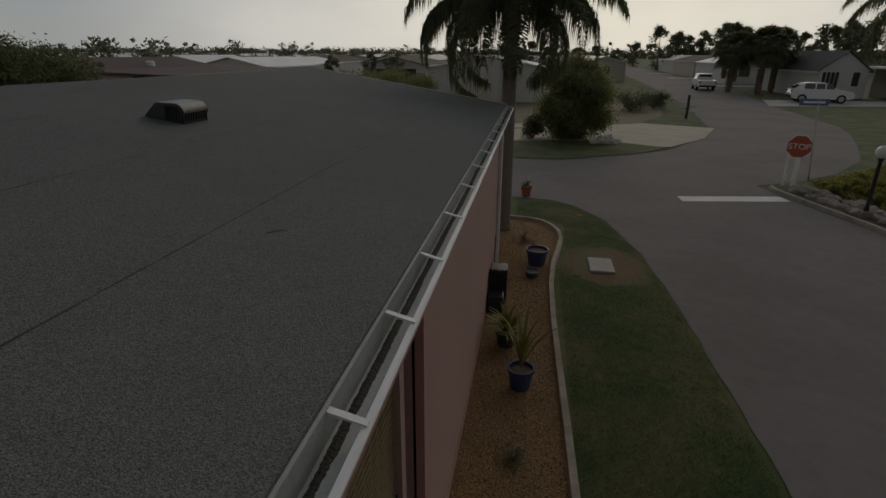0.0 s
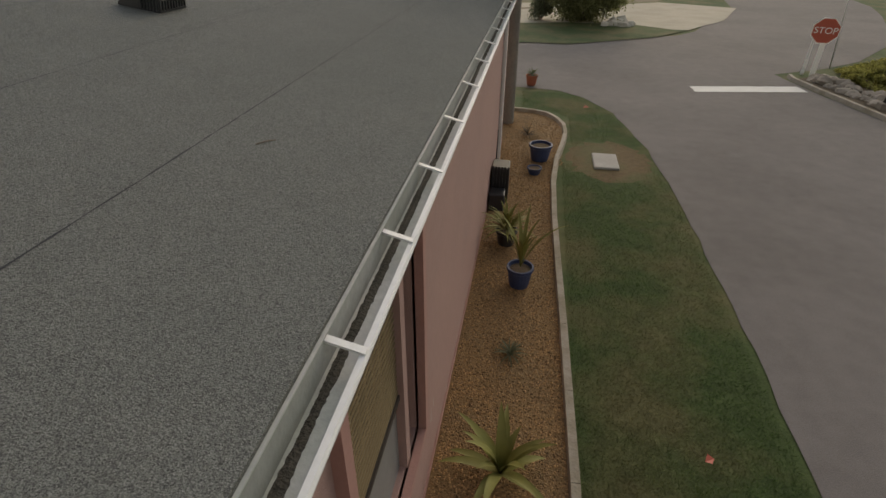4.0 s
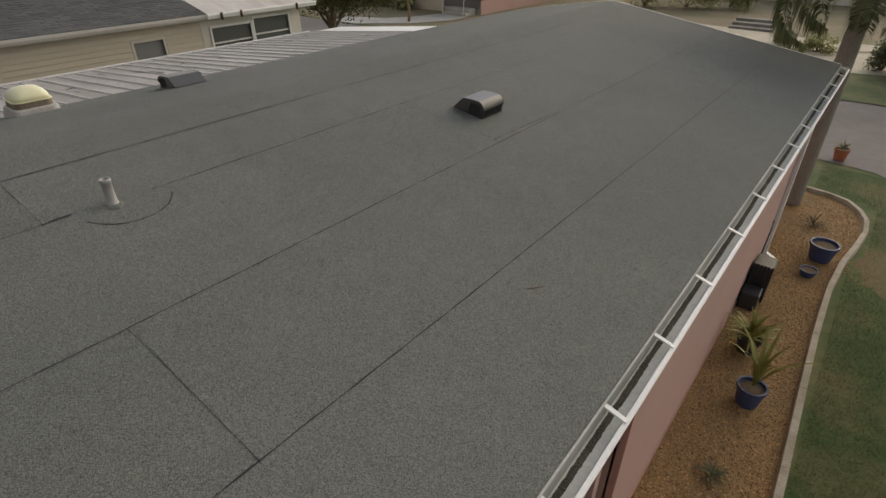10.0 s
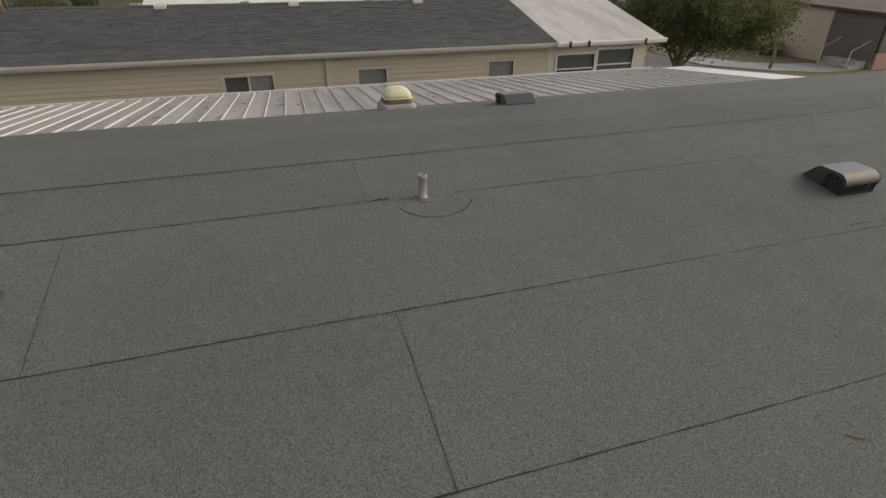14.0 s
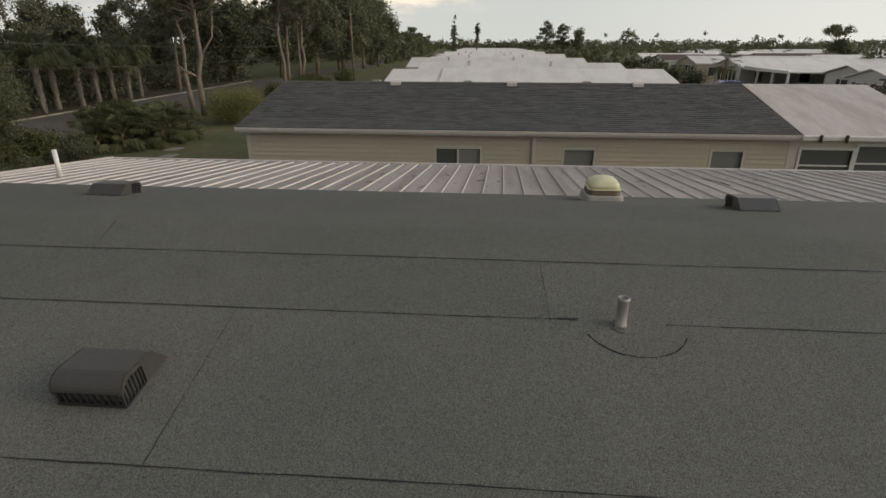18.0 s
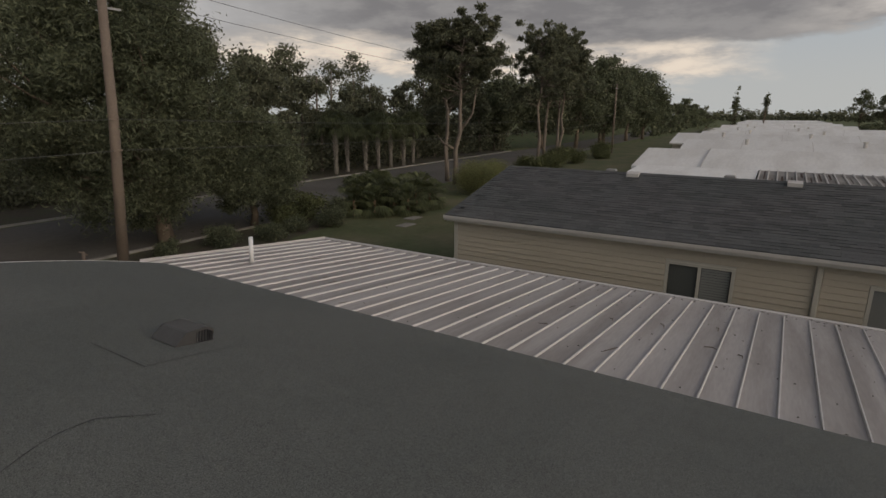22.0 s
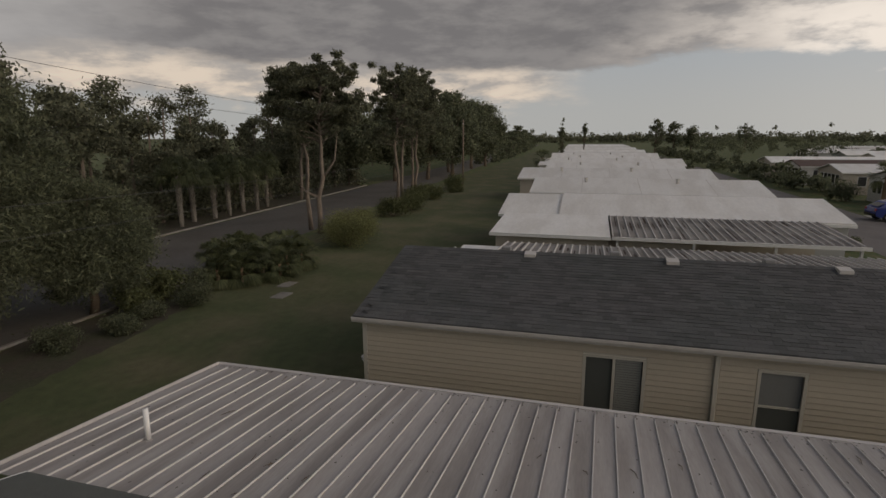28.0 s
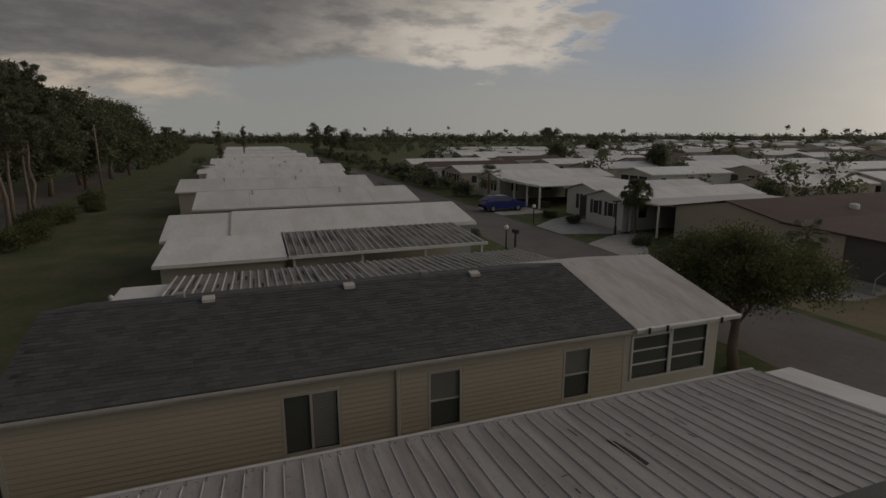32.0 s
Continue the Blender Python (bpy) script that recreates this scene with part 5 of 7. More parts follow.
# row of white-roofed homes past the cream home, street ends at +y
w3 = gable_home(-41.0, -33.2, -6.0, 11.0, 2.35, 3.05, "grey_wall", "white_roof", "pale home under a bright white coated roof", [(-3, -2, 1, 2), (3, 4.2, 1, 2)])
for sg in (1, -1):
    xe_, ze_ = -37.1 + sg * 4.12, 2.31
    part("roof_overlay", B().prism([(xe_, -2.85, ze_ + 0.13), (-37.1, -2.85, 3.18), (-37.1, -2.85, 3.12), (xe_, -2.85, ze_ + 0.06)], (0, 14.05, 0)), M["white_roof"], w3, "newer raised white roof section")
part("overlay_edge", B().prism([(-32.975, -2.90, 2.345), (-37.1, -2.90, 3.085), (-37.1, -2.90, 3.19), (-32.975, -2.90, 2.45)], (0, 0.045, 0)), M["fascia"], w3)
ann = thing("home_annex", (-30.6, -3, 0), "white flat-roofed annex on the side of a pale home", "annex")
part("wall", B().box(-32.9, -28.3, -5.6, -0.4, 0, 2.05), M["tan_wall"], ann)
part("roof", B().prism([(-27.95, -5.85, 2.18), (-33.0, -5.85, 2.44), (-33.0, -5.85, 2.34), (-27.95, -5.85, 2.06)], (0, 5.55, 0)), M["white_roof"], ann)
part("eave_board", B().box(-27.95, -27.9, -5.85, -0.3, 2.04, 2.20), M["white_paint"], ann)
c3 = thing("carport", (-30.6, 4.6, 0), "brown-stained ribbed carport roof with dirt between the ribs", "carport", "carports")
pan_roof(c3, -33.0, 2.44, -28.0, 2.20, -0.2, 9.7, 0.36, "stained_pan", "rib")
pan_streaks(c3, -33.0, 2.44, -28.0, 2.20, -0.2, 9.7, 0.36, 62)
part("eave_board", B().box(-28.0, -27.93, -0.25, 9.75, 2.05, 2.2), M["white_paint"], c3)
for y in (0.0, 3.2, 6.4, 9.5):
    part("post", B().box(-28.2, -28.1, y - 0.05, y + 0.05, 0, 2.1), M["white_paint"], c3)
part("screen_wall", B().box(-33.1, -32.9, -0.2, 9.6, 0, 2.3), M["tan_wall"], c3)
part("half_wall", B().box(-28.7, -28.6, 0.0, 3.4, 0, 1.9), M["tan_wall"], c3)
for i, (xr, ya, yb, zr) in enumerate(((-50.2, -5.6, 11.2, 3.1), (-63.0, -8.2, 10.2, 3.2), (-76.0, -6.5, 9.6, 3.15), (-89, -8.5, 11.5, 3.2), (-102, -7, 9.5, 3.1), (-115, -8.5, 11, 3.2), (-128, -8, 10, 3.1), (-141, -8, 11, 3.2), (-154, -9, 10, 3.1), (-168, -9, 11, 3.2), (-182, -9, 10.5, 3.2), (-197, -9, 11, 3.2), (-212, -9, 11, 3.2), (-228, -10, 11, 3.2))):
    t = gable_home(xr - 4.5, xr + 4.6, ya, yb, zr - 0.75, zr, ("white_wall", "tan_wall", "grey_wall")[i % 3], "white_roof", "low home under a bright white coated roof", [(-3, -2, 1, 2), (4, 5, 1, 2)] if i < 4 else (), rear=((xr - 2, xr - 0.8, 1, 2), (xr + 1, xr + 2.2, 1, 2)) if i < 5 else ())
    if i < 8:
        for k_ in range(3):
            y_ = ya + (0.22, 0.48, 0.79)[k_] * (yb - ya)
            part("sheet_lap", B().prism([(xr + 0.1, y_, zr + 0.055), (xr + 4.85, y_, zr - 0.722), (xr + 4.85, y_, zr - 0.755), (xr + 0.1, y_, zr + 0.02)], (0, 0.05, 0)), M["fascia"], t)
        # grey bar drawn for the shadow line under each white roof edge
        part("gutter", B().box(xr + 4.87, xr + 4.97, ya - 0.25, yb + 0.25, zr - 0.90, zr - 0.80), M["fascia"], t)
    if i < 6:
        for k_ in range(2):
            part("vent_stub", B().lathe(xr + 1.5, ya + 4 + 7 * k_, [(0.12, zr - 0.25), (0.12, zr + 0.12), (0.16, zr + 0.14), (0.16, zr + 0.2)], 8), M["fascia"], t)

# homes across the street, gable ends towards it
def bay_home(x0, x1, y0, y1, ze, zr, wall_m, roof_m, label, n_win, door=False):
    t = gable_home(x0, x1, y0, y1, ze, zr, wall_m, roof_m, label, [(y0 + 1.5, y0 + 2.3, 1.0, 2.0), (y0 + 6, y0 + 7, 1.0, 2.0)])
    wdt = (x1 - x0 - 1.6) / max(1, n_win)
    for i in range(n_win):
        a = x0 + 0.8 + i * wdt
        window(t, "x", y0, -1, a + 0.1, a + wdt - 0.1, 0.95, 2.15, "plain", "frame", depth=0.0)
    if door:
        part("door", B().box(x0 + 1.0, x0 + 2.9, y0 - 0.05, y0 - 0.003, 0.05, 2.1, 0.01), M["bronze"], t, "dark double door")
    return t


wm = bay_home(-48.6, -43.05, 27.8, 41, 2.5, 3.15, "white_wall", "white_roof", "white home with a dark double door facing the street", 0)
part("door", B().box(-46.3, -44.9, 27.74, 27.797, 0.05, 2.1, 0.01), M["bronze"], wm, "dark double door")
for x in (-46.75, -44.4):
    part("shutter", B().box(x - 0.22, x + 0.22, 27.75, 27.797, 0.7, 2.1, 0.01), M["black_plastic"], wm)
ww = bay_home(-43.0, -38.0, 26.2, 41, 2.5, 3.1, "white_wall", "white_roof", "white wing with black window shutters beside a drive", 0)
for x in (-41.6, -39.6):
    window(ww, "x", 26.2, -1, x - 0.35, x + 0.35, 1.0, 2.1, "plain", "frame", depth=0.0)
    for q in (x - 0.62, x + 0.62):
        part("shutter", B().box(q - 0.17, q + 0.17, 26.15, 26.197, 0.95, 2.15, 0.01), M["black_plastic"], ww)
bay_home(-67.0, -60.6, 26.2, 42, 2.5, 3.25, "white_wall", "white_roof", "white home with a row of tall front windows", 5)
bay_home(-79.5, -72.5, 26.0, 42, 2.5, 3.25, "tan_wall", "white_roof", "tan home with a row of front windows", 5)
bay_home(-92, -85, 26.0, 42, 2.5, 3.2, "white_wall", "brown_roof", "white home with a brown roof", 4)
bay_home(-104, -97, 26.0, 42, 2.5, 3.2, "tan_wall", "white_roof", "tan home with a white roof", 4)
wc = thing("carport", (-56.5, 32, 0), "white open carport on slim posts beside the white home", "carport", "carports")
part("roof", B().prism([(-60.4, 26.4, 2.62), (-51.6, 26.4, 2.42), (-51.6, 26.4, 2.30), (-60.4, 26.4, 2.50)], (0, 13.0, 0)), M["white_roof"], wc)
part("eave_board", B().box(-60.4, -51.6, 26.34, 26.396, 2.26, 2.50), M["white_paint"], wc)
for x in (-57.6, -54.6, -51.9):
    part("post", B().box(x - 0.09, x + 0.09, 26.5, 26.68, 0, 2.34, 0.01), M["white_paint"], wc)
part("rear_wall", B().box(-60.3, -51.7, 35.0, 35.1, 0, 2.34), M["grey_wall"], wc)
part("planter", B().box(-54.4, -52.2, 27.4, 28.0, 0, 0.7, 0.03), M["bronze"], wc)
bc = thing("carport", (-36.3, 32, 0), "dark open carport under a flat grey-beige roof", "carport", "carports")
part("roof", B().box(-37.9, -34.55, 26.6, 40, 2.40, 2.54, 0.02), M["fascia"], bc)
for x in (-37.8, -34.7):
    part("post", B().box(x - 0.06, x + 0.06, 26.7, 26.82, 0, 2.40), M["white_paint"], bc)
# near-black wall: the shade inside the open carport is put into its colour
part("rear_wall", B().box(-37.9, -34.55, 35.0, 35.1, 0, 2.40), M["bronze"], bc)
bw = gable_home(-34.3, -25.4, 28.0, 43.0, 2.45, 3.3, "beige_wall", "brown_roof", "beige gabled home with a brown roof across the street", over=0.2)
part("roof_vent", B().lathe(-27.0, 36.0, [(0.3, 2.7), (0.3, 3.05), (0.2, 3.12)], 10), M["white_paint"], bw)
# screened side porch of the beige home
sp = thing("side_porch", (-22, 34, 0), "dark screened porch with a pink knee wall and brown flat roof", "porch")
part("roof", B().prism([(-25.15, 26.9, 2.72), (-18.6, 26.9, 2.52), (-18.6, 26.9, 2.40), (-25.15, 26.9, 2.60)], (0, 15.5, 0)), M["brown_roof"], sp)
part("eave_board", B().box(-18.6, -18.55, 26.9, 42.4, 2.34, 2.54), M["white_paint"], sp)
part("knee_wall", B().box(-19.0, -18.9, 27.3, 42.0, 0, 0.75), M["pink"], sp, "pinkish knee wall")
part("front_wall", B().box(-25.1, -21.6, 27.16, 27.3, 0, 2.55), M["beige_wall"], sp, "pale beige front wall")
part("screen", B().box(-18.96, -18.94, 27.3, 42.0, 0.75, 2.40), M["screen"], sp, "dark insect screen")
part("screen_door", B().box(-21.6, -19.0, 27.24, 27.26, 0.32, 2.45), M["screen"], sp)
for y in np.arange(27.3, 42.2, 2.1):
    part("post", B().box(-18.99, -18.90, y - 0.04, y + 0.04, 0.75, 2.42), M["bronze"], sp)
part("rear_wall", B().box(-25.1, -18.9, 42.0, 42.1, 0, 2.5), M["beige_wall"], sp)
part("floor", B().box(-25.08, -19.02, 27.32, 41.98, 0.0, 0.30), M["concrete"], sp)
steps = thing("entry_steps", (-20.1, 26.5, 0), "concrete entry steps with two slim white handrails", "steps")
for i in range(2):
    part("step", B().box(-20.9, -19.2, 26.15 + 0.42 * i, 27.18, 0.18 * i + (0.002 if i else 0), 0.18 * (i + 1), 0.012), M["concrete"], steps)
for x in (-20.8, -19.3):
    part("handrail", B().tube([(x, 26.1, 0.0), (x, 26.15, 0.85), (x, 27.15, 1.28)], [0.022] * 3, 7), M["white_paint"], steps, "white tubular handrail", smooth=True)
solo("front_walk", sheet([(-25.2, 20.5), (-22.4, 20.6), (-20.2, 22.4), (-19.0, 24.6), (-19.0, 26.1), (-21.2, 26.1), (-21.4, 24.6), (-22.4, 23.0), (-25.0, 21.8)], 0.03, 0.03, 0.5), M["concrete"], "pale concrete front walk to the steps", "path", kind="structure")
# white-roofed homes in the second row across the street
bay_home(-32.0, -24.9, 49.0, 62, 2.45, 3.25, "white_wall", "white_roof", "white-roofed home in the second row", 2)
bay_home(-48.2, -41.6, 49.2, 62, 2.5, 3.3, "tan_wall", "white_roof", "tan gabled home with two tall barred windows", 2)
for i, x in enumerate((-63, -77, -91, -105, -120, -135, -150)):
    bay_home(x - 3.5, x + 3.6, 47.5 + (i % 3), 61, 2.5, 3.2, ("white_wall", "tan_wall", "grey_wall")[i % 3], "brown_roof" if i == 3 else "white_roof", "low home in the second row across the street", 3)
# rows of roofs farther off
rr = random.Random(21)
kinds = ("white_roof", "white_roof", "white_roof", "brown_roof", "fascia")
for row, (yy, n) in enumerate(((64, 13), (84, 14), (124, 15), (146, 15), (190, 15), (250, 14))):
    for i in range(n):
        x = -12 - i * (14 if row < 4 else 20) - rr.uniform(0, 3) + 10 * row
        gable_home(x - 7.6, x, yy + rr.uniform(-1, 1), yy + 15 + rr.uniform(-1, 2), 2.4, 3.1 + rr.uniform(0, 0.3), rr.choice(("white_wall", "tan_wall", "grey_wall")), rr.choice(kinds), "far low mobile home with a pale roof", front=((x - 6.4, x - 4.6, 0.9, 2.0), (x - 3, x - 1.2, 0.9, 2.0)) if row < 2 else (), group="homes in the far rows")
for row, yy in enumerate((340, 430, 520)):
    b = B()
    for i in range(22):
        x = 40 - i * 30 - rr.uniform(0, 10)
        b.prism([(x - 12, yy, 0), (x - 12, yy, 2.5), (x - 6, yy, 3.3), (x, yy, 2.5), (x, yy, 0)], (0, 15, 0))
    solo("far_homes", b, M["white_roof"], "distant low white-roofed homes near the horizon", "houses", kind="stuff")


# ---- trees and plants ----
def limb_path(rng, p, q, wob, n=5):
    p, q = Vector(p), Vector(q)
    out = []
    for i in range(n + 1):
        t = i / n
        c = p.lerp(q, t)
        if 0 < i < n:
            c += Vector((rng.uniform(-1, 1), rng.uniform(-1, 1), rng.uniform(-0.5, 0.5))) * wob
        out.append(c)
    return out


def broad_tree(base, h, rx, ry, z0, label, seed, n_clump=55, n_leaf=12000, leaf=0.20, trunk_r=0.25, leaf_m="leaf", group="", centre=None, clump=(0.7, 1.3), category="tree", name="tree", long=1.6):
    """A tree with a tapered trunk, limbs into the crown and an uneven crown of leaf clumps."""
    rng, ng = random.Random(seed), np.random.default_rng(seed)
    cx, cy = centre or base
    t = thing(name, (*base, 0), label, category, group)
    cen, rad = [], []
    for _ in range(n_clump):
        while True:
            d = Vector((rng.uniform(-1, 1), rng.uniform(-1, 1), rng.uniform(-1, 1)))
            if 0.25 < d.length < 1:
                break
        z = z0 + (h - z0) * (0.5 + 0.5 * d.z)
        taper = 1.0 - 0.35 * max(0, d.z)
        cen.append((cx + d.x * rx * taper, cy + d.y * ry * taper, z)); rad.append(rng.uniform(*clump))
    b = B()
    top = Vector((cx, cy, z0 + (h - z0) * 0.55))
    path = limb_path(rng, (*base, -0.05), top, trunk_r * 0.6)
    b.tube(path, [trunk_r * (1.15 - 0.8 * i / 5) for i in range(6)], 9)
    for i in range(0, min(n_clump, 22)):
        k = rng.randint(2, 4)
        b.tube(limb_path(rng, path[k], cen[i], 0.25, 4), [trunk_r * (0.42 - 0.09 * j) for j in range(5)], 5)
    part("trunk", b, M["bark"], t, smooth=True)
    part("crown", quads("crown", leaves(ng, cen, rad, n_leaf, leaf, 0.75, long), M[leaf_m]), None, t)
    return t


def pine(base, h, bare, spread, label, seed, n_tuft=60, n_leaf=14000, r=0.2, lean=(0, 0), fork=False, leaf=0.17, group="pines by the road"):
    """A tall slash pine: long bare leaning trunk, irregular limbs and separate tufts of needles."""
    rng, ng = random.Random(seed), np.random.default_rng(seed)
    t = thing("pine_tree", (*base, 0), label, "pine tree", group)
    b = B()
    top = Vector((base[0] + lean[0], base[1] + lean[1], h * 0.96))
    path = limb_path(rng, (*base, -0.05), top, 0.18, 8)
    b.tube(path, [r * (1.1 - 0.1 * i) for i in range(9)], 8)
    cen, rad = [], []
    for i in range(n_tuft // 2):
        z = bare + (h - bare) * rng.random() ** 0.8
        f = min(7.99, z / h * 8)
        k = int(f)
        p = path[k].lerp(path[k + 1], f - k)
        a = rng.uniform(0, 6.28)
        reach = spread * (0.45 + 0.55 * math.sin(math.pi * min(1, 0.25 + 0.75 * (z - bare) / (h - bare)))) * rng.uniform(0.5, 1.0)
        q = p + Vector((math.cos(a) * reach, math.sin(a) * reach, rng.uniform(0.2, 1.1)))
        b.tube(limb_path(rng, p, q, 0.18, 4), [r * (0.34 - 0.07 * j) for j in range(5)], 5)
        for _ in range(3):
            cen.append(q + Vector((rng.uniform(-1.2, 1.2), rng.uniform(-1.2, 1.2), rng.uniform(-0.4, 0.75)))); rad.append(rng.uniform(0.20, 0.50))
    if fork:
        b.tube([path[2], path[2] + Vector((0.5, -0.7, 0.45)), path[2] + Vector((0.75, -1.5, 1.4))], [r * 0.5, r * 0.4, r * 0.2], 6)
        b.tube([path[3], path[3] + Vector((-0.5, 0.7, 1.2)), path[3] + Vector((-0.7, 0.9, 3.0))], [r * 0.5, r * 0.38, r * 0.15], 6)
    part("trunk", b, M["pine_bark"], t, smooth=True)
    part("crown", quads("crown", leaves(ng, [c[:] for c in cen], rad, int(n_leaf * 1.5), leaf * 0.62, 0.7, 2.8), M["pine_leaf"]), None, t)
    return t


def fan_palm(base, h, r_crown, label, seed, trunk_r=0.2, boots=True, group="", n_frond=34, leaf_w=0.022, droop=0.0, trunk_m="palm_bark"):
    """A cabbage palm: trunk with leaf boots and a round head of fan leaves."""
    rng = random.Random(seed)
    t = thing("cabbage_palm", (*base, 0), label, "palm tree", group)
    b = B()
    n = 10
    b.tube([(0.05 * math.sin(i), 0, h * i / n) for i in range(n + 1)], [trunk_r * (1.1 - 0.02 * i) * (1 + 0.05 * (i % 2)) for i in range(n + 1)], 10)
    part("trunk", b, M[trunk_m], t, local=True, smooth=True)
    if boots:
        bb = B()
        nb_ = 330 if trunk_r > 0.2 else 150
        for i in range(nb_):
            z = h * (0.04 + 0.84 * i / nb_)
            a = i * 2.4
            c, s = math.cos(a), math.sin(a)
            flare = trunk_r * (1.0 + (0.95 if z > h * 0.45 else 0.62) * rng.uniform(0.55, 1.1))
            u = (-s * 0.05, c * 0.05)
            lo, hi = z - 0.05, z + rng.uniform(0.12, 0.22)
            bb.add([(c * trunk_r * 0.95 + u[0], s * trunk_r * 0.95 + u[1], lo), (c * trunk_r * 0.95 - u[0], s * trunk_r * 0.95 - u[1], lo), (c * flare - u[0] * 0.5, s * flare - u[1] * 0.5, hi), (c * flare + u[0] * 0.5, s * flare + u[1] * 0.5, hi), (c * trunk_r * 0.9, s * trunk_r * 0.9, hi + 0.02)], [(0, 1, 2, 3), (3, 2, 4), (0, 3, 4), (1, 4, 2)])
        part("trunk_sheath", bb, M["boot" if trunk_m == "palm_bark" else trunk_m], t, "criss-cross cut leaf bases", local=True)
    verts = []
    stems = B()
    for i in range(n_frond):
        el = rng.uniform(-0.35 if droop > 0.3 else -0.9, 1.3)
        az = i * 2.399 + rng.uniform(-0.2, 0.2)
        d = Vector((math.cos(az) * math.cos(el), math.sin(az) * math.cos(el), math.sin(el)))
        p0 = Vector((0, 0, h - 0.1)) + d * 0.1
        p1 = p0 + d * r_crown * 0.48
        stems.tube([p0, p1], [0.018, 0.012], 4)
        side = d.cross(Vector((0, 0, 1))).normalized() if abs(d.z) < 0.98 else Vector((1, 0, 0))
        upv = side.cross(d).normalized()
        for k in range(20):
            a = -1.25 + 2.5 * k / 19
            g = (d * math.cos(a) + side * math.sin(a)).normalized()
            ln = r_crown * 0.60 * (0.75 + 0.25 * math.cos(a)) * rng.uniform(0.85, 1.1)
            fall = rng.uniform(0.25, 0.5) + droop * rng.uniform(0.35, 0.75)
            mid, tip = p1 + g * ln * 0.55 + Vector((0, 0, 0.02 - droop * ln * 0.12)), p1 + g * ln * (1 - 0.35 * droop) + Vector((0, 0, -ln * fall))
            wv = g.cross(upv).normalized() * leaf_w
            verts += [p1, mid - wv, tip, mid + wv]
    part("frond_head", quads("frond_head", np.array([v[:] for v in verts]), M["palm_leaf"]), None, t, local=True)
    part("stalk", stems, M["palm_leaf"], t, local=True)
    return t


def feather_palm(base, h, r_f, label, seed, n_frond=22, group=""):
    """A queen palm: smooth ringed trunk and long arching feather leaves that hang."""
    rng = random.Random(seed)
    t = thing("queen_palm", (*base, 0), label, "palm tree", group)
    prof_t = []
    for i in range(40):
        prof_t.append((0.145 * (1.12 - 0.25 * i / 40) + 0.006 * (i % 2), h * i / 39))
    part("trunk", B().lathe(0, 0, prof_t, 14), M["grey_trunk"], t, "grey ringed trunk", local=True, smooth=True)
    part("crownshaft", B().lathe(0, 0, [(0.14, h - 0.5), (0.19, h - 0.25), (0.17, h + 0.1), (0.08, h + 0.5)], 12), M["palm_bark"], t, local=True, smooth=True)
    verts, rach = [], B()
    for i in range(n_frond):
        az = i * 2.399 + rng.uniform(-0.25, 0.25)
        el = rng.uniform(-0.05, 1.1)
        ln = r_f * rng.uniform(0.85, 1.15)
        pts = []
        p = Vector((0, 0, h + 0.15))
        for k in range(13):
            pts.append(p.copy())
            e = el - (2.1 + 0.3 * rng.random()) * (k / 12) ** 1.2 * (0.75 + 0.5 * (1.2 - el))
            p = p + Vector((math.cos(az) * math.cos(e), math.sin(az) * math.cos(e), math.sin(e))) * ln / 12
        rach.tube(pts, [0.022 - 0.0014 * k for k in range(13)], 4)
        for k in range(2, 12):
            for s in range(22):
                c = pts[k].lerp(pts[k + 1], s / 22)
                dd = (pts[k + 1] - pts[k]).normalized()
                sd = dd.cross(Vector((0, 0, 1))).normalized() * (1 if s % 2 else -1)
                l_ = 0.52 * math.sin(math.pi * (0.12 + 0.8 * k / 12)) * rng.uniform(0.8, 1.2)
                g1 = (sd * 0.75 + dd * 0.35 + Vector((0, 0, rng.uniform(-0.4, 0.2)))).normalized()
                m_, e_ = c + g1 * l_ * 0.42, c + g1 * l_ * 0.50 + Vector((0, 0, -l_ * rng.uniform(0.6, 1.0)))
                w = dd * 0.017
                verts += [c, m_ - w, e_, m_ + w]
    part("frond_head", quads("frond_head", np.array([v[:] for v in verts]), M["palm_leaf"]), None, t, "drooping feather fronds", local=True)
    part("stalk", rach, M["palm_leaf"], t, local=True)
    return t


def bush(base, r, h, label, seed, n_leaf=2500, leaf=0.10, leaf_m="shrub_leaf", group="", name="bush", stretch=1.0):
    rng, ng = random.Random(seed), np.random.default_rng(seed)
    t = thing(name, (*base, 0), label, "bush", group)
    cen = [(base[0] + rng.uniform(-1, 1) * r * 0.62 * stretch, base[1] + rng.uniform(-1, 1) * r * 0.62, h * rng.uniform(0.18, 0.74)) for _ in range(16)]
    b = B()
    for c in cen[:8]:
        b.tube(limb_path(rng, (base[0], base[1], -0.02), c, 0.08, 3), [0.03, 0.025, 0.018, 0.01], 5)
    part("stalk", b, M["bark"], t)
    part("foliage", quads("foliage", leaves(ng, cen, [min(r * 0.48, h * 0.32)] * 16, int(n_leaf * 1.8), leaf * 0.72), M[leaf_m]), None, t)
    return t


# back road: big leafy tree, palm, pole, pines, bushes
broad_tree((-14.6, -19.8), 10.9, 4.2, 3.6, 0.7, "large dark leafy tree with drooping branches beside the road", 3, 520, 150000, 0.064, 0.30, centre=(-14.1, -20.8), clump=(0.26, 0.95), long=3.2)
broad_tree((-18.6, -19.6), 5.2, 2.2, 2.2, 0.6, "leafy tree leaning over the road verge", 4, 190, 52000, 0.060, 0.16, clump=(0.25, 0.85), long=3.2)
fan_palm((-7.05, -16.6), 4.25, 1.5, "cabbage palm with a thick boot-covered trunk", 8, 0.22, n_frond=105, leaf_w=0.019, droop=0.36)
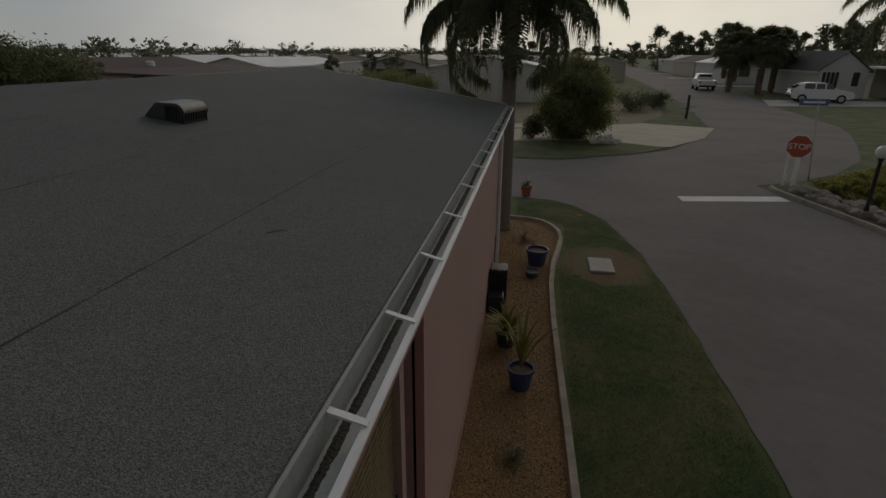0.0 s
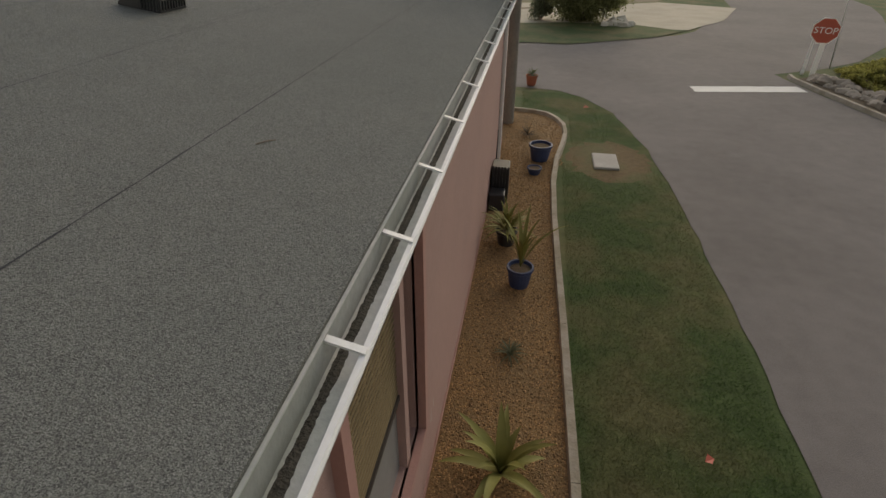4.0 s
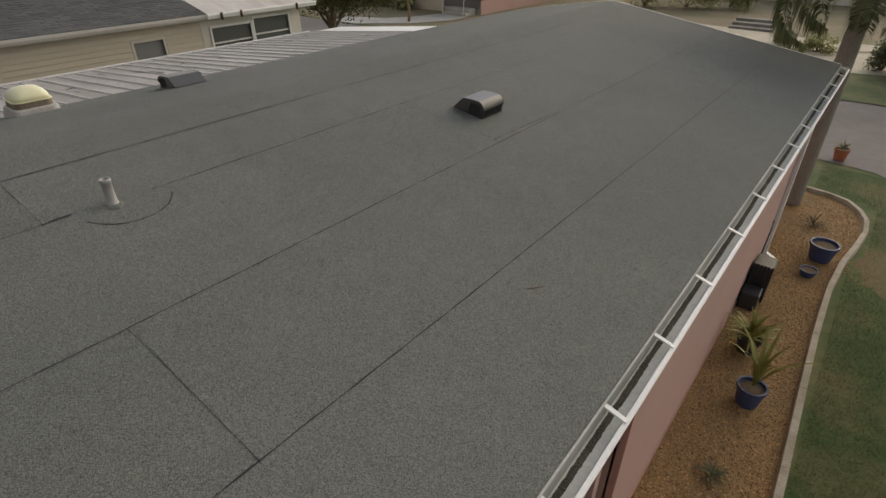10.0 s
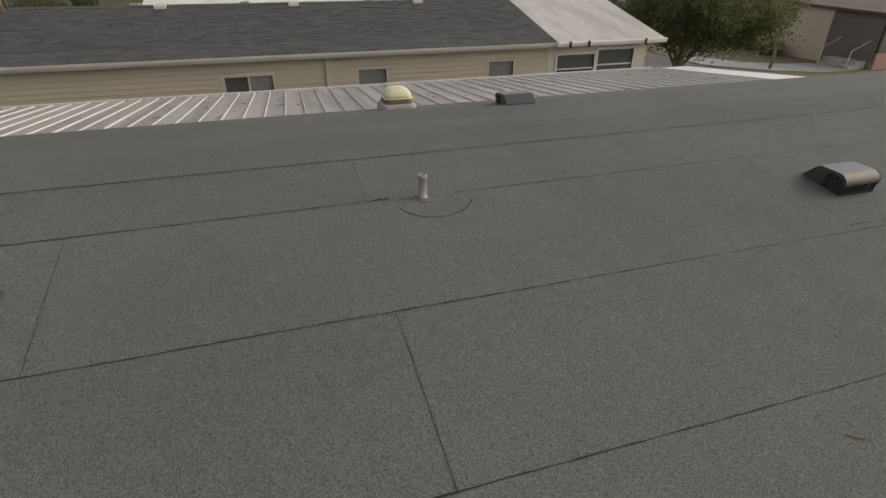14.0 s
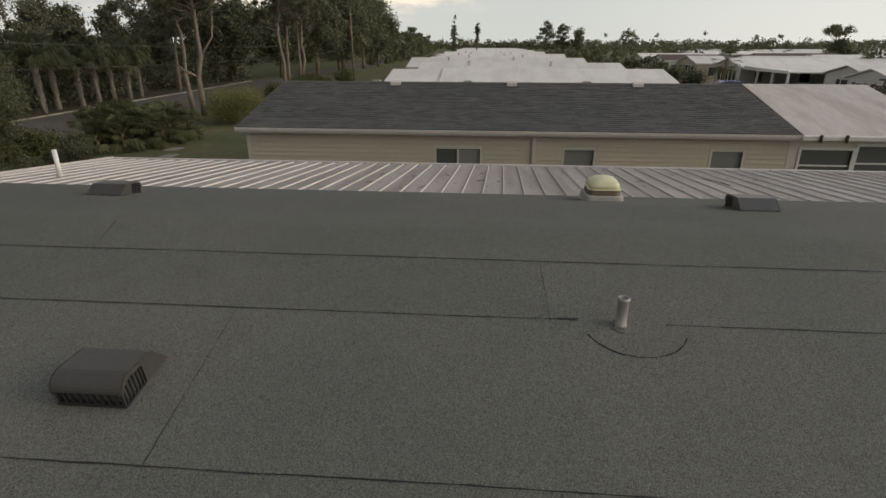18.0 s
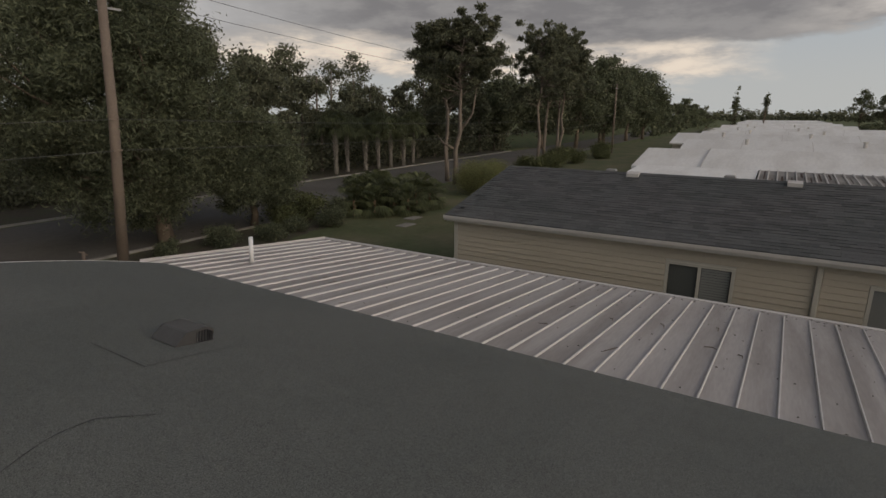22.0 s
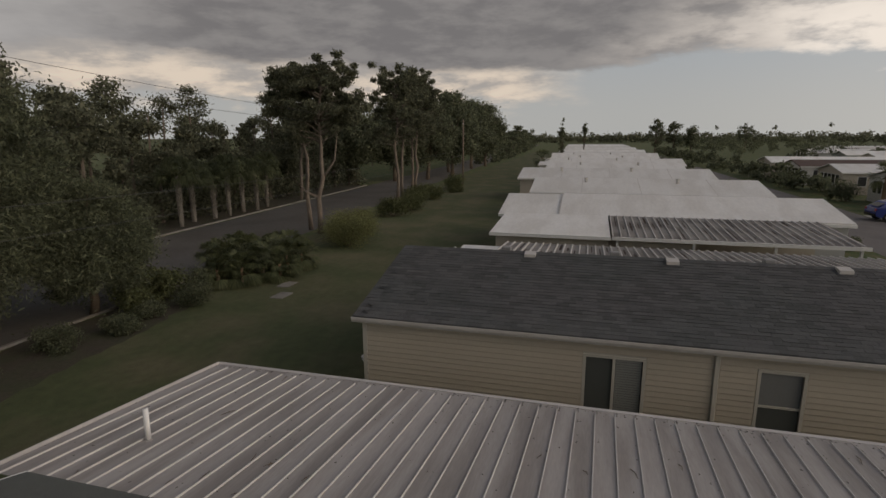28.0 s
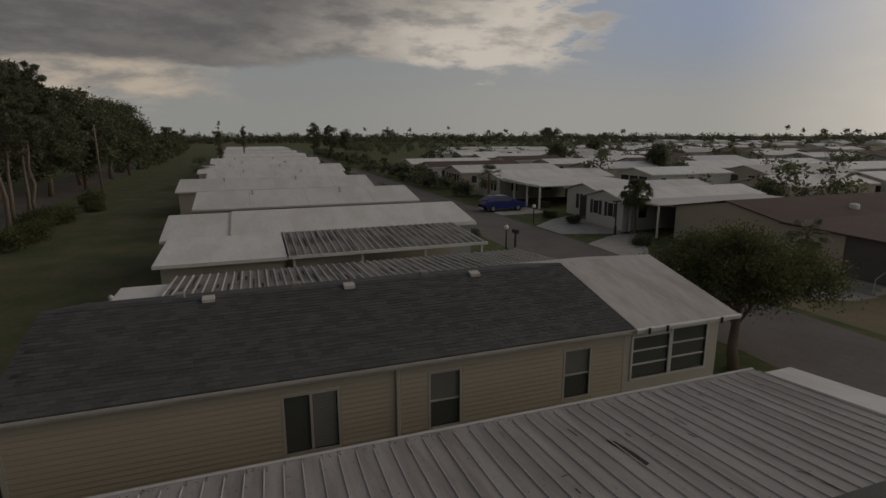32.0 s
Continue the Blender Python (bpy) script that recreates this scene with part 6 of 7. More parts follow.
pole_x, pole_y = -11.85, -17.3
up = thing("utility_pole", (pole_x, pole_y, 0), "weathered leaning wooden utility pole", "utility pole", "utility poles")
part("pole", B().tube([(pole_x + 0.30, pole_y, -0.1), (pole_x - 0.05, pole_y, 4.5), (pole_x - 0.28, pole_y, 9.3)], [0.17, 0.15, 0.12], 12), M["wood_pole"], up, smooth=True)
part("arm", B().box(pole_x - 0.75, pole_x - 0.2, pole_y - 0.03, pole_y + 0.03, 8.05, 8.11), M["lead"], up)
part("arm", B().box(pole_x - 0.24, pole_x + 0.45, pole_y - 0.03, pole_y + 0.03, 8.55, 8.61), M["lead"], up)
for z in (4.85, 3.9):
    part("bracket", B().box(pole_x - 0.13, pole_x + 0.13, pole_y + 0.10, pole_y + 0.17, z - 0.03, z + 0.03), M["wood_pole"], up)
up2 = thing("utility_pole", (-76, -18.4, 0), "far weathered utility pole beside the road", "utility pole", "utility poles")
part("pole", B().tube([(-76, -18.4, -0.1), (-76.1, -18.4, 8.9)], [0.13, 0.09], 10), M["wood_pole"], up2, smooth=True)
part("arm", B().box(-76.6, -75.6, -18.45, -18.35, 8.3, 8.4), M["lead"], up2)
def wire(p, q, sag, label, m="wire"):
    pts = [Vector(p).lerp(Vector(q), i / 16) - Vector((0, 0, sag * 4 * (i / 16) * (1 - i / 16))) for i in range(17)]
    solo("overhead_wire", B().tube(pts, [0.008] * 17, 5), M[m], label, "wire", "overhead wires")
for z, z2, s in ((4.85, 5.0, 0.5), (3.9, 4.2, 0.5), (9.1, 8.8, 1.0), (8.5, 8.35, 1.0)):
    wire((pole_x - 0.2, pole_y + 0.14, z), (-76, -18.3, z2), s, "thin wire slung between the utility poles", "grey_wire" if z < 6 else "wire")
    wire((pole_x - 0.2, pole_y + 0.14, z), (45, -16.5, z2), s, "thin wire running past the palm", "grey_wire" if z < 6 else "wire")
stake = thing("fence_stake", (-9.8, -15.9, 0), "broken grey wooden stake with a leaning stick", "stake")
part("post", B().tube([(0, 0, 0), (-0.06, 0, 1.25)], [0.05, 0.045], 7), M["wood_pole"], stake, local=True)
part("stick", B().tube([(0.55, 0.3, 0.02), (0.1, 0.05, 0.28)], [0.025, 0.02], 6), M["wood_pole"], stake, local=True)
part("top", B().tube([(-0.16, 0, 1.12), (0.05, 0, 1.27)], [0.025, 0.02], 6), M["wood_pole"], stake, local=True)
pine((-36.6, -19.5), 11.0, 6.2, 2.5, "tall slash pine with a pale forked trunk", 31, 90, 20000, 0.19, (-0.5, 0.4), True)
pine((-37.8, -20.9), 10.8, 6.0, 2.3, "tall slash pine leaning beside its neighbour", 32, 75, 16000, 0.17, (-1.0, -0.9))
for i, (x, y, h) in enumerate(((-52.5, -19.6, 11.9), (-58.6, -21.2, 12.3), (-63.6, -21.2, 12.9), (-65.4, -22.4, 12.5), (-54.8, -31.5, 11.5))):
    pine((x, y), h, h * 0.45, 2.6, "tall slash pine with a bare trunk by the road", 40 + i, 80, 12000, 0.18, (0.5 - 0.3 * i, 0.3), leaf=0.2)
bush((-25.7, -17.2), 1.9, 1.8, "dark undergrowth inside the palmetto thicket", 51, 5000, 0.12, "leaf", stretch=1.25)
rp = random.Random(62)
for i in range(15):
    a_, q_ = i * 2.4, 0.35 + 1.75 * math.sqrt((i + 0.5) / 15)
    fan_palm((-25.6 + 1.25 * q_ * math.cos(a_), -17.1 + 0.95 * q_ * math.sin(a_)), 1.45 - 0.32 * q_ + rp.uniform(-0.15, 0.2), 1.05, "saw palmetto with spiky blue-green fan leaves", 60 + i, 0.07, False, "palmettos on the lawn's edge", 26, 0.028)
for x, y, r, h in ((-45.5, -17.3, 1.4, 1.8), (-49, -17.0, 1.4, 1.9), (-53.5, -18.0, 1.5, 2.2), (-58.5, -17.6, 1.3, 1.7), (-21.0, -18.6, 1.3, 1.5), (-19.2, -18.2, 1.0, 1.1), (-70, -18.2, 1.5, 1.9), (-66, -17, 1.0, 1.1)):
    bush((x, y), r, h, "tall green shrub on the grass verge", int(-x * 7), 2600, 0.13, group="shrubs on the verge")
for k_, (x, y, r, h) in enumerate(((-33.0, -15.6, 1.6, 2.5), (-35.4, -16.6, 1.5, 2.2))):
    bush((x, y), r, h, "feathery light green shrub beside the lawn", 300 + k_, 9000, 0.075, "fresh_leaf", "shrubs on the verge")
for k_, (x, y, r, h) in enumerate(((-20.4, -16.6, 0.9, 1.0), (-18.9, -17.3, 0.8, 0.8), (-17.2, -16.9, 0.7, 0.7), (-15.6, -17.6, 0.8, 0.9), (-21.9, -17.6, 1.0, 1.2), (-13.4, -17.9, 0.6, 0.6))):
    bush((x, y), r, h, "straggly scrub growing along the road's edge", 310 + k_, 2600, 0.07, "leaf", "scrub along the road")
for x, y in ((-24.2, -14.6), (-22.6, -13.9)):
    solo("paving_slab", B().box(x - 0.45, x + 0.45, y - 0.3, y + 0.3, 0.0, 0.03, 0.01), M["old_kerb"], "weathered concrete slab lying in the lawn", "slab", "slabs in the lawn")
palm0 = None
for i, (x, y) in enumerate(((-36.6, -31.2), (-38.9, -32.0), (-40.9, -31.6), (-42.4, -31.3), (-44.6, -31.5), (-46.3, -31.2), (-48.7, -31.7))):
    if palm0 is None:
        palm0 = fan_palm((x, y), 3.9, 1.9, "cabbage palm with a pale trunk at the edge of the wood", 71, 0.14, True, "cabbage palms across the road", 52, 0.03, 0.5, "grey_trunk")
    else:
        copy_thing(palm0, pose(x, y, -0.3 * (i % 3), 0, 0, 50 * i))
for i, (x, y, h, rx) in enumerate(((-84, -26, 13.0, 5), (-92, -24, 13.8, 5.5), (-101, -27, 14.2, 6), (-112, -25, 13.6, 5.5), (-122, -24, 13.2, 5), (-80, -30, 10, 5), (-73, -33.5, 9.5, 4))):
    broad_tree((x, y), h, rx, rx * 0.8, 2.5, "big rounded dark tree beyond the bend", 80 + i, 110, 16000, 0.30, 0.3, "leaf", "big trees at the bend", clump=(0.8, 1.6))


def wood(name, spots, seed, label, leaf=0.42, per=1500, leaf_m="pine_leaf"):
    """A stand of trees that cannot be told apart: trunks and crowns."""
    rng, ng = random.Random(seed), np.random.default_rng(seed)
    trunks, cen, rad = B(), [], []
    for x, y, h in spots:
        lean = rng.uniform(-0.6, 0.6)
        trunks.tube([(x, y, -0.1), (x + lean * 0.4, y, h * 0.5), (x + lean, y, h * 0.92)], [0.16, 0.12, 0.05], 5)
        for _ in range(4):
            cen.append((x + rng.uniform(-2, 2), y + rng.uniform(-1.5, 1.5), rng.uniform(0.4, 0.35 * h))); rad.append(rng.uniform(0.9, 1.5))
        for _ in range(13):
            f = rng.random() ** 0.7
            s = 0.35 + 1.9 * math.sin(math.pi * min(1, 0.18 + 0.8 * f)) * (h / 10)
            cen.append((x + rng.uniform(-s, s), y + rng.uniform(-s, s), h * (0.28 + 0.72 * f))); rad.append(rng.uniform(0.6, 1.25) * h / 10)
    solo(name + "_trunks", trunks, M["pine_bark"], "bare trunks inside the dark wood", "tree trunks", kind="stuff")
    tagged(new(name, quads(name, leaves(ng, cen, rad, per * len(spots), leaf), M[leaf_m])), label, "wood", kind="stuff")


rw = random.Random(77)
near = [(x + rw.uniform(-2, 2), -34.5 - rw.random() * 9, rw.uniform(8.3, 10.6) + (2.8 if x > -24 else -2.4 if -58 < x < -46 else 0)) for x in np.arange(-74, 16, 2.1)] + [(x, -33.5 - rw.random() * 2, rw.uniform(3.5, 5.5)) for x in np.arange(-72, 14, 3.4)]
wood("pine_wood", [q for q in near if q[0] < -24], 5, "dense dark pine wood behind the road", 0.24, 2800)
wood("roadside_wood", [q for q in near if q[0] >= -24], 8, "dense tall dark trees across the road", 0.14, 5400)
far_w = [(x + rw.uniform(-2, 2), -46 - rw.random() * 16 + min(0, (x + 70) * 0.03), rw.uniform(10.5, 13.2) + (2.5 if x > -24 else -3.2 if -92 < x < -62 else 0)) for x in np.arange(-300, 40, 4.0)]
wood("pine_wood_deep", [q for q in far_w if q[0] < -95], 6, "tall dark pines deep in the wood", 0.45, 1100)
wood("pine_wood_behind", [q for q in far_w if q[0] >= -95], 16, "tall dark pines behind the roadside trees", 0.22, 2700)
edge_w = [(x + rw.uniform(-3, 3), -33 - abs(x + 75) * 0.10 - rw.random() * 8, rw.uniform(8, 12)) for x in np.arange(-400, -126, 6)] + [(x, -24 - abs(x + 130) * 0.04 - rw.random() * 4, rw.uniform(6, 10)) for x in np.arange(-330, -130, 9)]
wood("pine_wood_bend", edge_w, 7, "dark trees lining the road past the bend", 0.55, 900, "leaf")

# distant treeline and trees among the homes
ng = np.random.default_rng(9)
rh = random.Random(14)
cen, rad = [], []
for ring, (dist, hgt) in enumerate(((540, 8), (600, 10), (690, 12))):
    a = -0.35
    while a < 3.3:
        x, y = dist * math.cos(a), dist * math.sin(a)
        h = hgt * rh.uniform(0.75, 1.15)
        for _ in range(3):
            cen.append((x + rh.uniform(-4, 4), y + rh.uniform(-4, 4), h * rh.uniform(0.1, 0.66))); rad.append(rh.uniform(2.6, 4.2))
        if rh.random() < 0.05:
            cen.append((x, y, h * 1.25)); rad.append(2.2)
        a += 7.5 / dist
tagged(new("backdrop", quads("backdrop", leaves(ng, cen, rad, 85000, 1.7, 0.8, 1.3), M["pine_leaf"])), "low dark treeline along the horizon", "treeline", kind="backdrop")
cen, rad = [], []
for i in range(230):
    x, y = -30 - rh.random() * 300, rh.choice((45, 46, 63, 80, 104, 118, 140, 172, 215, 300, 380)) + rh.uniform(-4, 4)
    h = rh.uniform(2.5, 6.5)
    for _ in range(5):
        cen.append((x + rh.uniform(-1.6, 1.6), y + rh.uniform(-1.6, 1.6), h * rh.uniform(0.3, 0.9))); rad.append(rh.uniform(0.7, 1.4))
for i in range(130):
    x = -66 - 1.25 * i + rh.uniform(-1, 1)
    y, h = (rh.uniform(11.6, 13.8), rh.uniform(1.2, 2.6)) if i % 2 else (rh.uniform(22.2, 24.8), rh.uniform(1.5, 3.6))
    for _ in range(4):
        cen.append((x + rh.uniform(-0.9, 0.9), y + rh.uniform(-0.7, 0.7), h * rh.uniform(0.25, 0.85))); rad.append(rh.uniform(0.4, 0.9))
tagged(new("garden_trees", quads("garden_trees", leaves(ng, cen, rad, 90000, 0.34), M["leaf"])), "small dark garden trees between the far homes", "garden trees", kind="stuff")
for i, (x, y, h, rx, z0) in enumerate(((-123, -7.3, 10.2, 0.55, 2.0), (-152, -3.0, 9.8, 0.45, 4.5), (-182, 18, 11.4, 2.6, 3.0), (-183, 23.5, 10.8, 3.0, 3.5), (-181, 28, 9.6, 2.2, 3.0), (-174, 101, 10.0, 4.4, 7.2), (-75, 62, 6.2, 1.9, 2.4), (-250, 60, 11, 4, 4.0), (-112, 66, 5.6, 2.2, 2.2), (-140, 96, 7.0, 2.4, 3.2))):
    broad_tree((x, y), h, rx, rx, z0, "dark tree standing above the far roofs", 130 + i, 44, 700 if rx < 1 else 2600, 0.30, 0.15, "leaf", "trees above the far roofs", clump=(0.25, 0.6) if rx < 1 else (0.5, 1.0))
broad_tree((-15.3, 12.9), 4.15, 3.2, 2.8, 1.75, "low spreading green tree beside the porch", 15, 170, 46000, 0.070, 0.17, "shrub_leaf", centre=(-17.3, 15.1), clump=(0.35, 0.75))


# ---- in front: garden bed, verge, crossing ----
feather_palm((-0.15, 11.2), 4.45, 2.45, "queen palm with drooping feather fronds by the home's end", 5, 36)
feather_palm((11.5, 17.9), 5.0, 2.9, "queen palm overhanging the corner of the street", 6, 30)


def clay_pot(name, x, y, r, h, m, label, soil=True):
    t = thing(name, (x, y, 0.03), label, "plant pot", "pots in the gravel bed")
    part("pot", B().lathe(0, 0, [(r * 0.72, 0.0), (r * 0.80, h * 0.15), (r * 0.95, h * 0.8), (r * 1.06, h * 0.86), (r * 1.06, h), (r * 0.92, h), (r * 0.88, h * 0.85), (r * 0.8, h * 0.84)], 20), M[m], t, local=True, smooth=False)
    part("soil", B().lathe(0, 0, [(r * 0.86, h * 0.84), (r * 0.6, h * 0.88), (0.01, h * 0.89)], 14), M["mulch"], t, local=True)
    return t


def blade_plant(x, y, z, n, ln, w, spread, m, label, seed, name="strap_leaf_plant"):
    """Long pointed leaves that arch out of one root."""
    rng = random.Random(seed)
    t = thing(name, (x, y, z), label, "plant", "plants in the gravel bed")
    for i in range(n):
        az, el = i * 2.4 + rng.uniform(-0.3, 0.3), rng.uniform(*spread)
        l_ = ln * rng.uniform(0.7, 1.1)
        p, pts = Vector((0, 0, 0.02)), []
        for k in range(8):
            pts.append(p.copy())
            e = el - 1.1 * (k / 7) ** 1.6
            p = p + Vector((math.cos(az) * math.cos(e), math.sin(az) * math.cos(e), math.sin(e))) * l_ / 7
        sd = Vector((-math.sin(az), math.cos(az), 0))
        b = B()
        wid = [w * v for v in (0.35, 0.7, 0.95, 1.0, 0.9, 0.68, 0.4, 0.04)]
        v = []
        for q, ww in zip(pts, wid):
            v += [q - sd * ww / 2 + Vector((0, 0, ww * 0.16)), q, q + sd * ww / 2 + Vector((0, 0, ww * 0.16))]
        b.add(v, [(3 * k + a, 3 * k + a + 1, 3 * k + a + 4, 3 * k + a + 3) for k in range(7) for a in (0, 1)])
        part("leaf", b, M[m], t, local=True, smooth=True)
    return t


clay_pot("blue_pot", 0.42, 5.22, 0.15, 0.27, "blue_pot", "glazed dark blue flower pot in the gravel")
blade_plant(0.42, 5.22, 0.27, 12, 0.75, 0.045, (1.15, 1.5), "yellow_leaf", "upright yellow-green spiky plant in a blue pot", 3)
clay_pot("dark_pot", 0.20, 6.15, 0.14, 0.22, "black_plastic", "black plastic pot beside the pink wall")
blade_plant(0.20, 6.15, 0.22, 62, 0.46, 0.038, (0.1, 1.45), "yellow_leaf", "bushy green strap-leaved plant in a black pot", 4)
clay_pot("blue_pot", 0.60, 9.2, 0.20, 0.30, "blue_pot", "wide glazed blue pot near the bed's end")
clay_pot("blue_pot", 0.52, 8.55, 0.12, 0.12, "blue_pot", "small low blue bowl in the gravel")
blade_plant(0.40, 2.62, 0.03, 20, 0.58, 0.085, (0.35, 1.40), "yellow_leaf", "yellow-green broad-leaved lily in the gravel", 5)
blade_plant(0.39, 3.98, 0.03, 46, 0.20, 0.014, (0.1, 1.4), "leaf", "small dark tufted grass in the gravel", 6, "grass_tuft")
blade_plant(0.34, 10.4, 0.03, 30, 0.28, 0.02, (0.1, 1.2), "mulch", "withered brown tuft in the gravel", 7, "grass_tuft")
clay_pot("terracotta_pot", 0.30, 14.35, 0.15, 0.26, "terracotta", "red clay pot at the lawn's edge")
blade_plant(0.30, 14.35, 0.26, 26, 0.30, 0.03, (0.2, 1.4), "leaf", "dark leafy plant in the red clay pot", 8)
crate = thing("slatted_crate", (0.0, 7.55, 0.03), "black slatted plastic crate against the pink wall", "crate")
for i in range(6):
    part("slat", B().box(-0.12 + i * 0.045, -0.09 + i * 0.045, 7.35, 7.38, 0.03, 0.62, 0.004), M["black_plastic"], crate)
part("body", B().box(-0.13, 0.13, 7.38, 7.75, 0.03, 0.58, 0.015), M["black_plastic"], crate)
part("bin", B().box(-0.13, 0.10, 7.05, 7.32, 0.03, 0.30, 0.015), M["black_plastic"], crate)
solo("cable", B().tube([(-0.14, 8.6, 0.75), (-0.12, 8.3, 0.72), (-0.11, 8.0, 0.5), (-0.12, 7.8, 0.25), (-0.12, 7.7, 0.05)], [0.009] * 5, 6), M["wire"], "black cable hanging down the stucco wall", "cable")

# grass blades near the home and along the verge
ng = np.random.default_rng(33)
k = 170000
gx, gy = ng.uniform(0.1, 2.85, k), np.where(ng.random(k) < 0.72, 2.4 - ng.exponential(1.0, k) * (ng.random(k) < 0.35) + 11.4 * ng.random(k) ** 1.35, ng.uniform(-9.0, 2.5, k))
ok = (gx < np.interp(gy, (0, 7.9, 10.1, 12.3, 13.5, 14.0), (2.80, 2.76, 2.6, 2.14, 1.52, 0.95)) + ng.normal(0, 0.03, k)) & ~(((gx - 1.85) / 0.78) ** 2 + ((gy - 9.4) / 1.05) ** 2 < ng.uniform(0.36, 1.5, k)) & ~((gy > 9.2) & (gy < 11.9) & (gx < 1.2)) & ((gx > 1.0) | (gy > 12.1))
gx, gy = gx[ok], gy[ok]
k = len(gx)
a = ng.uniform(0, 6.28, k); hgt = ng.uniform(0.012, 0.032, k); w = 0.0024
lean = ng.normal(0, 0.025, (k, 2))
p0 = np.stack((gx + np.cos(a) * w, gy + np.sin(a) * w, np.zeros(k)), 1)
p1 = np.stack((gx - np.cos(a) * w, gy - np.sin(a) * w, np.zeros(k)), 1)
p2 = np.stack((gx + lean[:, 0], gy + lean[:, 1], hgt), 1)
M["blade"] = mat("grass_blades", (0.078, 0.126, 0.036), 0.9, 0.3, 0.9, 6, 0, island=0.3, other=(0.140, 0.130, 0.058), leafy=0.5)
tagged(new("grass", quads("grass", np.stack((p0, p1, p2), 1).reshape(-1, 3), M["blade"], 3)), "short mown grass blades on the verge", "grass", kind="stuff")
solo("fallen_leaf", B().add([(2.02, 3.0, 0.06), (2.07, 2.98, 0.07), (2.10, 3.04, 0.06), (2.05, 3.07, 0.075)], [(0, 1, 2, 3)]), M["red_sign"], "small red fallen leaf on the grass", "leaf")

solo("fallen_leaf", B().add([(1.55, 12.55, 0.03), (1.64, 12.50, 0.05), (1.70, 12.60, 0.035), (1.60, 12.68, 0.055)], [(0, 1, 2, 3)]), M["terracotta"], "orange fallen palm leaf scrap on the grass", "leaf")

# crossing: stop sign and its neighbours
ss = thing("stop_sign", (8.16, 16.95, 0), "red octagonal stop sign on a flat white post", "road sign")
fx, fy, fz, rr_ = 8.08, 16.90, 1.20, 0.355
turn = radians(-16)
def face(b, r, y0, y1, c=0.0):
    pts = [(r * math.cos(radians(22.5 + 45 * i)), r * math.sin(radians(22.5 + 45 * i))) for i in range(8)]
    return b.prism([(p, y0, q) for p, q in pts], (0, y1 - y0, 0))
plate = part("plate", face(B(), rr_, 0, 0.004), M["sign_white"], ss, "white-edged octagon", local=True)
part("red_field", face(B(), rr_ * 0.93, -0.004, -0.0005), M["red_sign"], plate, local=True)
plate.location, plate.rotation_euler = (fx - 8.16, fy - 16.95, fz), Euler((0, 0, turn))
txt = bpy.data.curves.new("lettering", "FONT")
txt.body, txt.size, txt.align_x, txt.align_y, txt.extrude = "STOP", 0.235, "CENTER", "CENTER", 0.001
txt.materials.append(M["sign_white"])
lo_ = new("lettering", txt)
lo_.parent = plate
lo_.location, lo_.rotation_euler = (0, -0.008, 0), Euler((radians(90), 0, 0))
part("post", B().box(-0.07, 0.07, 0.012, 0.035, -0.05, 1.36, 0.004), M["sign_white"], ss, local=True)
sl_ = thing("path_light", (7.92, 17.05, 0), "short white post with a small solar lamp", "lamp")
part("post", B().lathe(0, 0, [(0.05, -0.05), (0.05, 0.10), (0.036, 0.13), (0.034, 1.02), (0.02, 1.08)], 10), M["white_paint"], sl_, local=True, smooth=True)
part("lamp", B().lathe(0, 0, [(0.05, 1.05), (0.085, 1.08), (0.085, 1.14), (0.05, 1.19)], 12), M["black_plastic"], sl_, local=True)
part("reflector", B().box(-0.04, 0.04, -0.04, -0.03, 0.18, 0.42, 0.004), M["sign_white"], sl_, local=True)
st = thing("street_sign", (9.15, 18.0, 0), "slim grey pole with a blue street-name blade", "road sign")
part("pole", B().tube([(-0.1, 0, 0), (-0.34, 0, 2.5)], [0.022, 0.020], 10), M["fascia"], st, local=True, smooth=True)
bl = part("blade", B().box(-0.86, -0.06, -0.012, 0.012, 2.28, 2.48, 0.005), M["blue_sign"], st, "blue blade with an unreadable white name", local=True)
part("name_bar", B().box(-0.76, -0.16, -0.016, -0.0125, 2.35, 2.41), M["sign_white"], bl, local=True)
gl = thing("globe_lamp", (8.46, 13.75, 0), "dark lamp post with an opal globe in the rock bed", "lamp post", "globe lamps")
part("base", B().box(-0.12, 0.12, -0.12, 0.12, 0, 0.18, 0.02), M["stone"], gl, local=True)
part("post", B().lathe(0, 0, [(0.06, 0.18), (0.045, 0.3), (0.04, 1.38), (0.07, 1.42), (0.07, 1.46)], 12), M["black_plastic"], gl, local=True, smooth=True)
part("globe", B().lathe(0, 0, [(0.06, 1.46)] + [(0.15 * math.sin(a), 1.60 - 0.15 * math.cos(a)) for a in np.linspace(0.5, 3.1, 9)], 16), M["globe"], gl, local=True, smooth=True)
rng_r = random.Random(8)
bed_r = [(8.3, 13.0), (7.75, 15.1), (7.5, 16.4), (8.2, 16.8), (10.5, 16.5), (12.5, 15.5), (12.5, 9.5), (8.65, 10)]
solo("rock_bed", sheet(bed_r, 0.02, 0.03, 0.5), M["mulch"], "dark soil bed held by rocks at the corner", "soil bed", kind="structure")
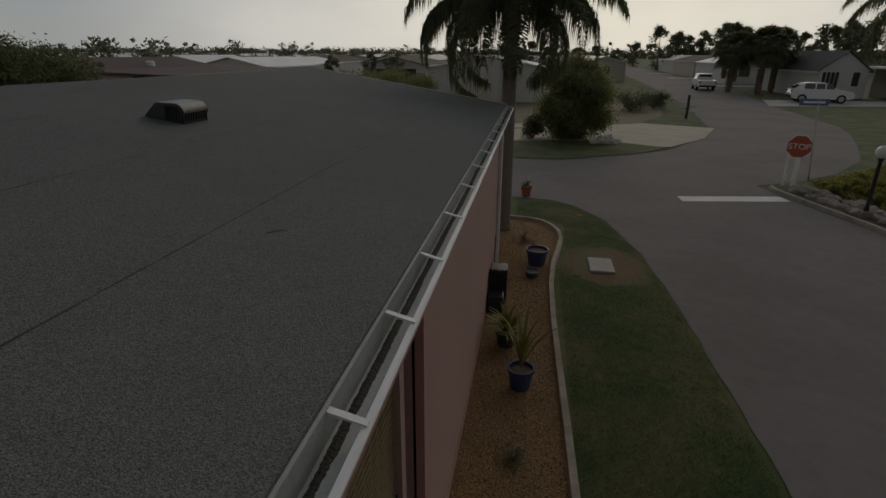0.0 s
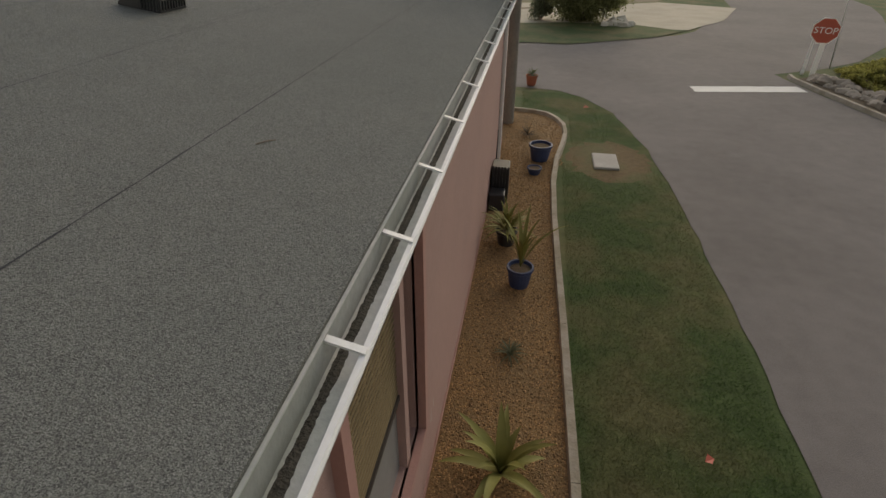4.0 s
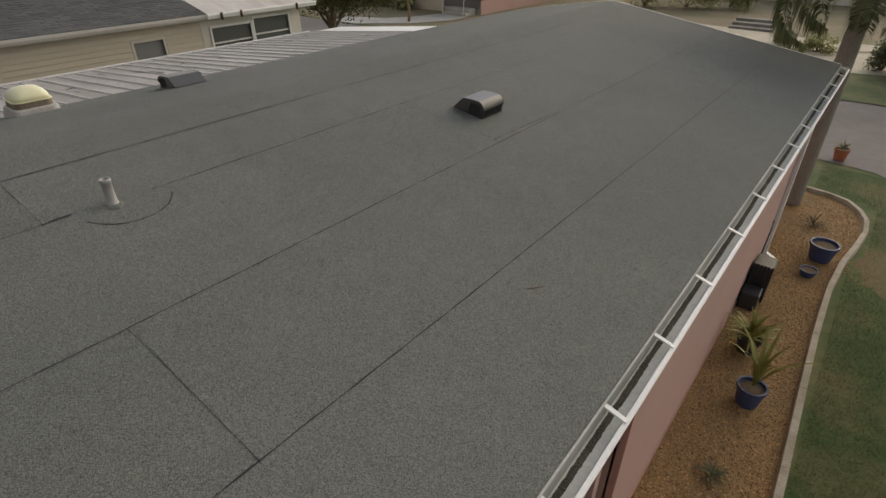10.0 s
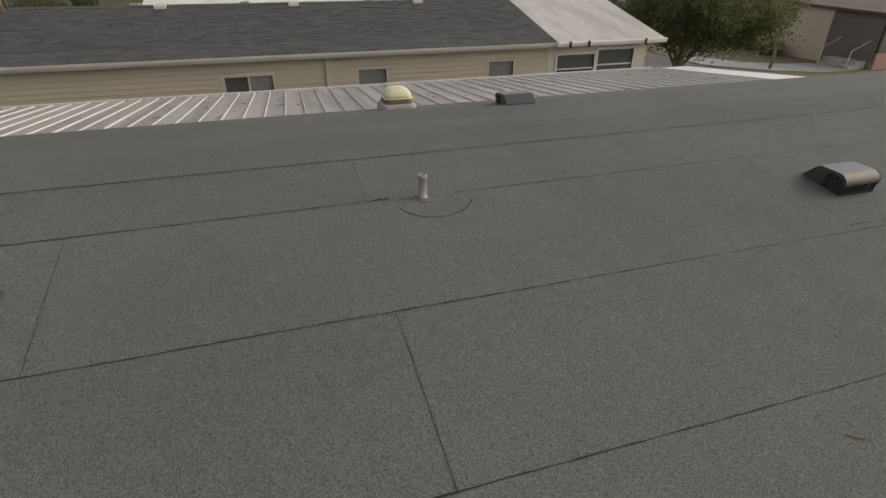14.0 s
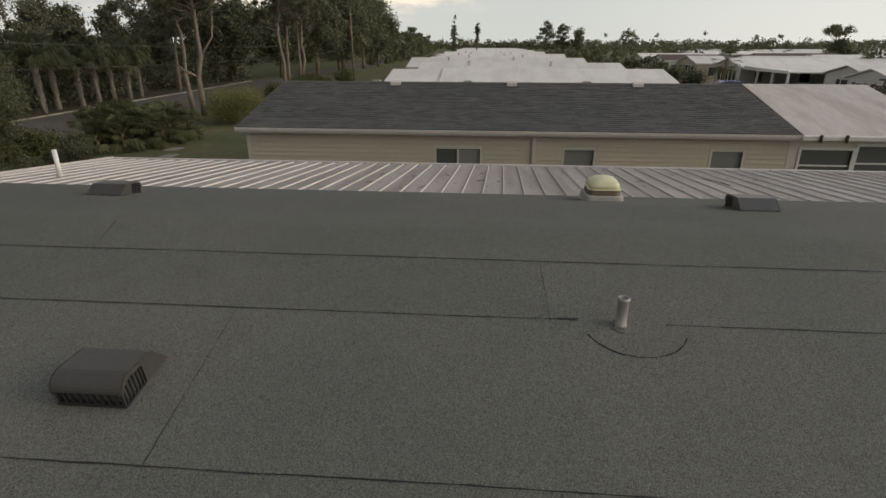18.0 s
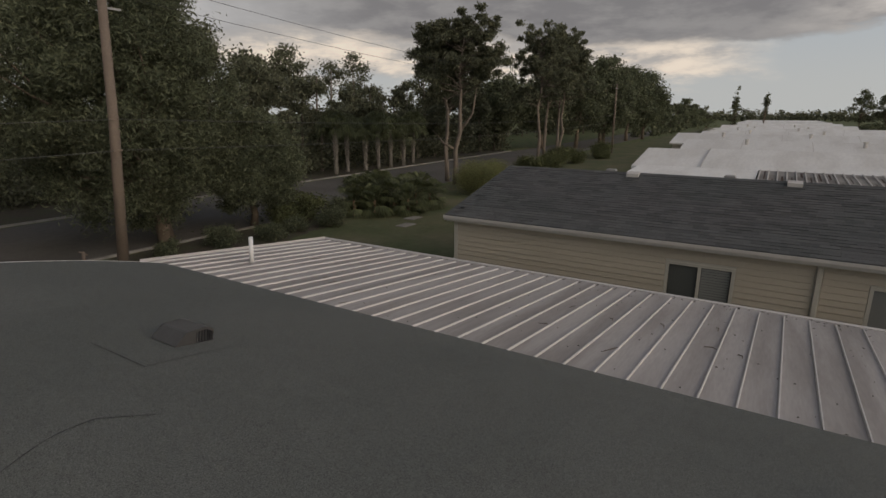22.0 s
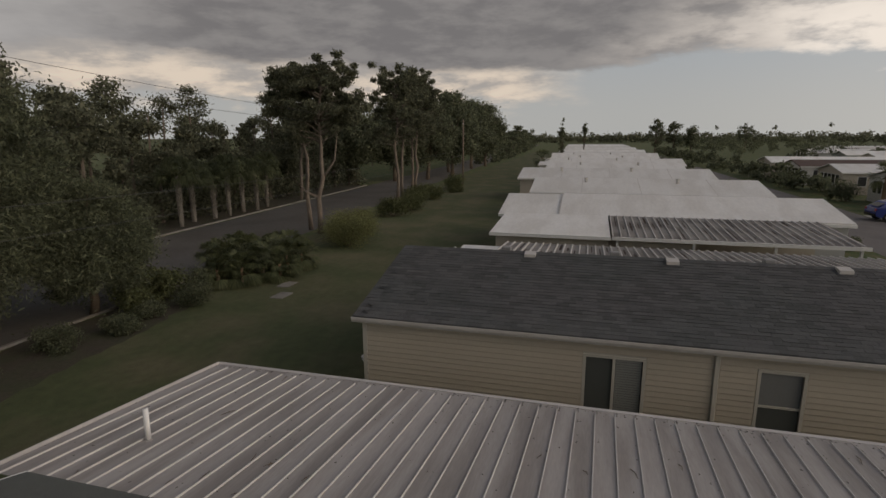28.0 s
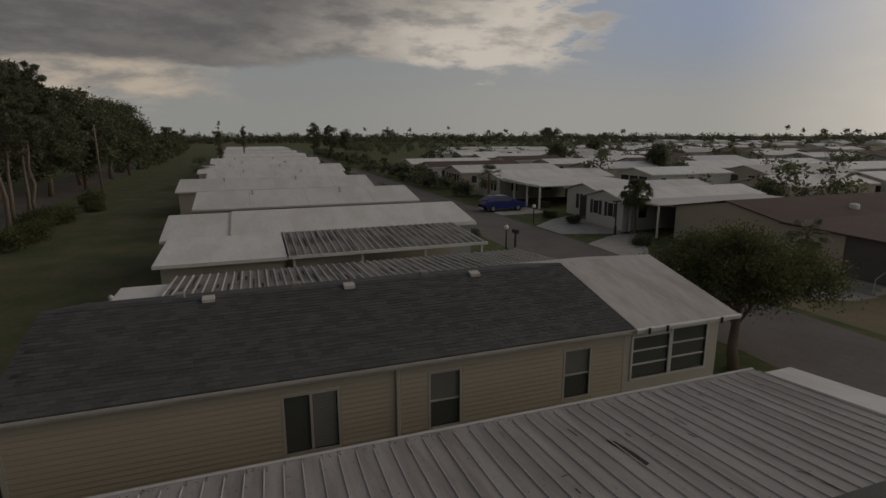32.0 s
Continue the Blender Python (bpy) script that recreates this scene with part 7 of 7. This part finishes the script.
for i in range(38):
    f, row = (i % 19) / 18, i // 19
    x, y = 7.90 + 1.05 * (1 - f) + rng_r.uniform(-0.06, 0.16) + 0.42 * row, 16.45 - 4.5 * (1 - f) + rng_r.uniform(-0.12, 0.12)
    s = rng_r.uniform(0.10, 0.20)
    bm = bmesh.new()
    bmesh.ops.create_icosphere(bm, subdivisions=2, radius=1)
    off = Vector((rng_r.uniform(0, 50), rng_r.uniform(0, 50), 0))
    for v in bm.verts:
        d = 1 + 0.38 * noise.noise(v.co * 1.4 + off) + 0.12 * noise.noise(v.co * 4 + off)
        v.co = Vector((v.co.x * d * s * 1.25, v.co.y * d * s, max(-0.1 * s, v.co.z * d * s * 0.75)))
    me = bpy.data.meshes.new("rock"); bm.to_mesh(me); bm.free(); me.materials.append(M["stone"])
    ro = tagged(new("rock", me), "rough tan and grey field stone on the bed's rim", "rock", "rocks round the bed")
    ro.location, ro.rotation_euler = (x, y, 0.02 + s * 0.08), Euler((0, 0, rng_r.uniform(0, 6)))
for i, (x, y, r_, h) in enumerate(((9.4, 16.3, 0.9, 0.55), (10.2, 16.9, 0.9, 0.6), (9.9, 15.4, 0.9, 0.5), (10.4, 15.2, 0.9, 0.6), (9.8, 14.4, 0.6, 0.45), (11.2, 16.2, 0.9, 0.6), (11.0, 13.6, 1.0, 0.7))):
    bush((x, y), r_ * 1.1, h * 0.7, "low yellow-green groundcover behind the rocks", 200 + i, 4600, 0.05, "cover_leaf", "groundcover in the rock bed")

ngc = np.random.default_rng(71)
gc = ngc.uniform((8.9, 13.4), (13.0, 20.6), (9000, 2))
gc = gc[(gc[:, 0] > 8.55 + 0.42 * np.abs(gc[:, 1] - 16.6) ** 0.9 + ngc.normal(0, 0.08, 9000)) & (gc[:, 1] - 17.6 < 0.85 * (gc[:, 0] - 9.1))]
tagged(new("groundcover", quads("groundcover", leaves(ngc, np.column_stack((gc, np.full(len(gc), 0.07))), [0.05] * len(gc), 26000, 0.055), M["cover_leaf"])), "thick yellow-green groundcover spreading behind the rocks", "groundcover", kind="stuff")

# corner lot across the street
solo("drive_corner", sheet([(1.2, 23.9), (6.2, 23.75), (8.3, 26.6), (9.95, 30.7), (6.5, 32.2), (3.6, 30.5), (-2, 27.5), (-4, 25)], 0.03, 0.02, 0.8), M["tan_concrete"], "pale tan concrete drive curving off the street", "drive", kind="structure")
solo("yard_corner", sheet([(-30, 20.9), (-4, 21.2), (0.8, 24.1), (-1.5, 27.8), (3.4, 30.8), (6.4, 32.5), (8.6, 37), (10.0, 44.6), (-30, 44.6)], 0.005, 0.05, 1.0), M["yard_soil"], "tan dry yard with thin grass across the street", "yard", kind="structure")
solo("walk_corner", sheet([(-9, 29.2), (-4.6, 27.4), (-2.2, 27.9), (3.0, 31.0), (-1.5, 30.6), (-8, 32.0)], 0.02, 0.03, 0.6), M["tan_concrete"], "pale worn paving in the corner yard", "path", kind="structure")
solo("grass_island", sheet([(-3.5, 19.9), (1.5, 20.05), (4.5, 21.8), (6.0, 23.5), (4.2, 24.6), (1.6, 24.7), (-2.6, 23.5)], 0.035, 0.05, 0.5), M["grass"], "strip of lawn between drive and street", "lawn", kind="structure")
broad_tree((2.2, 25.2), 3.6, 1.65, 1.5, 0.0, "tall rounded green shrub with weeping shoots", 16, 150, 52000, 0.07, 0.12, "fresh_leaf", clump=(0.28, 0.6), category="shrub", name="shrub")
for i, (x, y, r_, h) in enumerate(((0.35, 25.3, 0.55, 1.35), (-3.4, 28.7, 0.5, 0.6), (7.0, 40, 1.6, 1.7), (9.0, 42, 1.2, 1.3))):
    bush((x, y), r_, h, "dark clipped garden shrub across the street", 220 + i, 2200, 0.09, "leaf", "garden shrubs across the street")
for k_, (x, y, r_, h) in enumerate(((-10.6, 38.2, 1.9, 3.0), (-8.4, 39.6, 1.7, 2.7), (-12.8, 36.8, 1.7, 2.6), (-1.9, 27.5, 0.7, 0.75))):
    bush((x, y), r_, h, "light green weeping shrub in the corner yard", 330 + k_, 6500 if h > 1 else 700, 0.10, "fresh_leaf", "weeping shrubs in the corner yard")
pst = thing("paver_steps", (-5.4, 32.4, 0), "low steps of grey-pink pavers in the yard", "steps")
for k_ in range(3):
    part("paver", B().box(-1.0, 1.0, -0.9 + 0.6 * k_, -0.34 + 0.6 * k_, 0, 0.12 + 0.13 * k_, 0.02), M["old_kerb"], pst, local=True)
for k_, (x, y, sz) in enumerate(((3.35, 24.3, 0.30), (3.75, 24.1, 0.26), (3.6, 24.6, 0.36), (4.05, 24.3, 0.18), (3.0, 24.1, 0.18))):
    bm = bmesh.new()
    bmesh.ops.create_icosphere(bm, subdivisions=2, radius=1)
    for v in bm.verts:
        d = 1 + 0.5 * noise.noise(v.co * 1.7 + Vector((k_ * 9.1, 3, 1))) + 0.2 * noise.noise(v.co * 4 + Vector((k_, 0, 5)))
        v.co = Vector((v.co.x * d * sz, v.co.y * d * sz * 0.8, max(-0.1 * sz, v.co.z * d * sz * 0.9)))
    me = bpy.data.meshes.new("rock"); bm.to_mesh(me); bm.free(); me.materials.append(M["pale_stone"])
    ro = tagged(new("rock", me), "rough pale limestone piled beside the shrub", "rock", "pale rocks by the drive")
    ro.location = (x, y, 0.035 + sz * 0.08)
hp = thing("mailbox_post", (9.7, 35.6, 0), "dark post with crossed boards at the lawn's corner", "post")
part("post", B().box(-0.07, 0.07, -0.07, 0.07, 0, 1.4, 0.01), M["bronze"], hp, local=True)
part("board", B().box(-0.5, 0.5, -0.05, 0.02, 0.62, 0.80, 0.01), M["frame"], hp, local=True)
part("board", B().box(-0.45, 0.45, -0.05, 0.02, 0.30, 0.45, 0.01), M["frame"], hp, local=True)

hA = gable_home(-8.5, 1.6, 45.0, 58, 2.6, 3.5, "white_wall", "white_roof", "white home with two plain garage doors", group="homes north of the street")
part("garage_door", B().box(-2.6, -0.4, 44.94, 45.0 - 0.003, 0.05, 2.2, 0.01), M["trim"], hA)
part("garage_door", B().box(-5.6, -3.2, 44.94, 45.0 - 0.003, 0.05, 2.2, 0.01), M["trim"], hA)
gable_home(7.0, 13.0, 84, 98, 2.6, 3.4, "tan_wall", "white_roof", "tan home with a small front window", front=((9.3, 10.8, 1.0, 2.1),), group="homes north of the street")
gable_home(9.5, 16.0, 124, 138, 2.6, 3.4, "white_wall", "white_roof", "far white home along the road", group="homes north of the street")
hS = gable_home(25.7, 29.8, 55.5, 70, 2.5, 4.1, "white_wall", "shingle", "white gabled home with a bank of tall windows", group="homes north of the street")
for i in range(4):
    window(hS, "x", 55.5, -1, 26.0 + i * 0.36, 26.28 + i * 0.36, 0.9, 2.3, "plain", "frame", depth=0.0)
window(hS, "x", 55.5, -1, 28.5, 29.1, 1.1, 2.3, "plain", "frame", depth=0.0)
cs = thing("carport", (33, 53, 0), "white flat carport on slim posts beside a gabled home", "carport", "carports")
part("roof", B().box(30.1, 39, 49.6, 58, 2.6, 2.8, 0.02), M["white_roof"], cs)
for x in (30.3, 34.0, 38.6):
    part("post", B().box(x - 0.11, x + 0.11, 49.7, 49.92, 0, 2.6, 0.01), M["white_paint"], cs)
part("rear_wall", B().box(31.5, 39, 57.8, 58, 0, 2.6), M["tan_wall"], cs)
for i, (x, y) in enumerate(((29, 80), (31, 104), (33, 128))):
    gable_home(x - 3.5, x + 3.5, y, y + 15, 2.7, 3.6, ("white_wall", "tan_wall", "white_wall")[i], ("white_roof", "brown_roof", "white_roof")[i], "white gabled home along the curving road", front=((x - 2, x - 0.6, 1, 2.2), (x + 0.6, x + 2, 1, 2.2)), group="homes north of the street")
    solo("drive", sheet([(21 + i * 1.2, y - 6), (29, y - 6), (29, y - 3), (21.5 + i * 1.2, y - 3)], 0.03, 0.02), M["concrete"], "pale concrete drive off the curving road", "drive", kind="structure")
solo("drive_suv", sheet([(18.2, 45.5), (30, 47.5), (30, 52.5), (20.0, 52)], 0.03, 0.02), M["concrete"], "pale concrete drive under the parked car", "drive", kind="structure")
pn = fan_palm((22.6, 60.4), 4.6, 2.3, "full-headed cabbage palm in a front garden", 91, 0.22, True, "cabbage palms north of the street", 60, 0.06)
for i, (x, y, dz) in enumerate(((25.0, 63.5, 0.2), (23.0, 73, 1.2), (24.6, 74, 0.8), (20.5, 62.6, -0.2))):
    copy_thing(pn, pose(x, y, dz - 0.2, 0, 0, 70 * i))
wood("north_wood", [(30 + i * 2.5 + rw.uniform(-1, 1), 148 + rw.uniform(-12, 14), rw.uniform(8, 10.6)) for i in range(44)] + [(-10 + i * 7 + rw.uniform(-2, 2), 176 + rw.uniform(-8, 14), rw.uniform(5.2, 7.4)) for i in range(12)], 17, "dark trees rising behind the northern homes", 0.36, 1700, "leaf")
wood("east_wood", [(60 + rw.uniform(-8, 14), 60 + i * 6, rw.uniform(8, 12)) for i in range(15)], 18, "dark trees closing the view past the carport", 0.42, 1200, "leaf")
wood("north_shrubs", [(-30 + i * 5 + rw.uniform(-2, 2), 64 + rw.uniform(-3, 3), rw.uniform(2.4, 4.2)) for i in range(7)], 19, "garden shrubs and small trees between homes", 0.17, 1300, "leaf")


def car(loc, turn, paint, label, kind="suv"):
    """A parked car: lower body, cabin with glass, wheels, lamps."""
    t = thing("car", (0, 0, 0), label, "car", "parked cars")
    L, W = 4.5, 0.92
    if kind == "suv":
        low = [(-2.2, 0.42), (-2.26, 0.75), (-2.18, 1.02), (-1.1, 1.08), (1.2, 1.02), (2.05, 0.92), (2.25, 0.7), (2.22, 0.38), (1.85, 0.30), (-1.9, 0.30)]
        top = [(-2.12, 1.02), (-1.50, 1.50), (-0.85, 1.60), (0.10, 1.58), (1.12, 1.05)]
    else:
        low = [(-2.7, 0.5), (-2.72, 1.05), (-0.6, 1.10), (1.3, 1.12), (2.5, 1.02), (2.66, 0.8), (2.6, 0.45), (-2.5, 0.42)]
        top = [(-0.75, 1.08), (-0.6, 1.70), (0.7, 1.72), (1.45, 1.10)]
    body = B().prism([(x, -W, z) for x, z in low], (0, 2 * W, 0))
    part("body", body, M[paint], t, local=True)
    n = len(top)
    cab = B().add([(x, s * (W - 0.03 - 0.16 * (z - 1.0) / 0.65), z) for s in (-1, 1) for x, z in top], [tuple(range(n)), tuple(range(n, 2 * n))[::-1]] + [(i, n + i, n + i + 1, i + 1) for i in range(n - 1)])
    cabin = part("cabin", cab, M[paint], t, local=True)
    for s in (-1, 1):
        xs_ = [top[1][0] + 0.12, top[1][0] + 0.95, top[-2][0] + 0.05, top[-1][0] - 0.2]
        zt, zb = 1.52, 1.10
        for a, c in zip(xs_[:-1], xs_[1:]):
            a2, c2 = a + 0.03, c - 0.05
            ca_ = c2 - (0.35 if c == xs_[-1] else 0)
            if ca_ - a2 < 0.1:
                ca_ = a2 + 0.12
            y = lambda z: s * (W - 0.03 - 0.16 * (z - 1.0) / 0.65 + 0.006)
            part("side_glass", B().add([(a2, y(zb), zb), (c2, y(zb), zb), (ca_, y(zt), zt), (a2 + 0.04, y(zt), zt)], [(0, 1, 2, 3)]), M["glass"], cabin, local=True)
    x0_, z0_, x1_, z1_ = *top[-1], *top[-2]
    part("windscreen", B().add([(x0_ - 0.04, -0.74, z0_ + 0.05), (x0_ - 0.04, 0.74, z0_ + 0.05), (x1_ + 0.09, 0.62, z1_ - 0.03), (x1_ + 0.09, -0.62, z1_ - 0.03)], [(0, 1, 2, 3)]), M["glass"], cabin, local=True)
    xr0, zr0, xr1, zr1 = *top[0], *top[1]
    part("rear_glass", B().add([(xr0 + 0.04, -0.70, zr0 + 0.14), (xr0 + 0.04, 0.70, zr0 + 0.14), (xr1 - 0.02, 0.62, zr1 - 0.04), (xr1 - 0.02, -0.62, zr1 - 0.04)], [(3, 2, 1, 0)]), M["glass"], cabin, local=True)
    rear, fr = low[1][0], low[-3][0]
    for s in (-1, 1):
        part("tail_lamp", B().box(rear - 0.01, rear + 0.06, s * 0.78 - 0.1, s * 0.78 + 0.1, 0.80, 0.98, 0.01), M["red_lamp"], t, local=True)
        part("headlamp", B().box(fr - 0.12, fr + 0.02, s * 0.72 - 0.14, s * 0.72 + 0.14, 0.70, 0.84, 0.01), M["rim"], t, local=True)
        part("mirror", B().box(0.72, 0.88, s * 1.0 - 0.07, s * 1.0 + 0.07, 1.05, 1.20, 0.02), M[paint], t, local=True)
        for x in (-1.4, 1.38):
            wh = part("wheel", B().tube([(x, s * 0.72, 0.34), (x, s * 0.94, 0.34)], [0.34, 0.34], 18), M["tyre"], t, local=True)
            part("rim", B().tube([(x, s * 0.90, 0.34), (x, s * 0.955, 0.34)], [0.22, 0.20], 12), M["rim"], wh, local=True)
    part("bumper", B().box(rear - 0.05, rear + 0.1, -0.86, 0.86, 0.40, 0.58, 0.03), M["tyre"], t, local=True)
    t.location, t.rotation_euler = loc, Euler((0, 0, radians(turn)))
    return t


car((23.7, 50.3, 0.03), -10, "car_white", "white hatchback SUV parked on a drive")
car((19.0, 66.5, 0.02), 84, "car_white", "white pickup truck parked at the roadside", "truck")
car((-52.2, 22.4, 0.03), 90, "car_blue", "dark blue car parked on a front drive")
# across the street, west
solo("drive_west", sheet([(-42.5, 20.9), (-38.5, 20.9), (-36.6, 26.4), (-40, 26.1), (-47, 27.6), (-45.5, 24.5)], 0.03, 0.02), M["concrete"], "pale concrete drive in front of the white wing", "drive", kind="structure")
solo("drive_west", sheet([(-34.6, 20.6), (-29.6, 20.4), (-30.4, 22.5), (-33.4, 24.6), (-34.6, 26.6), (-37.8, 26.6), (-36.2, 23.4)], 0.03, 0.02), M["concrete"], "pale concrete drive of the dark carport", "drive", kind="structure")
solo("drive_west", sheet([(-55, 20.9), (-49, 20.9), (-49, 26), (-55, 26)], 0.03, 0.02), M["concrete"], "pale drive with the blue car", "drive", kind="structure")
for x, y, h in ((-35.1, 14.4, 1.6), (-44, 21.5, 1.6)):
    t = thing("globe_lamp", (x, y, 0), "garden lamp post with a pale globe by the street", "lamp post", "globe lamps")
    part("post", B().lathe(0, 0, [(0.06, 0), (0.05, 0.2), (0.045, h - 0.25)], 8), M["black_plastic"], t, local=True)
    part("globe", B().lathe(0, 0, [(0.05, h - 0.25)] + [(0.17 * math.sin(a), h - 0.1 - 0.17 * math.cos(a)) for a in np.linspace(0.4, 3.1, 8)], 12), M["globe"], t, local=True, smooth=True)
lp_ = thing("lamp_post", (-36.8, 24.6, 0), "dark slim lamp post with a flat head by the drive", "lamp post")
part("post", B().lathe(0, 0, [(0.10, 0), (0.10, 0.7), (0.06, 0.75), (0.05, 2.6)], 8), M["bronze"], lp_, local=True)
part("head", B().box(-0.14, 0.14, -0.32, 0.32, 2.58, 2.68, 0.02), M["bronze"], lp_, local=True)
mb = thing("mailbox", (-35.3, 15.2, 0), "dark mailbox on a post by the street", "mailbox")
part("post", B().box(-0.06, 0.06, -0.06, 0.06, 0, 1.0, 0.01), M["bronze"], mb, local=True)
part("box", B().box(-0.3, 0.3, -0.13, 0.13, 1.0, 1.3, 0.04), M["bronze"], mb, local=True)
fan_palm((-37.0, 26.55), 3.3, 1.3, "bushy dark palm beside the drive", 95, 0.10, False, "", 70, 0.03, 0.3, "grey_trunk")
for i, (x, y, r_, h) in enumerate(((-42.5, 24.6, 0.7, 0.9), (-46, 24.4, 0.7, 0.8), (-34.5, 30, 0.9, 1.2), (-33, 24, 0.8, 0.9), (-29.5, 24.2, 0.9, 1.0), (-57, 24.6, 0.8, 1.0), (-66, 24, 1.6, 2.4), (-80, 23.5, 1.6, 2.6), (-27.5, 27.0, 0.8, 1.0), (-26, 26.6, 0.7, 0.9), (-24, 26.4, 0.7, 0.8))):
    bush((x, y), r_, h, "low green shrub in a front garden", 240 + i, 1500, 0.12, "leaf", "front garden shrubs")
for i in range(6):
    x = -26 - 13 * i
    bush((x, 13.3), 0.8, 0.9, "low shrub at the street end of a home", 260 + i, 1000, 0.12, "leaf", "front garden shrubs")
fan_palm((-20.6, 22.9), 3.1, 0.95, "slim small palm with a thin trunk beside the walk", 96, 0.07, False, "", 22)
fan_palm((-58.5, 23.8), 3.2, 1.6, "pale-headed palm between two homes", 97, 0.16, False, "", 26)
fan_palm((-88, -8.5), 3.4, 1.6, "dark palm behind the white roofs", 98, 0.16, False, "", 26)


def bicycle(x, y, turn, label):
    """A parked bicycle: two wheels, diamond frame, saddle and handlebar."""
    t = thing("bicycle", (0, 0, 0), label, "bicycle")
    for cx in (-0.52, 0.52):
        pts = [(cx + 0.32 * math.cos(a), 0, 0.34 + 0.32 * math.sin(a)) for a in np.linspace(0, 2 * math.pi, 21)]
        wh = part("wheel", B().tube(pts, [0.022] * 21, 6, cap=False), M["tyre"], t, local=True)
        part("hub", B().tube([(cx, -0.05, 0.34), (cx, 0.05, 0.34)], [0.03, 0.03], 8), M["rim"], wh, local=True)
        for i in range(6):
            a = math.pi * i / 6
            part("spoke", B().tube([(cx - 0.31 * math.cos(a), 0, 0.34 - 0.31 * math.sin(a)), (cx + 0.31 * math.cos(a), 0, 0.34 + 0.31 * math.sin(a))], [0.004, 0.004], 4), M["rim"], wh, local=True)
    for p, q in (((-0.52, 0, 0.34), (-0.18, 0, 0.82)), ((-0.18, 0, 0.82), (0.36, 0, 0.84)), ((0.36, 0, 0.84), (0.52, 0, 0.34)), ((-0.08, 0, 0.32), (-0.2, 0, 0.92)), ((-0.08, 0, 0.32), (0.36, 0, 0.80)), ((-0.52, 0, 0.34), (-0.08, 0, 0.32)), ((0.36, 0, 0.84), (0.33, 0, 1.0))):
        part("frame_tube", B().tube([p, q], [0.018, 0.018], 6), M["red_lamp"], t, local=True)
    part("saddle", B().box(-0.33, -0.08, -0.07, 0.07, 0.92, 0.97, 0.02), M["tyre"], t, local=True)
    part("handlebar", B().tube([(0.22, -0.28, 1.0), (0.34, -0.1, 1.02), (0.34, 0.1, 1.02), (0.22, 0.28, 1.0)], [0.014] * 4, 6), M["rim"], t, local=True)
    t.location, t.rotation_euler = (x, y, 0.03), Euler((0, 0, radians(turn)))


bicycle(28.9, 48.4, 12, "red bicycle standing on the drive beside the carport")
